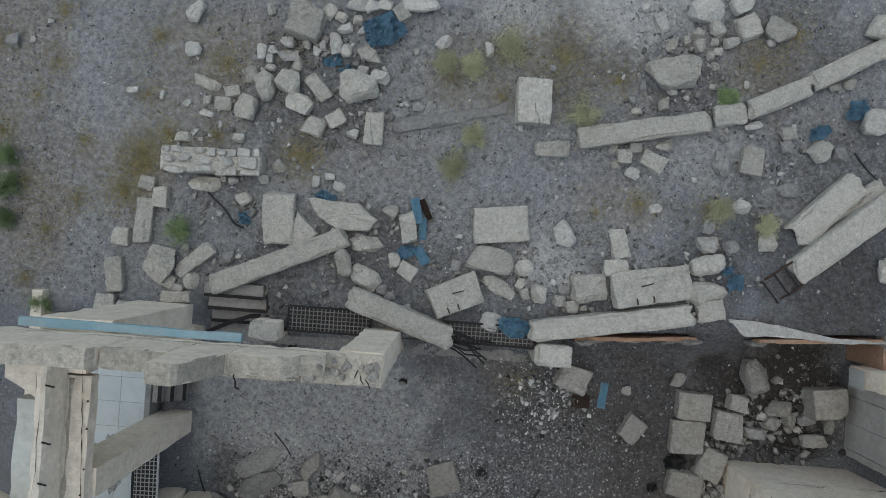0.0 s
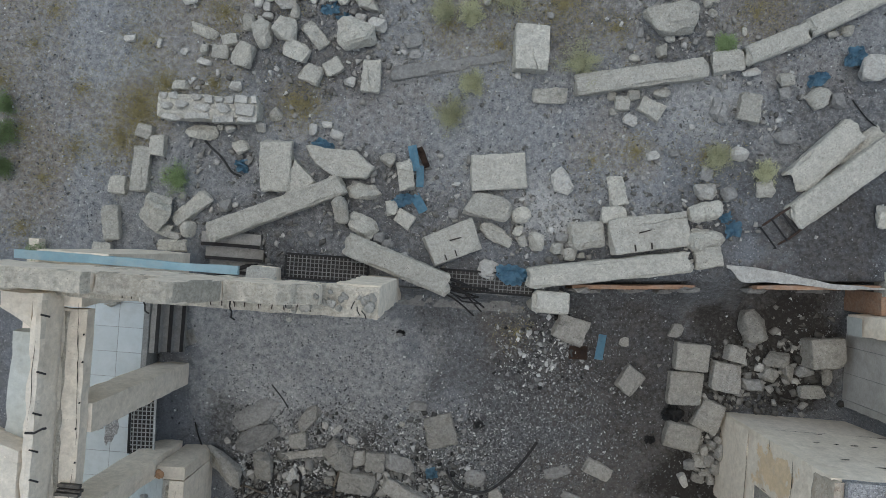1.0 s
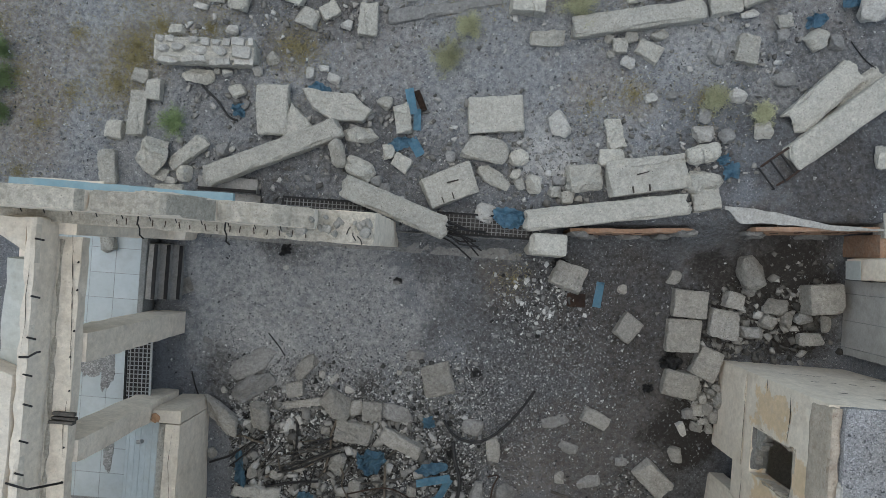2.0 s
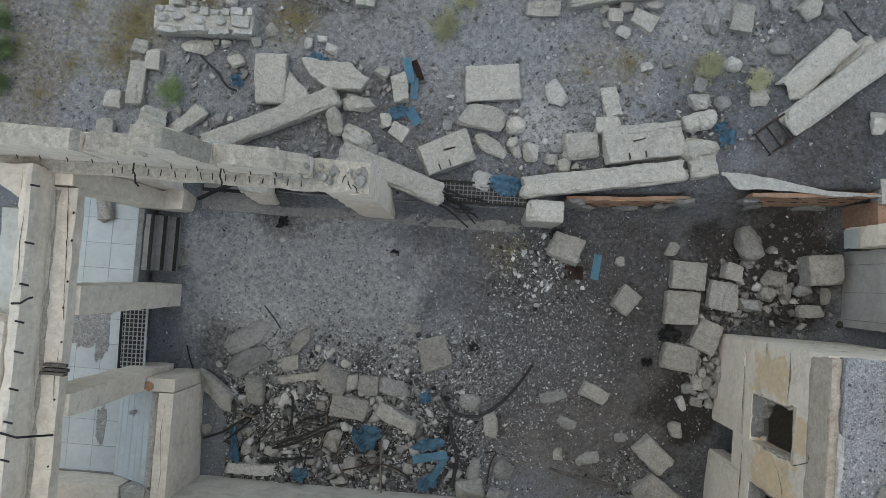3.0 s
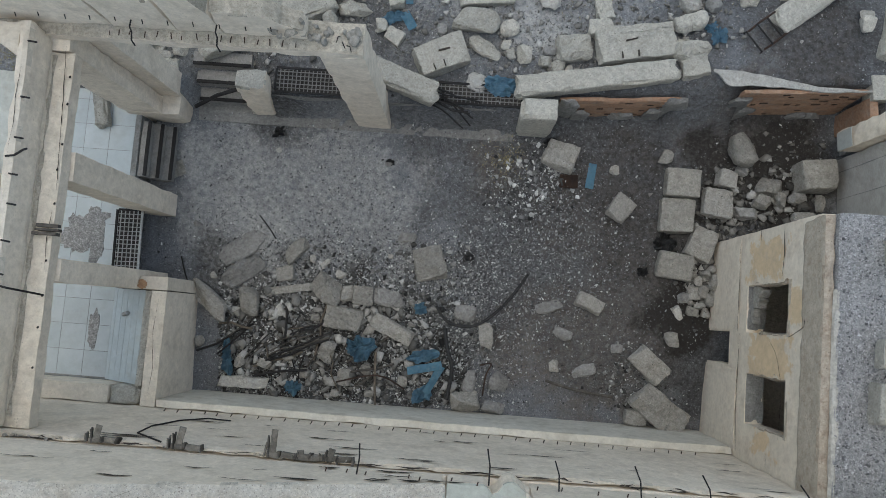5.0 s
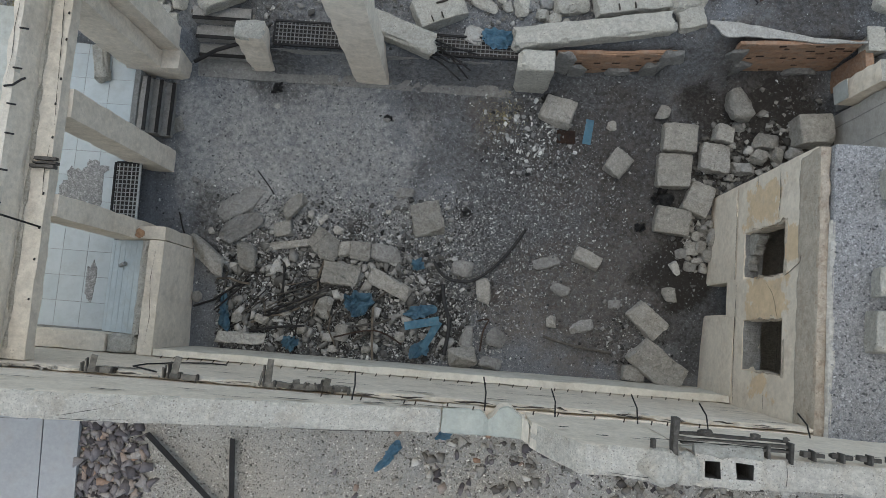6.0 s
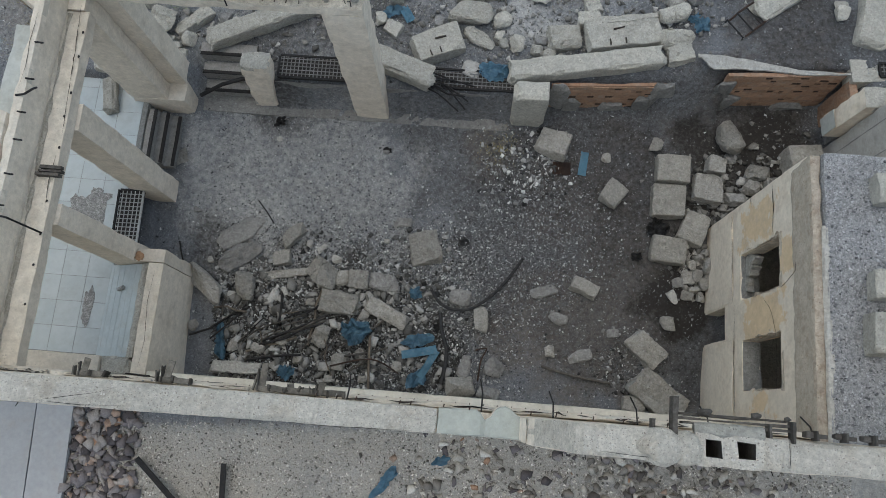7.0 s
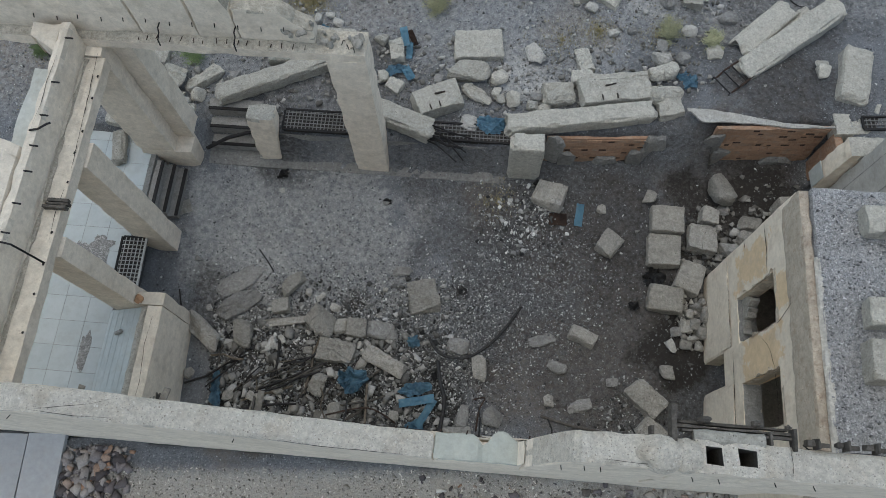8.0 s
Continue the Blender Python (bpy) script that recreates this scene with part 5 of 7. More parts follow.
rubble("b", -4.39, 0.94, 0.24, 0.19, 0.18, -15)
rubble("b", -4.18, 0.73, 0.22, 0.30, 0.20, -2)
rubble("b", -4.42, 0.40, 0.22, 0.68, 0.25, -2)
rubble("b", -4.75, 0.18, 0.25, 0.27, 0.20, -12)
rubble("b", -4.85, -0.36, 0.28, 0.52, 0.28, 3)
rubble("r", -4.15, -0.20, 0.41, 0.52, 0.32, -24)
rubble("b", -3.70, -0.15, 0.62, 0.21, 0.22, 38)
rubble("b", -4.12, -0.44, 0.25, 0.17, 0.15, -20)
rubble("r", -3.76, -0.44, 0.22, 0.25, 0.16, -10)
rubble("p", -3.96, -0.53, 0.18, 0.10, 0.10, -10)
rubble("b", -4.00, -0.67, 0.43, 0.17, 0.16, -4)
rubble("b", -5.00, -0.79, 0.29, 0.33, 0.20, -5)
rubble("p", -4.75, -0.81, 0.18, 0.16, 0.12, -0)
rubble("r", -3.55, 0.93, 0.40, 0.22, 0.15, -5)
rubble("r", -3.29, 0.98, 0.09, 0.08, 0.08, -0)
rubble("p", -3.15, 0.96, 0.14, 0.11, 0.10, -0)
rubble("p", -2.73, 0.98, 0.14, 0.14, 0.12, -0)
rubble("r", -3.01, 0.70, 0.22, 0.19, 0.13, 20)
rubble("d", -2.90, 0.52, 0.10, 0.14, 0.08, -30)
rubble("d", -3.23, -0.11, 0.17, 0.21, 0.14, -5)
rubble("p", -3.10, -0.10, 0.10, 0.07, 0.06, 20)
rubble("b", -2.47, 0.43, 0.46, 0.74, 0.42, -3)
torn_slab(-1.60, 0.47, 0.17, ((-0.47, 0.23), (0.22, 0.15), (0.49, -0.08), (0.35, -0.22), (-0.08, -0.19), (-0.33, -0.02)))
torn_slab(-2.17, 0.26, 0.15, ((-0.06, 0.26), (0.06, 0.13), (0.22, -0.05), (0.02, -0.24), (-0.2, -0.27)))
rubble("r", -1.27, 0.08, 0.47, 0.22, 0.18, -5)
rubble("r", -1.60, -0.19, 0.22, 0.40, 0.30, 10)
rubble("r", -1.29, -0.39, 0.45, 0.28, 0.22, -38)
rubble("r", -0.89, -0.16, 0.19, 0.20, 0.15, -0)
rubble("b", -0.71, -0.30, 0.25, 0.22, 0.15, -32)
rubble("d", -1.07, -0.54, 0.16, 0.17, 0.14, -10)
rubble("d", -0.95, -0.66, 0.19, 0.11, 0.10, -0)
rubble("b", -0.69, 0.29, 0.23, 0.39, 0.26, 9)
rubble("r", -0.93, 0.51, 0.21, 0.20, 0.15, -25)
rubble("d", -1.14, 0.32, 0.14, 0.11, 0.10, -0)
rubble("d", -1.40, 0.17, 0.16, 0.13, 0.10, -0)
rubble("p", -1.66, 0.87, 0.19, 0.14, 0.10, -25)
rubble("p", -1.99, 0.94, 0.13, 0.17, 0.12, -0)
rubble("p", -1.79, 1.02, 0.14, 0.11, 0.10, -0)
rubble("s", 0.59, 0.34, 0.74, 0.48, 0.24, 2)
rubble("r", 0.42, -0.14, 0.71, 0.35, 0.26, -8)
rubble("r", 0.91, -0.25, 0.26, 0.22, 0.15, 10)
rubble("d", 0.97, -0.09, 0.12, 0.09, 0.08, -0)
rubble("d", -0.03, -0.23, 0.14, 0.16, 0.10, -0)
rubble("r", 0.55, -0.52, 0.48, 0.20, 0.14, -36)
rubble("r", 0.86, -0.47, 0.14, 0.14, 0.10, -10)
rubble("r", 0.91, -0.62, 0.16, 0.20, 0.12, 20)
rubble("r", 1.10, -0.62, 0.22, 0.26, 0.15, -10)
rubble("r", 1.39, -0.72, 0.19, 0.17, 0.12, -0)
rubble("d", 1.45, -0.56, 0.19, 0.14, 0.10, -0)
rubble("a", -0.04, -0.64, 0.74, 0.46, 0.36, 22)
rubble("p", 0.44, -1.00, 0.28, 0.26, 0.13, -25)
rubble("b", 1.79, -0.53, 0.47, 0.41, 0.30, 3)
rubble("b", 2.15, -0.27, 0.34, 0.23, 0.24, -4)
rubble("r", 2.17, -0.46, 0.20, 0.17, 0.15, -20)
rubble("r", 1.56, -0.80, 0.19, 0.19, 0.12, -10)
rubble("r", 1.72, -0.82, 0.11, 0.11, 0.08, -0)
rubble("b", 2.21, 0.06, 0.24, 0.41, 0.22, 10)
rubble("p", 1.45, 0.18, 0.25, 0.38, 0.20, 25)
rubble("a", 2.62, -0.51, 1.12, 0.5, 0.30, 7)
rubble("b", 2.2, -0.36, 0.26, 0.2, 0.2, 20)
rubble("r", 3.36, -0.22, 0.46, 0.26, 0.22, 8)
rubble("p", 3.39, 0.06, 0.35, 0.23, 0.18, -0)
rubble("d", 3.38, 0.30, 0.20, 0.18, 0.12, -10)
rubble("d", 3.68, 0.01, 0.21, 0.20, 0.14, -0)
rubble("r", 4.14, 0.08, 0.27, 0.23, 0.16, 15)
rubble("p", 3.85, 0.56, 0.23, 0.20, 0.14, -10)
rubble("p", 2.69, 0.55, 0.17, 0.13, 0.10, 20)
rubble("d", 2.98, 0.58, 0.15, 0.14, 0.08, -0)
rubble("d", 4.47, 0.75, 0.27, 0.15, 0.12, 5)
rubble("r", 3.35, -0.62, 0.47, 0.33, 0.24, -5)
rubble("b", 3.41, -0.84, 0.41, 0.28, 0.25, 8)
rubble("r", 5.64, -0.33, 0.20, 0.23, 0.15, -10)
rubble("b", 5.41, 0.67, 0.68, 0.21, 0.22, 33)
rubble("b", -0.24, -3.46, 0.47, 0.50, 0.16, 10)
rubble("d", -0.56, -3.08, 0.30, 0.15, 0.10, -8)
rubble("d", -3.02, -3.22, 0.71, 0.34, 0.07, 32)
rubble("d", -2.99, -3.56, 0.71, 0.30, 0.13, 30)
rubble("r", -2.21, -3.29, 0.45, 0.22, 0.16, 45)
rubble("b", -2.37, -3.61, 0.27, 0.22, 0.16, 12)
rubble("b", -2.31, -3.84, 0.66, 0.12, 0.10, 7)
rubble("r", -1.75, -3.81, 0.55, 0.37, 0.26, -42)
rubble("b", -1.21, -3.93, 0.30, 0.28, 0.18, -6)
rubble("r", -1.47, -3.91, 0.18, 0.25, 0.14, -5)
rubble("d", -0.86, -3.96, 0.52, 0.27, 0.13, -12)
rubble("b", -1.52, -4.26, 0.60, 0.32, 0.20, -8)
rubble("b", -0.79, -4.42, 0.72, 0.23, 0.20, -28)
rubble("r", -3.50, -4.02, 0.77, 0.27, 0.26, -46)
rubble("r", -2.92, -4.02, 0.30, 0.43, 0.24, 8)
rubble("r", -1.73, -4.75, 0.27, 0.30, 0.22, -25)
rubble("r", -1.48, -5.13, 0.22, 0.25, 0.20, -10)
rubble("w", -3.02, -5.22, 0.77, 0.17, 0.14, -4)
rubble("d", 0.31, -4.19, 0.35, 0.25, 0.13, -5)
rubble("r", 0.59, -4.50, 0.23, 0.41, 0.20, -0)
rubble("r", 0.30, -5.49, 0.43, 0.35, 0.26, 5)
rubble("d", 0.71, -5.57, 0.33, 0.18, 0.16, -5)
rubble("d", 0.35, -5.20, 0.18, 0.33, 0.12, -8)
rubble("d", 0.79, -5.20, 0.28, 0.27, 0.12, -30)
rubble("d", 1.53, -4.08, 0.43, 0.17, 0.08, 14)
rubble("b", 2.12, -4.03, 0.40, 0.22, 0.19, -27)
rubble("d", 1.74, -4.48, 0.27, 0.17, 0.10, -20)
rubble("r", 1.62, -4.95, 0.18, 0.17, 0.12, -10)
rubble("d", 2.04, -5.03, 0.35, 0.20, 0.08, 10)
rubble("d", 2.53, -4.69, 0.18, 0.13, 0.08, -0)
rubble("b", 2.97, -4.92, 0.54, 0.33, 0.28, -48)
rubble("b", 3.12, -5.58, 0.82, 0.46, 0.36, -38)
rubble("b", 2.79, -5.70, 0.33, 0.23, 0.22, -5)
rubble("r", 3.31, -4.57, 0.18, 0.26, 0.18, 10)
rubble("p", 3.40, -4.19, 0.12, 0.26, 0.13, 25)
rubble("b", 2.55, -2.66, 0.31, 0.38, 0.20, -38)
rubble("a", 3.43, -2.29, 0.50, 0.42, 0.24, -5)
rubble("a", 3.37, -2.77, 0.51, 0.5, 0.2, -4)
rubble("b", 3.95, -2.57, 0.43, 0.42, 0.26, -12)
rubble("b", 4.07, -2.24, 0.29, 0.24, 0.30, -12)
rubble("r", 4.30, -1.80, 0.42, 0.51, 0.40, -18)
rubble("r", 3.19, -1.90, 0.21, 0.21, 0.14, -20)
rubble("d", 4.32, -2.10, 0.20, 0.15, 0.10, -0)
rubble("a", 3.72, -3.18, 0.38, 0.46, 0.24, -24)
rubble("a", 3.34, -3.48, 0.54, 0.40, 0.24, -10)
rubble("r", 4.70, -2.32, 0.37, 0.26, 0.22, 10)
rubble("d", 4.37, -2.72, 0.38, 0.18, 0.16, -5)
rubble("r", 4.59, -2.57, 0.23, 0.24, 0.20, -20)
rubble("r", 4.84, -2.52, 0.24, 0.24, 0.20, -10)
rubble("d", 5.08, -2.50, 0.26, 0.16, 0.18, -5)
rubble("a", 5.30, -2.22, 0.54, 0.46, 0.40, 2)
rubble("b", 5.19, -2.81, 0.34, 0.18, 0.20, -0)
rubble("r", 5.40, -2.59, 0.13, 0.24, 0.16, -0)
rubble("r", 3.69, -3.69, 0.13, 0.16, 0.18, -0)
rubble("r", 3.78, -3.63, 0.13, 0.13, 0.20, -0)
rubble("r", 3.87, -3.56, 0.11, 0.11, 0.20, -0)
rubble("r", 3.91, -3.74, 0.13, 0.25, 0.22, -10)
rubble("r", 3.76, -3.85, 0.16, 0.20, 0.18, -20)
rubble("r", 3.63, -3.89, 0.18, 0.21, 0.14, -0)
rubble("r", 3.84, -3.97, 0.15, 0.20, 0.18, -10)
rubble("r", 3.90, -3.93, 0.10, 0.15, 0.16, -0)
rubble("r", 3.70, -4.07, 0.16, 0.13, 0.14, -0)
rubble("r", 3.61, -4.14, 0.18, 0.15, 0.12, -10)
rubble("r", 3.80, -4.16, 0.12, 0.16, 0.12, -0)
rubble("d", 3.50, -3.94, 0.17, 0.15, 0.10, -0)
rubble("b", 1.67, -1.91, 0.51, 0.38, 0.24, -20)
rubble("r", 2.48, -2.09, 0.15, 0.14, 0.10, -10)
rubble("p", -2.48, -1.77, 0.08, 0.08, 0.06, -0)
rubble("d", -0.84, -1.98, 0.12, 0.08, 0.05, -20)
rubble("d", -3.70, -2.86, 0.13, 0.10, 0.06, -0)
rubble("p", -1.97, -3.39, 0.10, 0.12, 0.08, -0)
rubble("p", -1.79, -3.46, 0.08, 0.17, 0.06, -40)
rubble("p", -1.55, -3.62, 0.15, 0.13, 0.10, -20)
rubble("p", -2.48, -4.15, 0.12, 0.18, 0.10, -0)
rubble("p", -2.33, -4.09, 0.08, 0.15, 0.08, 20)
rubble("r", -0.80, -3.35, 0.08, 0.08, 0.06, -0)
rubble("r", -3.46, -3.63, 0.10, 0.10, 0.08, -0)
rubble("r", -3.67, -4.60, 0.17, 0.17, 0.12, -10)
rubble("r", -1.18, -5.04, 0.15, 0.17, 0.12, -10)
rubble("r", -2.36, -4.84, 0.19, 0.13, 0.12, -0)
rubble("r", -2.69, -4.93, 0.20, 0.17, 0.14, -20)
rubble("r", -2.11, -5.09, 0.18, 0.15, 0.12, -0)
rubble("r", -3.08, -4.93, 0.17, 0.20, 0.14, -20)
rubble("r", -1.94, -4.25, 0.15, 0.12, 0.10, -0)
rubble("r", -1.64, -5.38, 0.18, 0.12, 0.12, -0)
rubble("r", -0.63, -5.20, 0.17, 0.15, 0.12, -0)
rubble("r", -1.14, -5.38, 0.15, 0.10, 0.10, -0)
rubble("r", 4.45, 1.55, 0.23, 0.18, 0.14, -0)
rubble("d", 4.45, 0.81, 0.30, 0.15, 0.12, 5)
rubble("r", 5.65, -0.24, 0.23, 0.20, 0.16, -10)
rubble("r", 6.30, -0.96, 0.07, 0.18, 0.03, -30)

# ---- fallen beams and kerbs ----
def fallen_beam(name, x, y, z, L, w, h, turn, label, seed, pitch=0.0, roll=0.0, mt=None, ragged=0.05):
    """A concrete beam, broken at its ends; z is its underside at the middle."""
    bm = gbox(L, w, h, 0.045, 0.012, 0.03, seed)
    s = Vector((seed, 2.0 * seed, 0))
    for v in bm.verts:
        t = abs(v.co.x) / (L / 2)
        if t > 0.8:
            v.co.x -= math.copysign((t - 0.8) * 5 * ragged * (1 + 1.5 * noise.noise(v.co * 8 + s)), v.co.x)
    for v in bm.verts:
        if v.co.z > h * 0.5:
            v.co.z -= 0.012 * max(0.0, noise.noise(Vector((v.co.x * 3.0, v.co.y * 9.0, seed))) - 0.1)
        v.co += noise.noise_vector(v.co * 30.0 + s) * 0.006
    ob = part(name, bm, mt or CONCRETE, m=pose(x, y, z, roll, pitch, turn))
    return tagged(ob, label, "beam", "fallen beams")


fallen_beam("buried_kerb", -0.1, 1.815, 0.67, 1.72, 0.2, 0.2, 8.1, "dusty concrete kerb half buried in gravel", 101, mt=DUSTY)
fallen_beam("fallen_beam", 2.505, 1.61, 0.82, 1.86, 0.28, 0.26, 6.9, "long grey concrete beam lying half buried on gravel", 103, pitch=-3, mt=STONE)
fallen_beam("fallen_beam", 4.29, 2.01, 0.88, 0.95, 0.26, 0.27, 21.6, "grey concrete beam with a broken end on gravel", 104, mt=STONE)
fallen_beam("fallen_beam", 5.345, 2.51, 0.92, 1.5, 0.26, 0.28, 24.7, "pale grey concrete beam lying on gravel", 105, mt=STONE)
fallen_beam("fallen_beam", -2.485, -0.165, 0.72, 2.1, 0.28, 0.26, 19.8, "long pale concrete beam lying over rubble", 106, pitch=-2)
fallen_beam("fallen_beam", 2.07, -1.0, 0.84, 2.28, 0.29, 0.28, 6.0, "long pale concrete beam lying along the brick wall", 107, roll=2)
beam_i = fallen_beam("fallen_beam", -0.775, -0.94, 0.87, 1.62, 0.31, 0.28, -22.9, "pale concrete beam with torn rebar lying across a grille", 108, pitch=3, ragged=0.09)
beam_j = fallen_beam("fallen_beam", 5.27, 0.26, 0.93, 2.1, 0.36, 0.34, 36.0, "large pale concrete beam with an exposed rebar cage", 109)
fallen_beam("fallen_slab", 4.95, 0.53, 0.9, 1.3, 0.38, 0.24, 42.0, "dusty concrete slab lying beside the large beam", 110, mt=STONE, ragged=0.12)

mi = beam_i.matrix_basis
rnd = random.Random(31)
for n in range(9):
    yy, zz = rnd.uniform(-0.12, 0.12), rnd.uniform(0.05, 0.24)
    part("torn_rebar", rod([mi @ Vector(p) for p in ((0.66, yy, zz), (0.84, yy * 1.1, zz), (0.98, yy * 1.3 + rnd.uniform(-0.05, 0.05), zz - 0.02), (rnd.uniform(1.05, 1.3), yy * 1.4 + rnd.uniform(-0.12, 0.12), zz - rnd.uniform(0.02, 0.14)))], 0.012), DARK_IRON, beam_i, "dark torn rebar")
mj = beam_j.matrix_basis
for yy, zz in ((-0.16, 0.05), (0.16, 0.05), (-0.16, 0.3), (0.16, 0.3)):
    part("cage_bar", rod([mj @ Vector(p) for p in ((-0.95, yy, zz), (-1.2, yy * 1.05, zz - 0.02), (-1.5, yy * 0.95, zz - 0.05 - (0.1 if zz > 0.2 else 0.0)))], 0.016), RUST, beam_j, "rusty bare rebar")
for xx in (-1.08, -1.24, -1.42):
    c = [(xx, -0.17, 0.03), (xx, 0.17, 0.03), (xx, 0.17, 0.29), (xx, -0.17, 0.29), (xx, -0.17, 0.03)]
    part("stirrup", rod([mj @ Vector(p) for p in c], 0.012), DARK_IRON, beam_j)

# masonry lump with white stones showing
lump = base_of("masonry_lump", pose(-3.415, 1.225, 0.66, 0, 0, -3.6), "fallen lump of wall with white stone courses in mortar", "masonry")
part("mortar_core", gbox(1.42, 0.34, 0.33, 0.06, 0.016, 0.04, 111), CONCRETE, lump, m=lump.matrix_basis)
rnd = random.Random(7)
for row, (yy, deep, lo, hi, zz) in enumerate(((0.115, 0.12, 0.10, 0.2, 0.275), (-0.01, 0.16, 0.16, 0.32, 0.285), (-0.145, 0.10, 0.25, 0.45, 0.24))):
    xx = -0.68
    while xx < 0.62:
        L = min(rnd.uniform(lo, hi), 0.70 - xx)
        if rnd.random() < 0.93 and L > 0.06:
            part("white_stone", rock_mesh(L, deep * rnd.uniform(0.8, 1.1), 0.12, rnd.choice((0, 1, 1)), 500 + row * 40 + int((xx + 1) * 20)), PALE_STONE, lump, "whitish stone in mortar", m=lump.matrix_basis @ pose(xx + L / 2, yy + rnd.uniform(-0.015, 0.015), zz + rnd.uniform(-0.02, 0.015), rnd.uniform(-6, 6), rnd.uniform(-6, 6), rnd.uniform(-6, 6)))
        xx += L + rnd.uniform(0.01, 0.035)


# leaning members at the far corner
stair_pier = base_of("stair_pier", Matrix.Translation((5.8, -1.78, 0.0)), "pale plastered pier with an undercut foot beside the brick wall", "pier")
span("body", HOUSE, 5.50, 6.6, -1.93, -1.622, 0.55, 1.60, stair_pier, plan=False, seed=112, wear=0.02, cap=CONCRETE, skew=lambda p: Vector((p.x + 0.06 * p.z, p.y, p.z)))
span("foot", DUSTY, 5.72, 6.5, -1.90, -1.64, -0.2, 0.548, stair_pier, "dark dusty undercut foot", plan=False, seed=116, wear=0.03, amp=0.02)
span("plaster_skin", WHITEWASH, 5.488, 5.499, -1.92, -1.66, 0.57, 0.95, stair_pier, "white plaster skin", plan=False, seed=117, wear=0.004, amp=0.002)
ob = part("fallen_pier", gbox(0.44, 0.95, 0.42, 0.07, 0.012, 0.05, 113), CONCRETE, m=pose(6.06, -0.4, 0.88, 0, 4, -17))
tagged(ob, "large cream concrete pier lying beside the brick wall", "pier", "fallen piers")
landing = span("landing_slab", CONCRETE, 5.67, 8.0, -1.36, -1.02, 0.9, 1.18, plan=False, seed=114, kind="structure")
tagged(landing, "pale plastered landing behind the brick wall", "landing")

# stub, steps, grilles
stub_b = span("broken_column", PLASTER, -2.82, -2.40, -1.46, -1.20, 0.05, 1.32, seed=115, wear=0.02, amp=0.02, step=0.07, cap=CONCRETE,
              skew=lambda p: Vector((p.x * (0.86 + 0.16 * smooth(0.5, 1.1, p.z)) + 0.09 * p.z, p.y + 0.05 * p.z, p.z)))
tagged(stub_b, "leaning stub of a broken cream column", "column")


def stair(name, m, width, treads, rise, going, label, seed):
    st = base_of(name, m, label, "stair")
    for k in range(treads):
        tread = part("tread", gbox(going * (treads - k), width, rise - 0.012, 0.1, 0.004, 0.008, seed + k), TREAD, st, m=m @ Matrix.Translation((going * (treads - k) / 2, 0, k * rise)))
        part("nosing", gbox(0.05, width - 0.02, 0.022, 0.2, 0.002, 0.002, seed + k), DARK_IRON, tread, "dark step nosing", m=m @ Matrix.Translation((going * (treads - k) - 0.018, 0, (k + 1) * rise - 0.011)))
    return st


stair("terrace_steps", PLAN @ Matrix.Translation((-4.28, -2.14, 0.08)), 0.82, 3, 0.125, 0.135, "three worn steps with dark nosings up to the terrace", 120)
stair("yard_steps", PLAN @ Matrix.Translation((-3.12, -0.72, 0.10)) @ Matrix.Rotation(radians(-90), 4, "Z"), 0.85, 3, 0.2, 0.2, "dusty steps with dark nosings down to the yard", 130)


pipe = part("iron_pipe", rod([(-3.64, -1.2, 0.42), (-3.3, -1.06, 0.5), (-3.0, -0.97, 0.5), (-2.85, -0.96, 0.48)], 0.03, 8), DARK_IRON)
tagged(pipe, "dark bent iron pipe lying across the steps", "pipe")


def grille(m, L, W, nx, ny, label, seed, steel=None):
    """A flat iron grille of crossing bars in a frame."""
    g = base_of("iron_grille", m, label, "grille", "iron grilles")
    for yy in (-W / 2, W / 2):
        part("frame_bar", gbox(L, 0.03, 0.03, 0.3, 0.002, 0.002, seed), PALE_STEEL if yy < 0 and seed == 155 else DARK_IRON, g, m=m @ Matrix.Translation((0, yy, 0)))
    for xx in (-L / 2, L / 2):
        part("frame_bar", gbox(0.03, W - 0.034, 0.028, 0.3, 0.002, 0.002, seed), DARK_IRON, g, m=m @ Matrix.Translation((xx, 0, 0)))
    first = None
    for k in range(1, nx):
        mm = m @ Matrix.Translation((-L / 2 + L * k / nx, 0, 0.004))
        ob = part("bar", gbox(0.011, W - 0.034, 0.011, 0.5, 0, 0, seed), (steel or STEEL), g, m=mm) if first is None else new("bar", first.data)
        if first is not None:
            ob.matrix_basis, ob.parent, ob.matrix_parent_inverse = mm, g, m.inverted()
        first = first or ob
    first = None
    for k in range(1, ny):
        mm = m @ Matrix.Translation((0, -W / 2 + W * k / ny, 0.016))
        ob = part("cross_bar", gbox(L - 0.034, 0.011, 0.011, 0.5, 0, 0, seed), (steel or STEEL), g, m=mm) if first is None else new("cross_bar", first.data)
        if first is not None:
            ob.matrix_basis, ob.parent, ob.matrix_parent_inverse = mm, g, m.inverted()
        first = first or ob
    return g


STEEL = surface("galvanised_steel", (0.23, 0.23, 0.225), (0.17, 0.165, 0.16), (0.12, 0.10, 0.085), rough=0.6, metal=0.4, grain=50, large=6)
PALE_STEEL = surface("pale_painted_steel", (0.40, 0.41, 0.40), (0.33, 0.33, 0.32), (0.2, 0.17, 0.14), rough=0.6, grain=50, large=6)
pit = span("pit_back", DUSTY, -2.35, 1.15, -1.32, -1.302, 0.1, 0.78, seed=140, kind="structure")
tagged(pit, "dark dusty edge of the bank under the grilles", "bank edge")
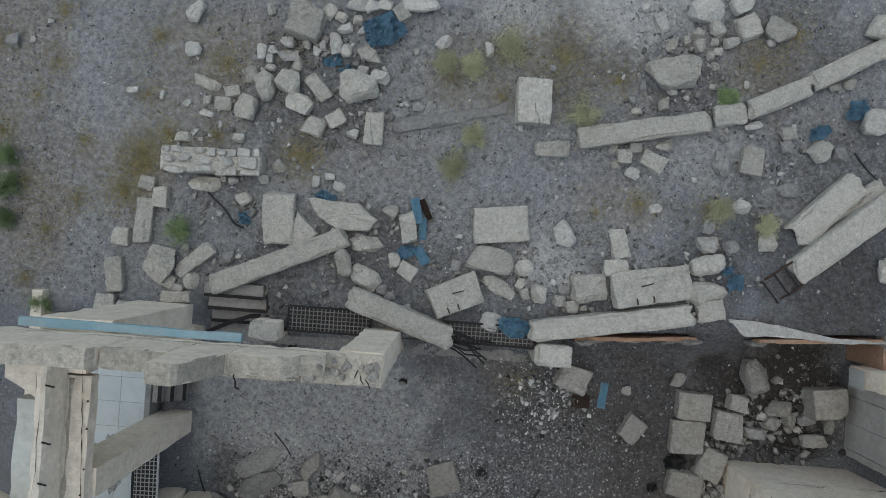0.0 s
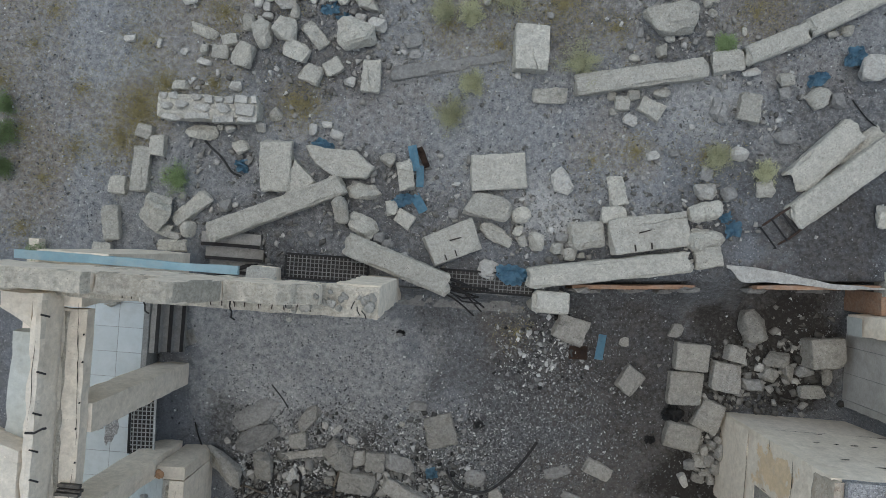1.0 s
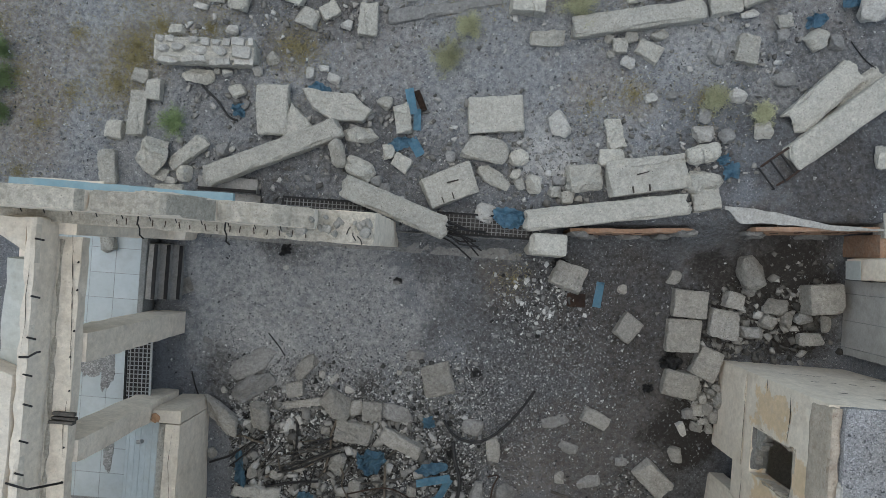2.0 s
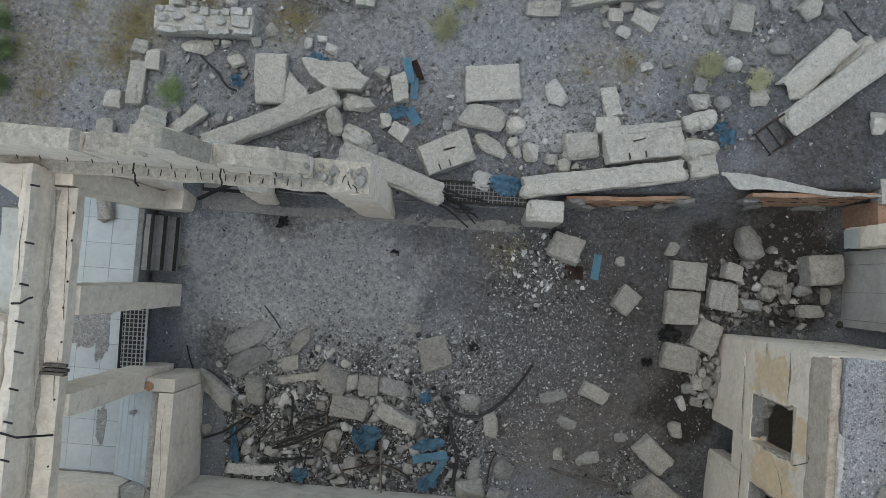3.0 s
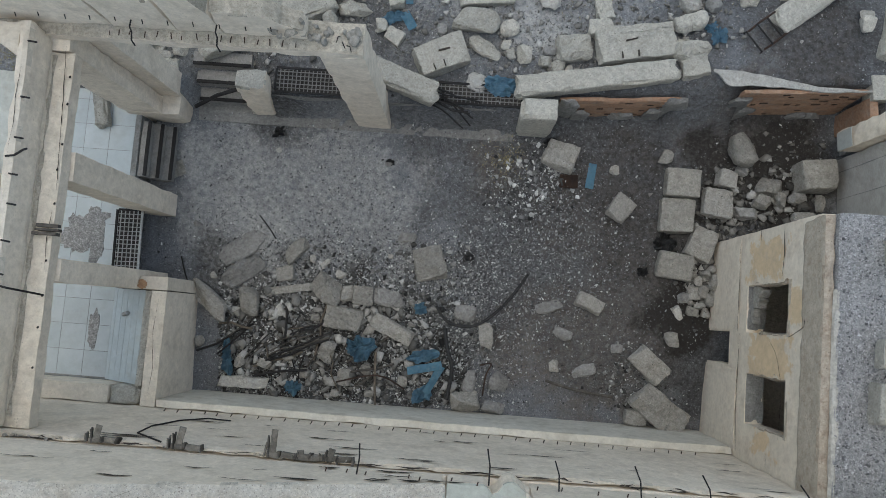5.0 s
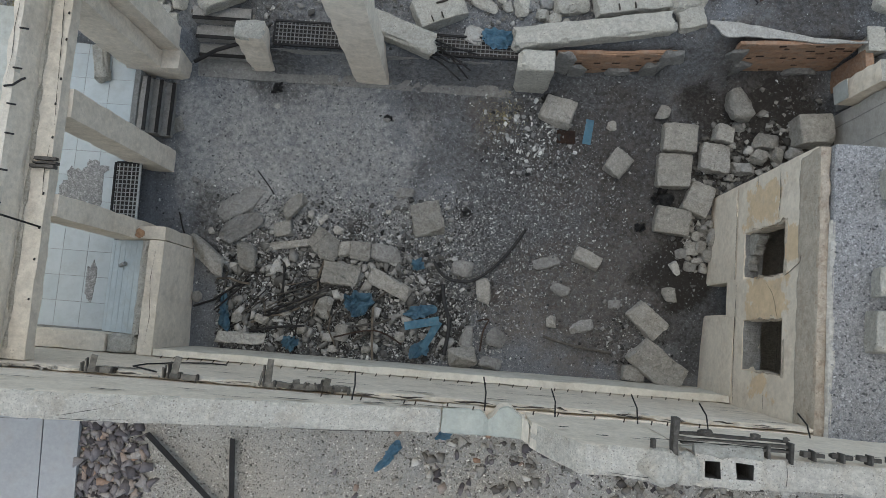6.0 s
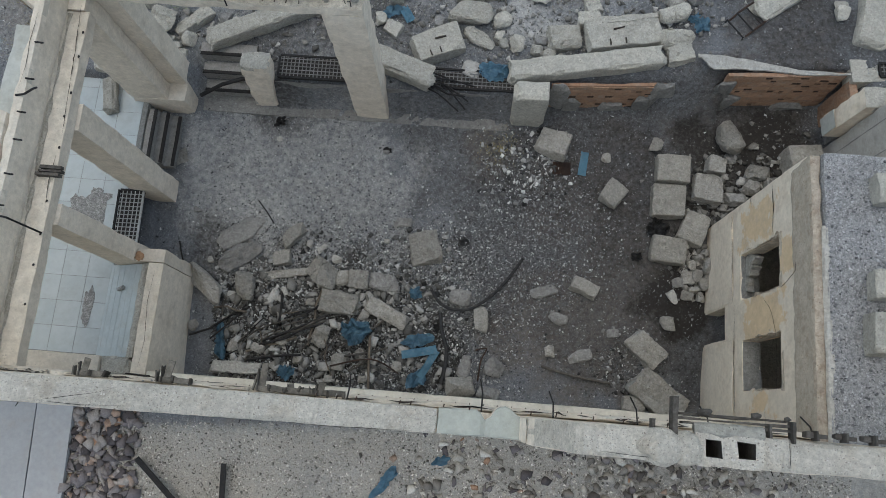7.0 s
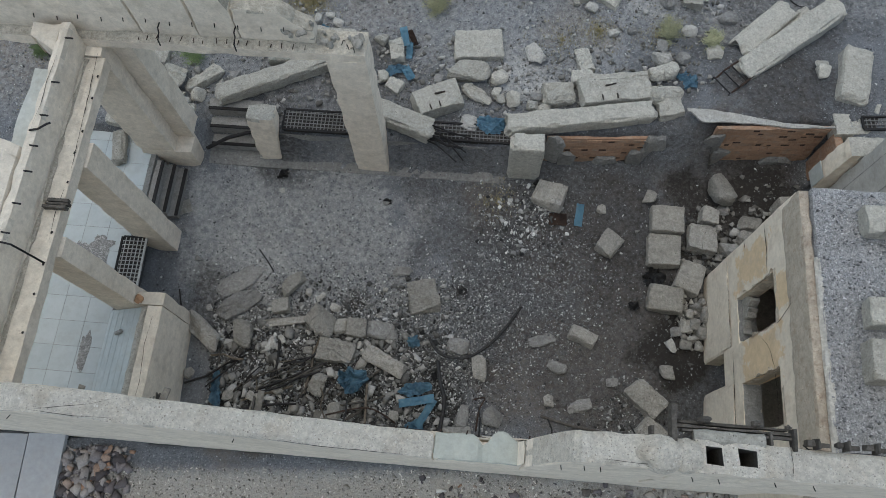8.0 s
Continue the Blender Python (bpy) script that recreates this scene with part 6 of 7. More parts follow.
# Near-black sheets put the shade beneath the grilles into colour.
void_m = surface("void_dark", (0.05, 0.046, 0.043), (0.035, 0.032, 0.03), (0.06, 0.055, 0.05), grain=40, large=4)
for n, (x, y, L, W, nx, ny) in enumerate(((-1.78, -0.99, 1.14, 0.34, 20, 6), (0.42, -1.18, 1.3, 0.28, 22, 5))):
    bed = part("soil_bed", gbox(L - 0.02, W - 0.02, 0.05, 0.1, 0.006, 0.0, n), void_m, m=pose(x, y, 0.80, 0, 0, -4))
    tagged(bed, "dark sheet for the shaded void under the iron grille", "soil")
    grille(pose(x, y, 0.875, 0, 0, -4), L, W, nx, ny, "galvanised iron grille lying on the bank edge", 150 + n)
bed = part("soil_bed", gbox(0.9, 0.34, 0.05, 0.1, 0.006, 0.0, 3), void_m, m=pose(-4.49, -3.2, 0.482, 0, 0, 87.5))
tagged(bed, "dark sheet for the shade under the terrace grille", "soil")
grille(pose(-4.49, -3.2, 0.545, 0, 0, 87.5), 0.92, 0.36, 15, 6, "pale iron grille lying on the terrace edge", 155, PALE_STEEL)

# terrace tiles
T = 0.36
tile_bm = gbox(T - 0.004, T - 0.004, 0.014, 1.0, 0.0, 0.0015, 1)
tile_me = bpy.data.meshes.new("tile")
tile_bm.to_mesh(tile_me)
tile_bm.free()
tile_me.materials.append(TILE)
rnd = random.Random(3)
mt_inv = terrace.matrix_basis.inverted()
for i in range(4):
    for j in range(12):
        u, v = -4.54 - i * T, -1.30 - j * T
        if math.hypot(u + 4.90, v + 3.43) < 0.2:
            continue
        ob = new("tile", tile_me)
        ob.matrix_basis = PLAN @ Matrix.Translation((u, v, 0.469 + rnd.uniform(0, 0.002))) @ Matrix.Rotation(rnd.uniform(-0.004, 0.004), 4, "Z")
        ob.parent, ob.matrix_parent_inverse = terrace, mt_inv
panel_m = PLAN @ pose(-4.35, -4.815, 0.50, 0, -31, 0)
panel = base_of("ribbed_sheet", panel_m, "faded pale blue ribbed sheet leaning on the low wall", "sheet")
face = part("face", gbox(0.78, 1.275, 0.02, 0.1, 0.003, 0.002, 160), PALE_SHEET, panel, m=panel_m @ Matrix.Translation((0.39, 0, 0)))
for k in range(6):
    part("rib", gbox(0.022, 1.24, 0.003, 0.3, 0.002, 0.002, 161 + k), PALE_SHEET, face, m=panel_m @ Matrix.Translation((0.07 + k * 0.125, 0, 0.022)))
stub_pipe = part("pipe_stub", rod([panel_m @ Vector((0.3, 0.28, 0.05)), panel_m @ Vector((0.4, 0.31, 0.05))], 0.03, 10), PALE_STEEL)
tagged(stub_pipe, "short white pipe stub lying on the ribbed sheet", "pipe")
fallen_beam("fallen_lintel", -4.94, -1.27, 0.50, 0.62, 0.2, 0.16, 96, "broken concrete lintel lying on the terrace tiles", 170, mt=STONE)

# brick retaining wall
rnd = random.Random(11)
bricks = []
for k in range(3):
    bm = gbox(0.226, 0.05, 0.076, 0.06, 0.003, 0.004, 180 + k)
    me = bpy.data.meshes.new("brick")
    bm.to_mesh(me)
    bm.free()
    me.materials.append(BRICK)
    bricks.append(me)
for row in range(14):
    z = 0.05 + row * 0.078
    x = 1.74 + (0.11 if row % 2 else 0.0)
    while x < 5.55:
        gone = 3.2 < x < 4.1 or (x < 3.3 and z > 0.82) or rnd.random() < 0.03 or (z > 0.75 and 4.05 < x < 4.3)
        if not gone:
            ob = new("brick", rnd.choice(bricks))
            ob.matrix_basis = pose(x, -1.2405 - BATTER * (1 - z / 1.1) - rnd.uniform(0.0, 0.004), z, -math.degrees(math.atan(BATTER / 1.1)), 0, rnd.uniform(-1.5, 1.5))
            back = backing_a if x < 3.4 else backing_b
            if rnd.random() < 0.26:
                # Small dark plate gives the shade of an open void between bricks.
                gap = part("gap", gbox(rnd.uniform(0.06, 0.13), 0.01, rnd.uniform(0.022, 0.04), 0.05, 0.003, 0.004, row), GAP, back, m=pose(x + rnd.uniform(-0.05, 0.05), -1.272 - BATTER * (1 - z / 1.1), z + 0.02, -math.degrees(math.atan(BATTER / 1.1)), 0, 0))
            ob.parent, ob.matrix_parent_inverse = back, back.matrix_basis.inverted()
        x += 0.228
cap_bm = gbox(2.06, 1.0, 0.03, 0.05, 0.004, 0.0, 190)
for v in cap_bm.verts:
    x = v.co.x + 1.03
    back = -0.93 - 0.27 * smooth(0.0, 1.7, x) - 0.03 * smooth(1.5, 2.0, x)
    front = -0.97 - 0.19 * smooth(0.02, 0.2, x) - 0.1 * smooth(0.5, 1.6, x)
    v.co.y = front + (back - front) * (v.co.y + 0.5) + 0.022 * noise.noise(Vector((x * 5, v.co.y, 1.0)))
    v.co.z += 0.008 * noise.noise(Vector((x * 9, v.co.y * 9, 4.0)))
part("plaster_cap", cap_bm, PALE_STONE, wall_brick, "ragged white plaster cap", m=Matrix.Translation((4.63, 0, 1.152)))
for n, (x, w, h) in enumerate(((1.72, 0.34, 0.9), (1.95, 0.3, 0.45), (2.6, 0.5, 0.3), (3.2, 0.4, 0.92), (2.98, 0.3, 0.5), (4.06, 0.3, 1.0), (4.25, 0.36, 0.55), (5.2, 0.6, 0.3))):
    part("dirt_smear", rock_mesh(w, 0.1, h, 0, 970 + n), DUSTY, wall_brick, "grey dirt clinging to the bricks", m=Matrix.Translation((x, -1.285 - 0.03 * (h < 0.6), 0.1)))
span("return_backing", MORTAR, 5.66, 5.78, -1.62, -1.30, -0.3, 1.1, wall_brick, plan=False, seed=56)
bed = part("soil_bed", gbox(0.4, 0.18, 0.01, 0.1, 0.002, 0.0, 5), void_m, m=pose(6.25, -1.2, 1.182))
tagged(bed, "dark sheet for the shaded gap under the landing grille", "soil")
grille(pose(6.25, -1.2, 1.20), 0.42, 0.2, 7, 3, "small iron grille set in the pale landing", 158)

# ---- east roof edge and far wall joints ----
span("roof_kerb", KERB, 4.28, 4.36, -6.0, -3.62, 3.16, 3.25, roof_east, "rounded pale roof kerb", seed=201, wear=0.02, amp=0.008, step=0.04)
for n, (u, v, w, d) in enumerate(((4.9, -4.24, 0.5, 0.3), (4.88, -4.73, 0.54, 0.43), (4.98, -3.25, 0.5, 0.32))):
    ob = part("concrete_block", rock_mesh(w, d, 0.24, 2, 900 + n), CONCRETE, m=PLAN @ Matrix.Translation((u, v, 3.252)))
    tagged(ob, "pale concrete block lying on the gravel roof", "block", "roof blocks")
for y in (-2.14, -2.53, -2.92):
    part("joint", gbox(0.008, 0.009, 3.2, 0.2, 0.003, 0.001, y), GROUT, wall_ne, m=pose(5.699, y, -0.25))

# ---- paving and iron bars south of the wall ----
paving = base_of("pavement_south", pose(-6.2, -7.2, 0.9), "smooth pale grey concrete paving slabs", "pavement", kind="structure")
for i in range(3):
    part("paving_slab", gbox(1.0 if i else 0.48, 3.6, 0.08, 0.25, 0.003, 0.004, 210 + i), PAVING, paving, m=pose(-4.99 if i == 0 else -5.74 - (i - 1) * 1.008, -7.4, 0.92, 0, 0, -1))
for pts in (((-3.83, -6.47, 0.97), (-2.75, -7.5, 1.0)), ((-2.72, -6.5, 0.97), (-2.70, -7.6, 0.97))):
    a, b = Vector(pts[0]), Vector(pts[1])
    bar = base_of("iron_bar", Matrix.Translation(a), "dark rusty iron angle bar lying on gravel", "bar", "iron bars")
    d = (b - a)
    mm = Matrix.Translation((a + b) / 2) @ d.to_track_quat("X", "Z").to_matrix().to_4x4()
    part("web", gbox(d.length, 0.012, 0.06, 0.2, 0.002, 0.001, 220), DARK_IRON, bar, m=mm)
    part("flange", gbox(d.length, 0.07, 0.012, 0.2, 0.002, 0.001, 221), DARK_IRON, bar, m=mm @ Matrix.Translation((0, 0.03, 0.062)))


# ---- blue scraps, iron, pipes, sticks ----
def scrap(x, y, w, d, turn, label, lift=0.03, crumple=0.065, mt=None, z=None, name="blue_scrap", tilt=0.0, group="blue scraps"):
    """A crumpled sheet: a fine grid thrown into folds, with a ragged rim."""
    COUNT[0] += 1
    s = Vector((COUNT[0] * 3.1, 0, 0))
    bm = bmesh.new()
    n = 13
    g = [[None] * (n + 1) for _ in range(n + 1)]
    for i in range(n + 1):
        for j in range(n + 1):
            p = Vector(((i / n - 0.5) * w, (j / n - 0.5) * d, 0))
            q = noise.noise_vector(p * 7 + s)
            rim = 1.0
            if crumple >= 0.03:
                a, b = abs(i / n - 0.5), abs(j / n - 0.5)
                rim = max(a, b, 0.001) / max(math.hypot(a, b), 0.001) * (1.12 + (0.3 if w > 0.27 else 0.6) * noise.noise(p.normalized() * 2.4 + s) + 0.12 * noise.noise(p.normalized() * 9.0 + s))
            g[i][j] = bm.verts.new((p.x * rim + q.x * crumple * 0.6, p.y * rim + q.y * crumple * 0.6, lift + crumple * (abs(q.z) * 1.6 + 0.4 * noise.noise(p * 22 + s))))
    for i in range(n):
        for j in range(n):
            bm.faces.new((g[i][j], g[i + 1][j], g[i + 1][j + 1], g[i][j + 1]))
    bmesh.ops.solidify(bm, geom=bm.faces[:], thickness=0.006)
    ob = part(name, bm, mt or BLUE_SHEET, m=pose(x, y, (ground_z(x, y) if z is None else z), tilt, 0, turn))
    return tagged(ob, label, "scrap", group)


SHEET, BOARD = "crumpled blue plastic sheet lying on rubble", "blue painted board lying on the debris"
scrap(-1.01, 3.02, 0.5, 0.4, 15, SHEET, 0.12, 0.1)
scrap(-1.75, 2.62, 0.26, 0.14, 10, SHEET)
scrap(-1.54, 2.50, 0.2, 0.12, -10, SHEET)
scrap(5.35, 1.85, 0.26, 0.26, 15, SHEET, 0.06, 0.08)
scrap(4.86, 1.56, 0.3, 0.16, 20, SHEET, 0.05, 0.06)
scrap(-0.57, 0.53, 0.12, 0.36, 10, BOARD, 0.1, 0.012, BLUE_BOARD, name="blue_board", group="blue boards")
scrap(-0.49, 0.28, 0.1, 0.3, -3, BOARD, 0.1, 0.012, BLUE_BOARD, name="blue_board", group="blue boards")
scrap(-0.51, -0.09, 0.14, 0.28, 28, BOARD, 0.06, 0.015, BLUE_BOARD, name="blue_board", group="blue boards")
scrap(-1.84, 0.74, 0.28, 0.12, -15, SHEET)
scrap(-0.75, -0.05, 0.3, 0.16, 20, SHEET, 0.06, 0.05)
scrap(0.78, -1.08, 0.42, 0.26, -10, SHEET, 0.1, 0.07)
scrap(3.70, -0.45, 0.22, 0.2, 30, SHEET, 0.05, 0.05)
scrap(3.62, -0.3, 0.18, 0.12, 10, SHEET)
scrap(-2.99, 0.44, 0.16, 0.18, 0, SHEET)
scrap(-1.25, -4.70, 0.4, 0.32, 10, SHEET, 0.14, 0.12)
scrap(-0.33, -4.82, 0.44, 0.16, 12, SHEET, 0.12, 0.05)
scrap(-0.30, -4.99, 0.52, 0.12, 9, BOARD, 0.16, 0.01, BLUE_BOARD, name="blue_board", group="blue boards")
scrap(-0.17, -5.16, 0.11, 0.46, -32, BOARD, 0.14, 0.01, BLUE_BOARD, name="blue_board", group="blue boards")
scrap(-0.36, -4.12, 0.18, 0.15, 0, SHEET)
scrap(-2.27, -5.30, 0.22, 0.2, 0, SHEET, 0.12, 0.08)
scrap(-3.25, -4.82, 0.14, 0.5, 5, SHEET, 0.1, 0.08)
scrap(-0.35, -5.38, 0.3, 0.2, 30, SHEET, 0.1, 0.08)
scrap(2.14, -2.17, 0.12, 0.38, -10, BOARD, 0.02, 0.008, BLUE_BOARD, name="blue_board", group="blue boards")
scrap(-0.63, -6.68, 0.12, 0.42, -40, SHEET, 0.04, 0.04)
scrap(0.05, -6.45, 0.2, 0.1, 10, SHEET, 0.03, 0.03)
scrap(-0.45, 0.55, 0.09, 0.3, 22, "rusty brown metal strip beside a blue board", 0.05, 0.012, RUST, name="metal_strip", group="metal scraps")
scrap(1.81, -2.25, 0.27, 0.2, -3, "flat rust brown metal plate lying on gravel", 0.02, 0.006, RUST, name="metal_plate", group="metal scraps")
scrap(3.2, -3.16, 0.26, 0.24, 20, "black rubber scrap among the blocks", 0.05, 0.08, PIPE, name="rubber_scrap", group="rubber scraps")
scrap(2.9, -3.57, 0.13, 0.12, 40, "black rubber scrap lying on gravel", 0.03, 0.05, PIPE, name="rubber_scrap", group="rubber scraps")
scrap(0.36, -3.36, 0.12, 0.12, 0, "dark burnt scrap lying on gravel", 0.01, 0.04, PIPE, name="burnt_scrap", group="burnt scraps")
scrap(-0.05, -4.62, 0.14, 0.1, 20, "dark burnt scrap lying on gravel", 0.01, 0.05, PIPE, name="burnt_scrap", group="burnt scraps")
scrap(-4.0, -2.05, 0.2, 0.22, 20, "whitish plaster flake lying on gravel", 0.01, 0.02, PALE_STONE, name="plaster_flake", group="plaster flakes")
scrap(-2.48, -1.52, 0.15, 0.12, 30, "black torn rag lying on gravel", 0.02, 0.07, PIPE, name="torn_rag", group="torn rags")
scrap(-0.83, -1.98, 0.1, 0.08, 10, "black torn rag lying on gravel", 0.02, 0.06, PIPE, name="torn_rag", group="torn rags")
scrap(1.55, -1.72, 0.2, 0.16, 20, "dark grey plastic sheet beside the stub", 0.03, 0.06, PIPE, name="plastic_sheet", group="plastic scraps")


def bare_patch(u, v, w, d, seed, z=0.487, mt=None, label="ragged patch of bare gravelly mortar between tiles", cat="mortar patch", group="bare patches", name="bare_patch"):
    """A ragged sheet of bare mortar where tiles have come off."""
    bm = bmesh.new()
    rim = []
    for k in range(40):
        a = 2 * math.pi * k / 40
        r = 1 + 0.5 * noise.noise(Vector((math.cos(a) * 1.5, math.sin(a) * 1.5, seed))) + 0.3 * noise.noise(Vector((math.cos(a) * 5, math.sin(a) * 5, seed)))
        rim.append((w / 2 * r * math.cos(a), d / 2 * r * math.sin(a)))
    low, top = [[bm.verts.new((x * s, y * s, z)) for x, y in rim] for s, z in ((1.0, -0.01), (0.985, 0.003))]
    c = bm.verts.new((0, 0, 0.005))
    for k in range(40):
        q = (k + 1) % 40
        bm.faces.new((low[k], low[q], top[q], top[k]))
        bm.faces.new((top[k], top[q], c))
    ob = part(name, bm, mt or BARE, m=PLAN @ Matrix.Translation((u, v, z)))
    tagged(ob, label, cat, group)


BARE = pebbled(surface("bare_mortar", (0.36, 0.355, 0.345), (0.29, 0.285, 0.28), (0.22, 0.215, 0.20), grain=30, large=4, bump=0.8, speckle=0.3), (60.0,), 0.8, 1.4)
bare_patch(-4.98, -3.45, 0.5, 0.55, 1.0)
bare_patch(-4.76, -3.2, 0.34, 0.26, 2.0)
bare_patch(-4.72, -3.52, 0.26, 0.62, 6.0)
bare_patch(-4.62, -4.75, 0.16, 0.5, 3.0)
RUST_STAIN = surface("rust_stain", (0.33, 0.2, 0.12), (0.25, 0.15, 0.09), (0.4, 0.27, 0.17), grain=30, large=8, bump=0.4)
bare_patch(-3.77, -4.1, 0.13, 0.12, 5.0, 1.006, RUST_STAIN, "round orange rust stain on the low wall", "stain", "", "rust_stain")


def line(name, pts, r, mt, label, cat, lift=0.02):
    z = lambda x, y: ground_z(x, y) + lift
    P = [Vector((x, y, z(x, y) + (q[0] if q else 0.0))) for x, y, *q in pts]
    fine = []
    for n in range(len(P) - 1):
        a, b, c, d = P[max(n - 1, 0)], P[n], P[n + 1], P[min(n + 2, len(P) - 1)]
        for k in range(5):
            t = k / 5
            fine.append(0.5 * ((2 * b) + (c - a) * t + (2 * a - 5 * b + 4 * c - d) * t * t + (3 * b - a - 3 * c + d) * t ** 3))
    fine.append(P[-1])
    return tagged(part(name, rod(fine, r, 7), mt), label, cat)


line("rubber_pipe", ((-0.13, -4.08, 0.08), (0.0, -4.28, 0.1), (0.2, -4.37, 0.14), (0.45, -4.36, 0.14), (0.75, -4.17, 0.1), (1.0, -3.91, 0.06), (1.22, -3.61, 0.04)), 0.022, PIPE, "black rubber pipe curving over the rubble", "pipe")
line("rubber_pipe", ((-3.53, 0.8), (-3.45, 0.72), (-3.29, 0.56), (-3.15, 0.36), (-3.02, 0.30)), 0.016, PIPE, "thin black hose lying on gravel", "hose")
line("rubber_pipe", ((0.0, -4.41, 0.08), (0.03, -4.7, 0.1), (0.1, -5.0, 0.12), (0.02, -5.45, 0.1)), 0.03, PIPE, "black cable hanging over the rubble", "cable")
line("wire", ((5.36, 1.3), (5.42, 1.2), (5.55, 1.03), (5.62, 0.9, 0.1)), 0.009, PIPE, "thin black wire lying on gravel", "wire")
line("wire", ((0.52, -4.95, 0.05), (0.68, -4.93, 0.05), (0.6, -5.1, 0.08), (0.55, -5.4, 0.06)), 0.012, RUST, "rusty bent rod in the rubble", "rod")
line("wire", ((-1.6, -5.2, 0.15), (-1.0, -5.1, 0.16), (-0.6, -5.3, 0.12)), 0.012, RUST, "rusty bent rod in the rubble", "rod")
line("wire", ((-3.95, -3.35), (-3.9, -3.6), (-3.84, -3.8)), 0.011, DARK_IRON, "dark bent rod lying on gravel", "rod")
line("wire", ((-2.75, -2.75, 0.05), (-2.6, -2.95, 0.05), (-2.5, -3.1, 0.08)), 0.01, DARK_IRON, "dark bent rod lying on gravel", "rod")
line("wire", ((1.48, -5.17, 0.02), (1.9, -5.3, 0.03), (2.47, -5.41, 0.03)), 0.022, DARK_WOOD, "long dusty wooden pole half sunk in earth", "pole")
rnd = random.Random(21)
for k in range(34):
    x, y = rnd.uniform(-3.3, -0.9), rnd.uniform(-5.25, -4.2)
    a, L = rnd.uniform(-0.2, 0.9) if rnd.random() < 0.6 else rnd.uniform(1.2, 1.9), rnd.uniform(0.3, 0.95)
    if k < 7:
        x, y, a, L = rnd.uniform(-2.45, -2.1), rnd.uniform(-4.75, -4.55), rnd.uniform(0.3, 0.42), rnd.uniform(0.8, 1.1)
    dx, dy = math.cos(a) * L / 2, math.sin(a) * L / 2
    lift = rnd.uniform(0.05, 0.15)
    z = ground_z(x, y) + lift
    ob = part("wood_stick", rod([(x - dx, y - dy, z - rnd.uniform(0, 0.05)), (x - dx * 0.3 + rnd.gauss(0, 0.025), y - dy * 0.3 + rnd.gauss(0, 0.025), z), (x + dx * 0.4 + rnd.gauss(0, 0.03), y + dy * 0.4 + rnd.gauss(0, 0.03), z + 0.02), (x + dx, y + dy, z + rnd.uniform(-0.02, 0.08))], rnd.uniform(0.007, 0.02), 5), rnd.choice((DARK_WOOD, DARK_WOOD, WOOD, DARK_IRON)))
    tagged(ob, "splintered grey stick lying in the rubble", "stick", "splintered sticks")


# ---- gravel and debris ----
def lump_shapes(count, seed, corners, low):
    """Small hulls as arrays of corners and triangles."""
    shapes, rnd = [], random.Random(seed)
    for _ in range(count):
        bm = bmesh.new()
        for k in range(corners):
            a, z = rnd.uniform(0, 2 * math.pi), rnd.uniform(-1, 1)
            r = math.sqrt(1 - z * z)
            e = 0.7 if corners < 10 else 0.45
            bm.verts.new([math.copysign(abs(c) ** e, c) * rnd.uniform(low, 1.15) * 0.5 for c in (r * math.cos(a), r * math.sin(a), z)])
        res = bmesh.ops.convex_hull(bm, input=bm.verts[:])
        bmesh.ops.delete(bm, geom=[g for g in set(res["geom_interior"] + res["geom_unused"]) if isinstance(g, bmesh.types.BMVert) and g.is_valid], context="VERTS")
        bm.verts.index_update()
        bmesh.ops.triangulate(bm, faces=bm.faces[:])
        shapes.append((np.array([v.co[:] for v in bm.verts]), np.array([[v.index for v in f.verts] for f in bm.faces])))
        bm.free()
    return shapes


LUMPS, BLOCKY = lump_shapes(9, 4, 8, 0.6), lump_shapes(14, 6, 11, 0.68)


def scatter(name, label, material, points, seed, flat=0.7, sink=0.25):
    """Joins many small stones (x, y, z, size) into one mesh."""
    rng = np.random.default_rng(seed)
    V, Fc, base = [], [], 0
    for x, y, z, s in points:
        shapes = BLOCKY if s > 0.07 else LUMPS
        co, tri = shapes[rng.integers(len(shapes))]
        a, b = rng.uniform(0, 6.283), rng.uniform(0.38, 1.0)
        ca, sa = math.cos(a), math.sin(a)
        q = co * np.array([s, s * b, s * flat])
        V.append(np.stack([q[:, 0] * ca - q[:, 1] * sa + x, q[:, 0] * sa + q[:, 1] * ca + y, q[:, 2] + z + s * flat * (0.5 - sink)], 1))
        Fc.append(tri + base)
        base += len(co)
    V, Fc = np.concatenate(V), np.concatenate(Fc)
    me = bpy.data.meshes.new(name)
    me.vertices.add(len(V))
    me.vertices.foreach_set("co", V.ravel())
    me.loops.add(Fc.size)
    me.loops.foreach_set("vertex_index", Fc.ravel().astype(np.int32))
    me.polygons.add(len(Fc))
    me.polygons.foreach_set("loop_start", np.arange(0, Fc.size, 3, dtype=np.int32))
    me.polygons.foreach_set("loop_total", np.full(len(Fc), 3, dtype=np.int32))
    me.update(calc_edges=True)
    me.materials.append(material)
    return tagged(new(name, me), label, "gravel", kind="stuff")


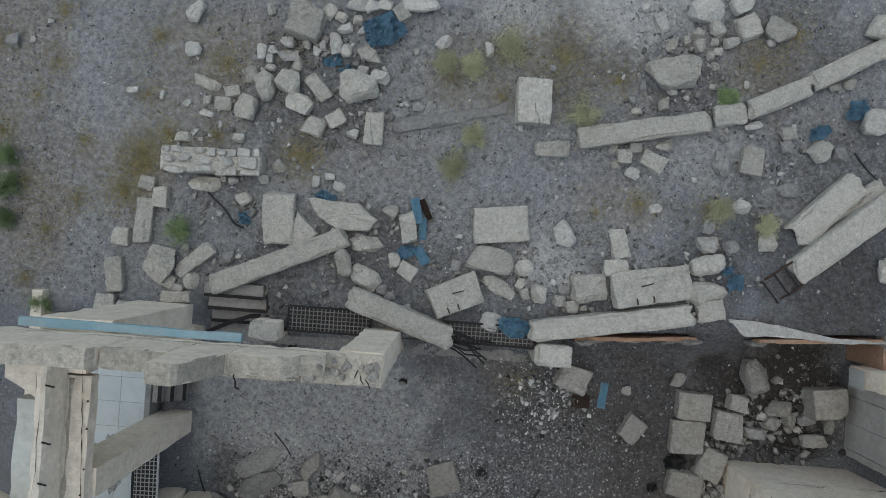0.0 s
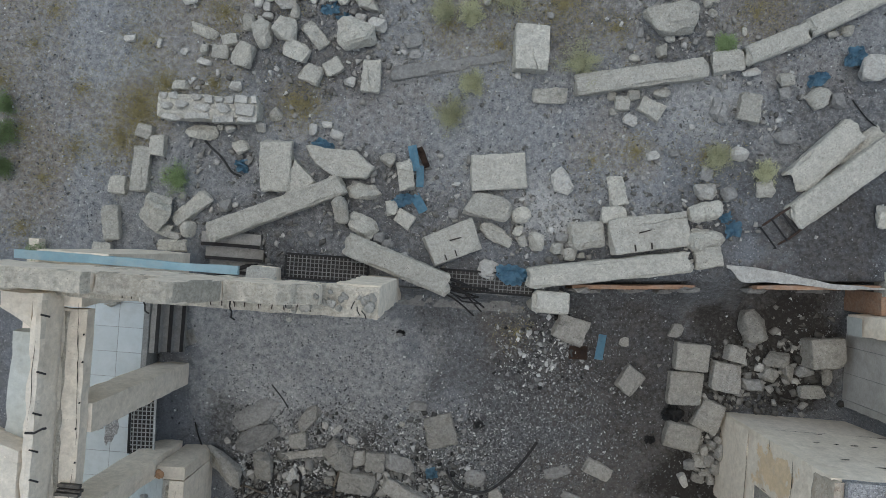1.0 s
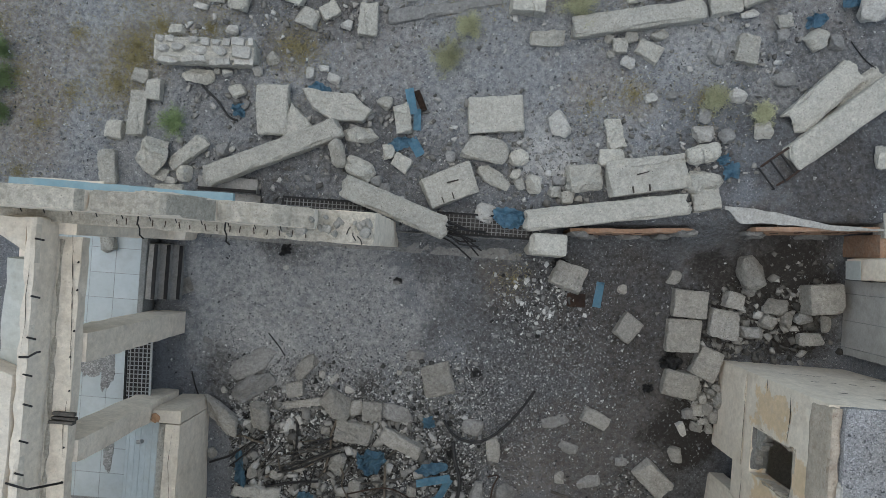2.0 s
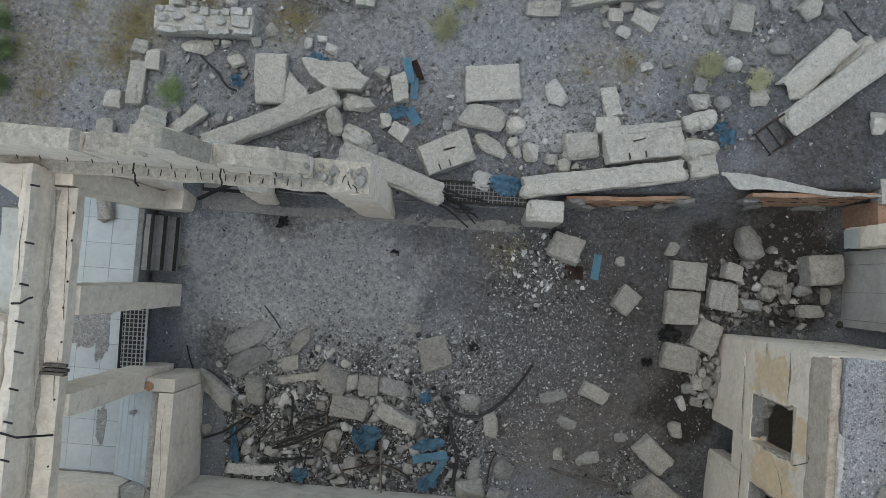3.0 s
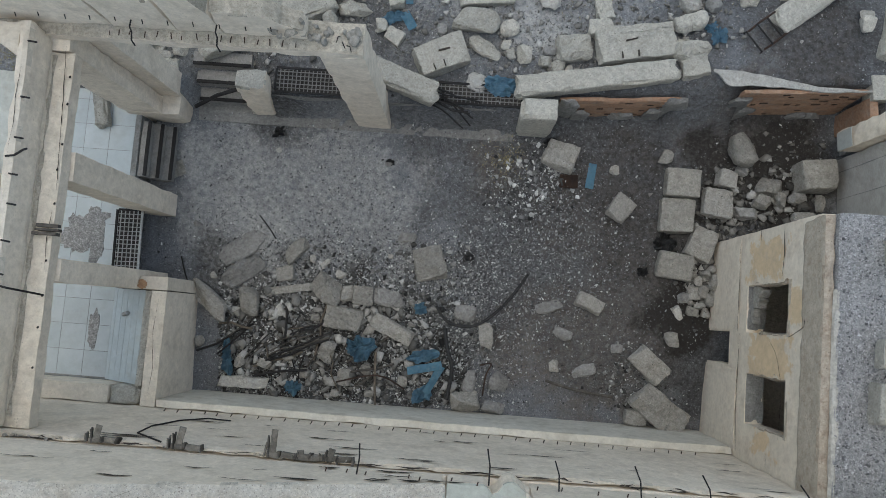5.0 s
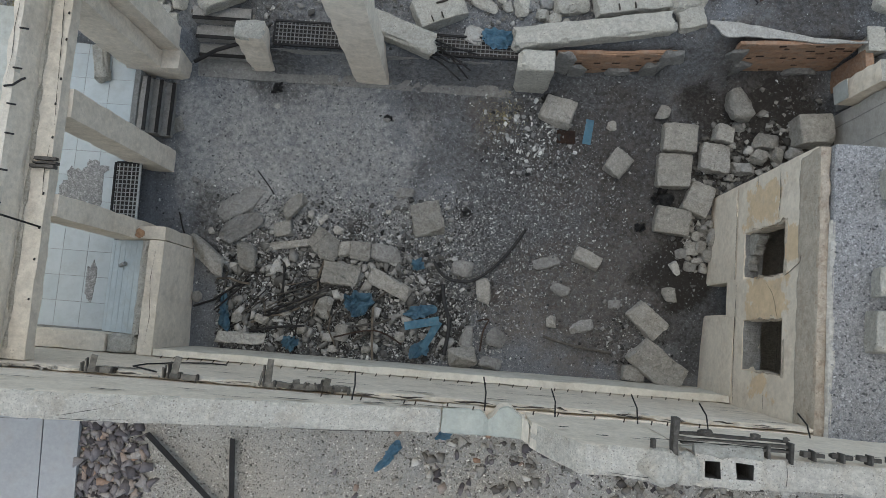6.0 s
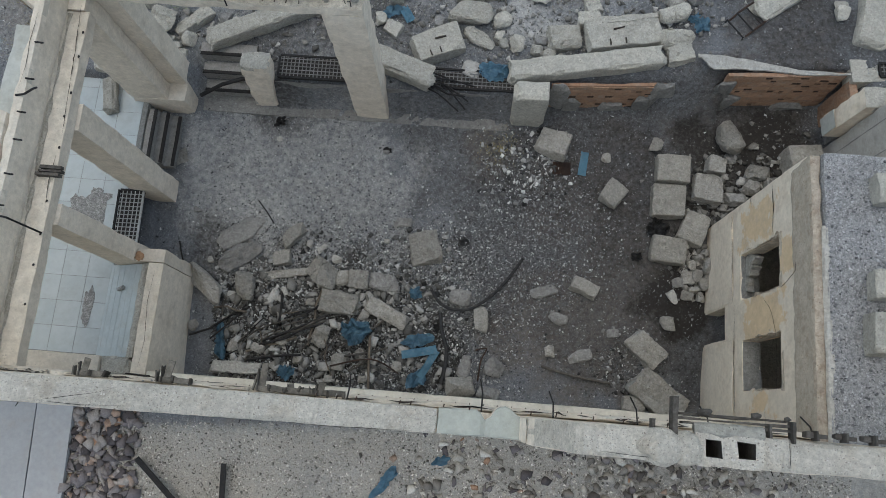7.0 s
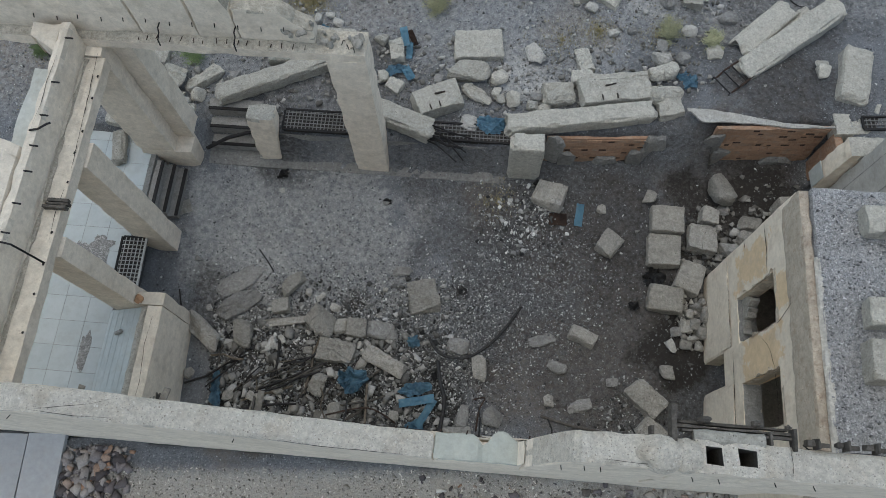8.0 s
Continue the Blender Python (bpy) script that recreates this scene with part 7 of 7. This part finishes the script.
def pebble_mat(name, tones):
    """Stone chips, each with a tone of its own."""
    m = bpy.data.materials.new(name)
    m.use_nodes = True
    nt = m.node_tree
    bsdf = nt.nodes["Principled BSDF"]
    g = nt.nodes.new("ShaderNodeNewGeometry")
    r = nt.nodes.new("ShaderNodeValToRGB")
    r.color_ramp.interpolation = "LINEAR"
    for n, (pos, c) in enumerate(tones):
        el = r.color_ramp.elements[n] if n < 2 else r.color_ramp.elements.new(pos)
        el.position, el.color = pos, (*c, 1)
    nt.links.new(g.outputs["Random Per Island"], r.inputs[0])
    n2 = ramp(nt, noise_tex(nt, g.outputs["Position"], 60.0, 4.0), 0.3, 0.7, 0.75, 1.2)
    comb = nt.nodes.new("ShaderNodeCombineColor")
    for k in range(3):
        nt.links.new(n2, comb.inputs[k])
    nt.links.new(mixed(nt, 1.0, r.outputs[0], comb.outputs[0], "MULTIPLY"), bsdf.inputs["Base Color"])
    bsdf.inputs["Roughness"].default_value = 0.9
    bsdf.inputs["Specular IOR Level"].default_value = 0.25
    return m


YARD_CHIPS = pebble_mat("yard_chips", ((0.0, (0.05, 0.051, 0.053)), (1.0, (0.66, 0.665, 0.65)), (0.5, (0.16, 0.164, 0.17)), (0.82, (0.3, 0.306, 0.308))))
CHIPS = pebble_mat("gravel_chips", ((0.0, (0.11, 0.113, 0.12)), (1.0, (0.5, 0.515, 0.525)), (0.5, (0.2, 0.207, 0.217)), (0.85, (0.3, 0.31, 0.32))))
PALE_CHIPS = pebble_mat("pale_chips", ((0.0, (0.10, 0.094, 0.084)), (1.0, (0.88, 0.85, 0.79)), (0.4, (0.34, 0.317, 0.28)), (0.75, (0.58, 0.548, 0.495))))
RUBBLE_CHIPS = pebble_mat("rubble_chips", ((0.0, (0.018, 0.018, 0.018)), (1.0, (0.54, 0.54, 0.53)), (0.45, (0.12, 0.118, 0.114)), (0.8, (0.27, 0.268, 0.258))))
MIXED_CHIPS = pebble_mat("mixed_debris", ((0.0, (0.02, 0.02, 0.021)), (1.0, (0.7, 0.705, 0.69)), (0.4, (0.13, 0.13, 0.128)), (0.75, (0.34, 0.342, 0.335))))
FRAGMENTS = pebble_mat("stone_fragments", ((0.0, (0.09, 0.086, 0.08)), (1.0, (0.46, 0.45, 0.425)), (0.5, (0.22, 0.212, 0.195)), (0.8, (0.31, 0.30, 0.28))))
ROOF_CHIPS = pebble_mat("roof_chips", ((0.0, (0.08, 0.08, 0.084)), (1.0, (0.7, 0.7, 0.71)), (0.4, (0.32, 0.32, 0.328)), (0.8, (0.48, 0.482, 0.49))))
BROWN_CHIPS = pebble_mat("brown_chips", ((0.0, (0.06, 0.052, 0.053)), (1.0, (0.31, 0.19, 0.125)), (0.5, (0.185, 0.165, 0.168)), (0.85, (0.34, 0.31, 0.285))))
CORNER_STONES = pebble_mat("corner_stones", ((0.0, (0.04, 0.038, 0.035)), (1.0, (0.4, 0.39, 0.365)), (0.5, (0.125, 0.12, 0.11)), (0.85, (0.23, 0.223, 0.207))))
SOUTH_STONES = pebble_mat("south_stones", ((0.0, (0.08, 0.07, 0.064)), (1.0, (0.6, 0.57, 0.52)), (0.5, (0.225, 0.205, 0.18)), (0.85, (0.38, 0.352, 0.31))))
MID_STONES = pebble_mat("rubble_mid", ((0.0, (0.09, 0.088, 0.083)), (1.0, (0.46, 0.455, 0.435)), (0.5, (0.21, 0.205, 0.192)), (0.85, (0.32, 0.313, 0.296))))


def blocked(x, y):
    u, v = uv_of(x, y)
    return (v < -5.6 and v > -5.97) or (u > 4.15 and -6.1 < v < -2.8) or (-6.3 < u < -4.2 and -5.9 < v < -1.0) or (x < -4.72 and v < -5.9)


def spread(n, x0, x1, y0, y1, lo, hi, seed, keep=None, power=2.5):
    rng = np.random.default_rng(seed)
    out = []
    while len(out) < n:
        x, y = rng.uniform(x0, x1), rng.uniform(y0, y1)
        s = lo + (hi - lo) * rng.random() ** power
        w = keep(x, y) if keep else 1.0
        if rng.random() < w and not blocked(x, y):
            out.append((x, y, ground_z(x, y), s))
        elif rng.random() < 0.0001:
            out.append((x0, y0, -9.0, s))
    return out


def near(x, y, cx, cy, r):
    return math.exp(-((x - cx) ** 2 + (y - cy) ** 2) / (r * r))


def clumpy(x, y):
    c = 0.45 + 0.8 * noise.noise(Vector((x * 0.9, y * 0.9, 5.0)))
    path = smooth(-6.0, -5.6, x) * (1 - smooth(-4.9, -4.3, x)) * smooth(0.0, 1.0, y)
    bare = near(x, y, 3.0, -2.5, 1.3) + near(x, y, 3.1, -4.4, 1.1) + near(x, y, 4.7, -1.9, 1.1) + near(x, y, 4.9, -0.5, 0.9) + 0.6 * near(x, y, -2.0, -2.3, 1.2)
    return max(0.08, min(1.0, c)) * (1 - 0.6 * path) * (1 - 0.8 * min(1.0, bare))


scatter("gravel", "loose grey gravel chips", CHIPS, spread(72000, -7.2, 7.2, -5.9, 4.6, 0.009, 0.032, 1, clumpy, 3.0), 1)
scatter("gravel_light", "loose pale gravel chips", YARD_CHIPS, spread(27000, -7.0, 7.0, -5.9, 4.5, 0.012, 0.055, 2, clumpy, 4.0), 2)
scatter("yard_chips", "pale stone chips spread over the yard", YARD_CHIPS, spread(15000, -3.4, 3.4, -5.4, -2.0, 0.013, 0.052, 3, lambda x, y: 0.03 + 1.2 * near(x, y, 0.9, -3.7, 0.8) + 0.5 * near(x, y, 2.0, -3.2, 0.7) + 0.4 * near(x, y, -1.6, -3.2, 0.9) + 0.5 * near(x, y, 1.3, -2.3, 0.7) + 0.3 * near(x, y, 2.9, -5.2, 0.6)), 3)
scatter("yard_rubble", "broken stones and debris heaped in the yard", RUBBLE_CHIPS, spread(5200, -3.4, 1.0, -5.55, -3.0, 0.025, 0.11, 4, lambda x, y: smooth(-2.9, -4.3, y) * (1 - smooth(-0.4, 0.9, x)) * 0.9 + 0.02), 4, 0.5)
scatter("rubble_stones", "medium broken stones heaped in the yard corner", MID_STONES, spread(240, -3.3, 0.3, -5.45, -3.6, 0.08, 0.22, 18, lambda x, y: smooth(-3.6, -4.4, y) * (1 - smooth(-0.6, 0.3, x)), 1.5), 18, 0.65)
scatter("yard_grit", "small pale and dark chips among the rubble", MIXED_CHIPS, spread(28000, -3.4, 1.4, -5.6, -2.6, 0.012, 0.05, 5, lambda x, y: smooth(-2.7, -4.0, y) * (1 - smooth(0.0, 1.3, x)) + 0.03), 5)
scatter("debris_patch", "white and dark debris bits beside the stub", MIXED_CHIPS, spread(700, 0.2, 2.3, -3.0, -1.6, 0.02, 0.1, 6, lambda x, y: near(x, y, 1.25, -2.15, 0.55)), 6)
scatter("bank_stones", "small stones scattered on the bank", FRAGMENTS, spread(2200, -4.4, 5.6, -1.0, 3.6, 0.025, 0.085, 7, lambda x, y: 0.12 + near(x, y, -1.6, 2.5, 1.0) + near(x, y, -1.1, -0.2, 0.8) + near(x, y, 1.0, -0.5, 0.9) + near(x, y, 3.2, 2.4, 0.8) + 0.6 * near(x, y, 3.2, -0.2, 1.0)), 7)
HEAPS = ((-1.3, 0.2, 0.7), (-0.3, -0.2, 0.6), (1.2, -0.5, 0.8), (2.4, -0.6, 0.7), (3.3, -0.3, 0.5), (3.1, 2.1, 0.6), (2.9, 2.6, 0.5), (-3.4, 0.9, 0.4), (-3.6, 0.0, 0.5), (-2.6, 2.0, 0.8), (-1.3, 2.4, 0.7), (-2.0, 2.9, 0.6), (4.3, 0.9, 0.5), (-2.3, -0.7, 0.5))
scatter("fragments", "small broken stones between the fallen blocks", FRAGMENTS, spread(1500, -4.4, 5.2, -1.05, 3.8, 0.03, 0.13, 16, lambda x, y: sum(near(x, y, *h) for h in HEAPS), 2.2), 16)
scatter("south_gravel", "pale gravel chips south of the wall", PALE_CHIPS, spread(26000, -4.4, 5.2, -7.6, -6.0, 0.012, 0.05, 15, lambda x, y: 0.35 + 0.9 * abs(noise.noise(Vector((x * 1.3, y * 1.3, 21.0)))), 3.0), 15)
scatter("west_stones", "small stones scattered on the rough ground", CHIPS, spread(1500, -7.2, -5.4, -0.9, 4.2, 0.02, 0.06, 8), 8)
scatter("corner_rubble", "broken stones between the fallen blocks", CORNER_STONES, spread(620, 3.0, 5.7, -3.3, -1.5, 0.03, 0.17, 9, lambda x, y: near(x, y, 4.6, -2.6, 0.8) + 0.5 * near(x, y, 3.9, -2.9, 0.5)), 9)
scatter("wall_foot_stones", "pale broken stones piled at the house wall", FRAGMENTS, spread(110, 3.5, 3.98, -4.2, -3.35, 0.06, 0.15, 21, lambda x, y: near(x, y, 3.85, -3.75, 0.3), 1.3), 21, 0.7)
scatter("stair_rubble", "small stones along the house wall", RUBBLE_CHIPS, spread(700, 1.6, 4.0, -5.6, -3.2, 0.018, 0.085, 10, lambda x, y: 0.6 * near(x, y, 3.7, -3.8, 0.4) + near(x, y, 2.6, -5.25, 0.45)), 10)
scatter("brown_rubble", "heap of broken brown and grey stones beside paving", BROWN_CHIPS, spread(720, -4.72, -3.6, -8.0, -5.75, 0.06, 0.21, 11, lambda x, y: 1 - smooth(-4.25, -3.7, x), 1.3), 11, 0.6)
scatter("brown_stones", "brown stones on the gravel south of the wall", BROWN_CHIPS, spread(230, -1.6, 4.8, -8.0, -6.1, 0.045, 0.17, 17, lambda x, y: near(x, y, 0.6, -6.6, 0.6) + near(x, y, 2.0, -6.7, 0.7) + near(x, y, 3.4, -6.6, 0.7) + 0.05, 1.6), 17, 0.45)
scatter("south_rubble", "broken stones on the gravel south of the wall", SOUTH_STONES, spread(420, -1.6, 4.6, -8.0, -6.2, 0.035, 0.19, 12, lambda x, y: 0.7 * near(x, y, 0.1, -6.65, 0.4) + near(x, y, 0.9, -6.75, 0.35) + near(x, y, 2.3, -6.75, 0.55) + near(x, y, 3.4, -6.8, 0.7) + 0.03, 1.6), 12, 0.6)
rng = np.random.default_rng(13)
roof_pts = [(*(PLAN @ Vector((u, v, 0))).xy, 3.252, s) for u, v, s in zip(rng.uniform(4.32, 7.5, 14000), rng.uniform(-6.0, -2.9, 14000), 0.013 + 0.034 * rng.random(14000) ** 2.4)]
scatter("roof_gravel", "loose grey gravel on the flat roof", ROOF_CHIPS, roof_pts, 13)


# ---- shrubs and grass ----
def shrub(x, y, r, mt, label, seed, height=0.3, blades=4200):
    """A low bush: twigs from one root and many narrow leaves."""
    rnd = random.Random(seed)
    z0 = ground_z(x, y)
    b = base_of("shrub", Matrix.Translation((x, y, z0)), label, "shrub", "low shrubs")
    tw, lf = bmesh.new(), bmesh.new()
    for k in range(38):
        a, e = rnd.uniform(0, 6.283), rnd.uniform(0.15, 1.3)
        L = r * rnd.uniform(0.5, 1.25)
        tip = Vector((math.cos(a) * math.cos(e) * L, math.sin(a) * math.cos(e) * L, max(0.03, math.sin(e) * L * height / max(r, 0.01) * 1.1)))
        p0, p1, side = Vector((0, 0, 0)), tip, Vector((-math.sin(a), math.cos(a), 0)) * 0.004
        q = [tw.verts.new(c) for c in (p0 - side, p0 + side, p1 + side * 0.4, p1 - side * 0.4)]
        tw.faces.new(q)
        for j in range(blades // 38):
            t = rnd.uniform(0.2, 1.05)
            c = tip * t + Vector((rnd.gauss(0, 0.03), rnd.gauss(0, 0.03), rnd.uniform(0, 0.03)))
            d = Vector((rnd.gauss(0, 1), rnd.gauss(0, 1), rnd.uniform(0.2, 1.2))).normalized() * rnd.uniform(0.015, 0.045)
            s = d.orthogonal().normalized() * rnd.uniform(0.002, 0.006)
            lf.faces.new([lf.verts.new(v) for v in (c - s, c + s, c + d)])
    twigs = part("twigs", tw, WOOD, b, m=Matrix.Translation((x, y, z0)))
    part("leaves", lf, mt, twigs, m=Matrix.Translation((x, y, z0)))


for n, (x, y, r, mt) in enumerate(((-0.08, 1.12, 0.30, DRY), (0.21, 1.56, 0.17, DRY), (0.73, 2.79, 0.28, DRY), (1.72, 1.80, 0.32, DRY), (-3.9, 0.25, 0.22, GREEN), (-6.42, 0.89, 0.26, GREEN),
                                   (-6.43, 0.45, 0.17, GREEN), (-6.40, 1.33, 0.2, GREEN), (-5.91, -0.79, 0.14, GREEN), (3.51, 0.5, 0.23, DRY), (4.15, 0.27, 0.17, DRY), (-0.16, 2.56, 0.2, DRY), (0.2, 2.5, 0.2, DRY), (3.64, 2.05, 0.13, GREEN))):
    shrub(x, y, r, mt, "dry yellow green bush growing in gravel" if mt is DRY else "small green bush growing in gravel", 40 + n, 0.22 if r < 0.2 else 0.3)


def grass(name, label, mt, spots, seed):
    rnd = random.Random(seed)
    bm = bmesh.new()
    for x, y, r, n in spots:
        for _ in range(int(n * 3.4)):
            a, d = rnd.uniform(0, 6.283), 1.5 * r * abs(rnd.gauss(0, 0.55))
            px, py = x + math.cos(a) * d, y + math.sin(a) * d
            p = Vector((px, py, ground_z(px, py)))
            t = Vector((rnd.gauss(0, 0.022), rnd.gauss(0, 0.022), rnd.uniform(0.015, 0.05)))
            s = Vector((t.y, -t.x, 0)).normalized() * 0.005
            bm.faces.new([bm.verts.new(c) for c in (p - s, p + s, p + t)])
    return tagged(part(name, bm, mt), label, "grass", kind="stuff")


grass("dry_grass", "sparse dry yellow grass tufts", TUFT, ((-4.5, 1.2, 0.25, 450), (-4.1, 1.62, 0.25, 300), (-3.4, 1.6, 0.3, 260), (-2.1, 1.3, 0.25, 260), (-4.47, 1.38, 0.35, 500), (-4.75, 0.84, 0.4, 550), (-5.3, 1.55, 0.25, 130), (-5.45, 0.7, 0.3, 160), (-2.25, 1.33, 0.4, 420), (2.46, 0.62, 0.3, 200), (-3.25, 2.62, 0.5, 500), (-4.2, 3.0, 0.6, 350),
                                                           (1.47, 2.64, 0.6, 700), (4.1, 2.5, 0.5, 300), (-0.1, 2.4, 0.6, 350), (1.9, 0.5, 0.4, 120), (0.9, -1.95, 0.25, 120), (-6.2, 1.0, 0.6, 350), (-6.0, 2.2, 0.7, 250), (0.75, 2.75, 0.5, 400), (2.2, 2.3, 0.5, 250), (-4.4, 2.2, 0.5, 260), (-2.3, 2.9, 0.5, 200), (0.6, 2.1, 0.4, 200), (4.6, 2.9, 0.4, 250), (3.4, 0.55, 0.35, 180), (-6.6, 3.0, 0.5, 300), (-5.9, 0.3, 0.3, 160), (-6.2, -0.4, 0.3, 160), (-5.7, 2.7, 0.3, 140), (-6.5, 1.7, 0.3, 220), (-5.6, 3.4, 0.4, 200)), 5)
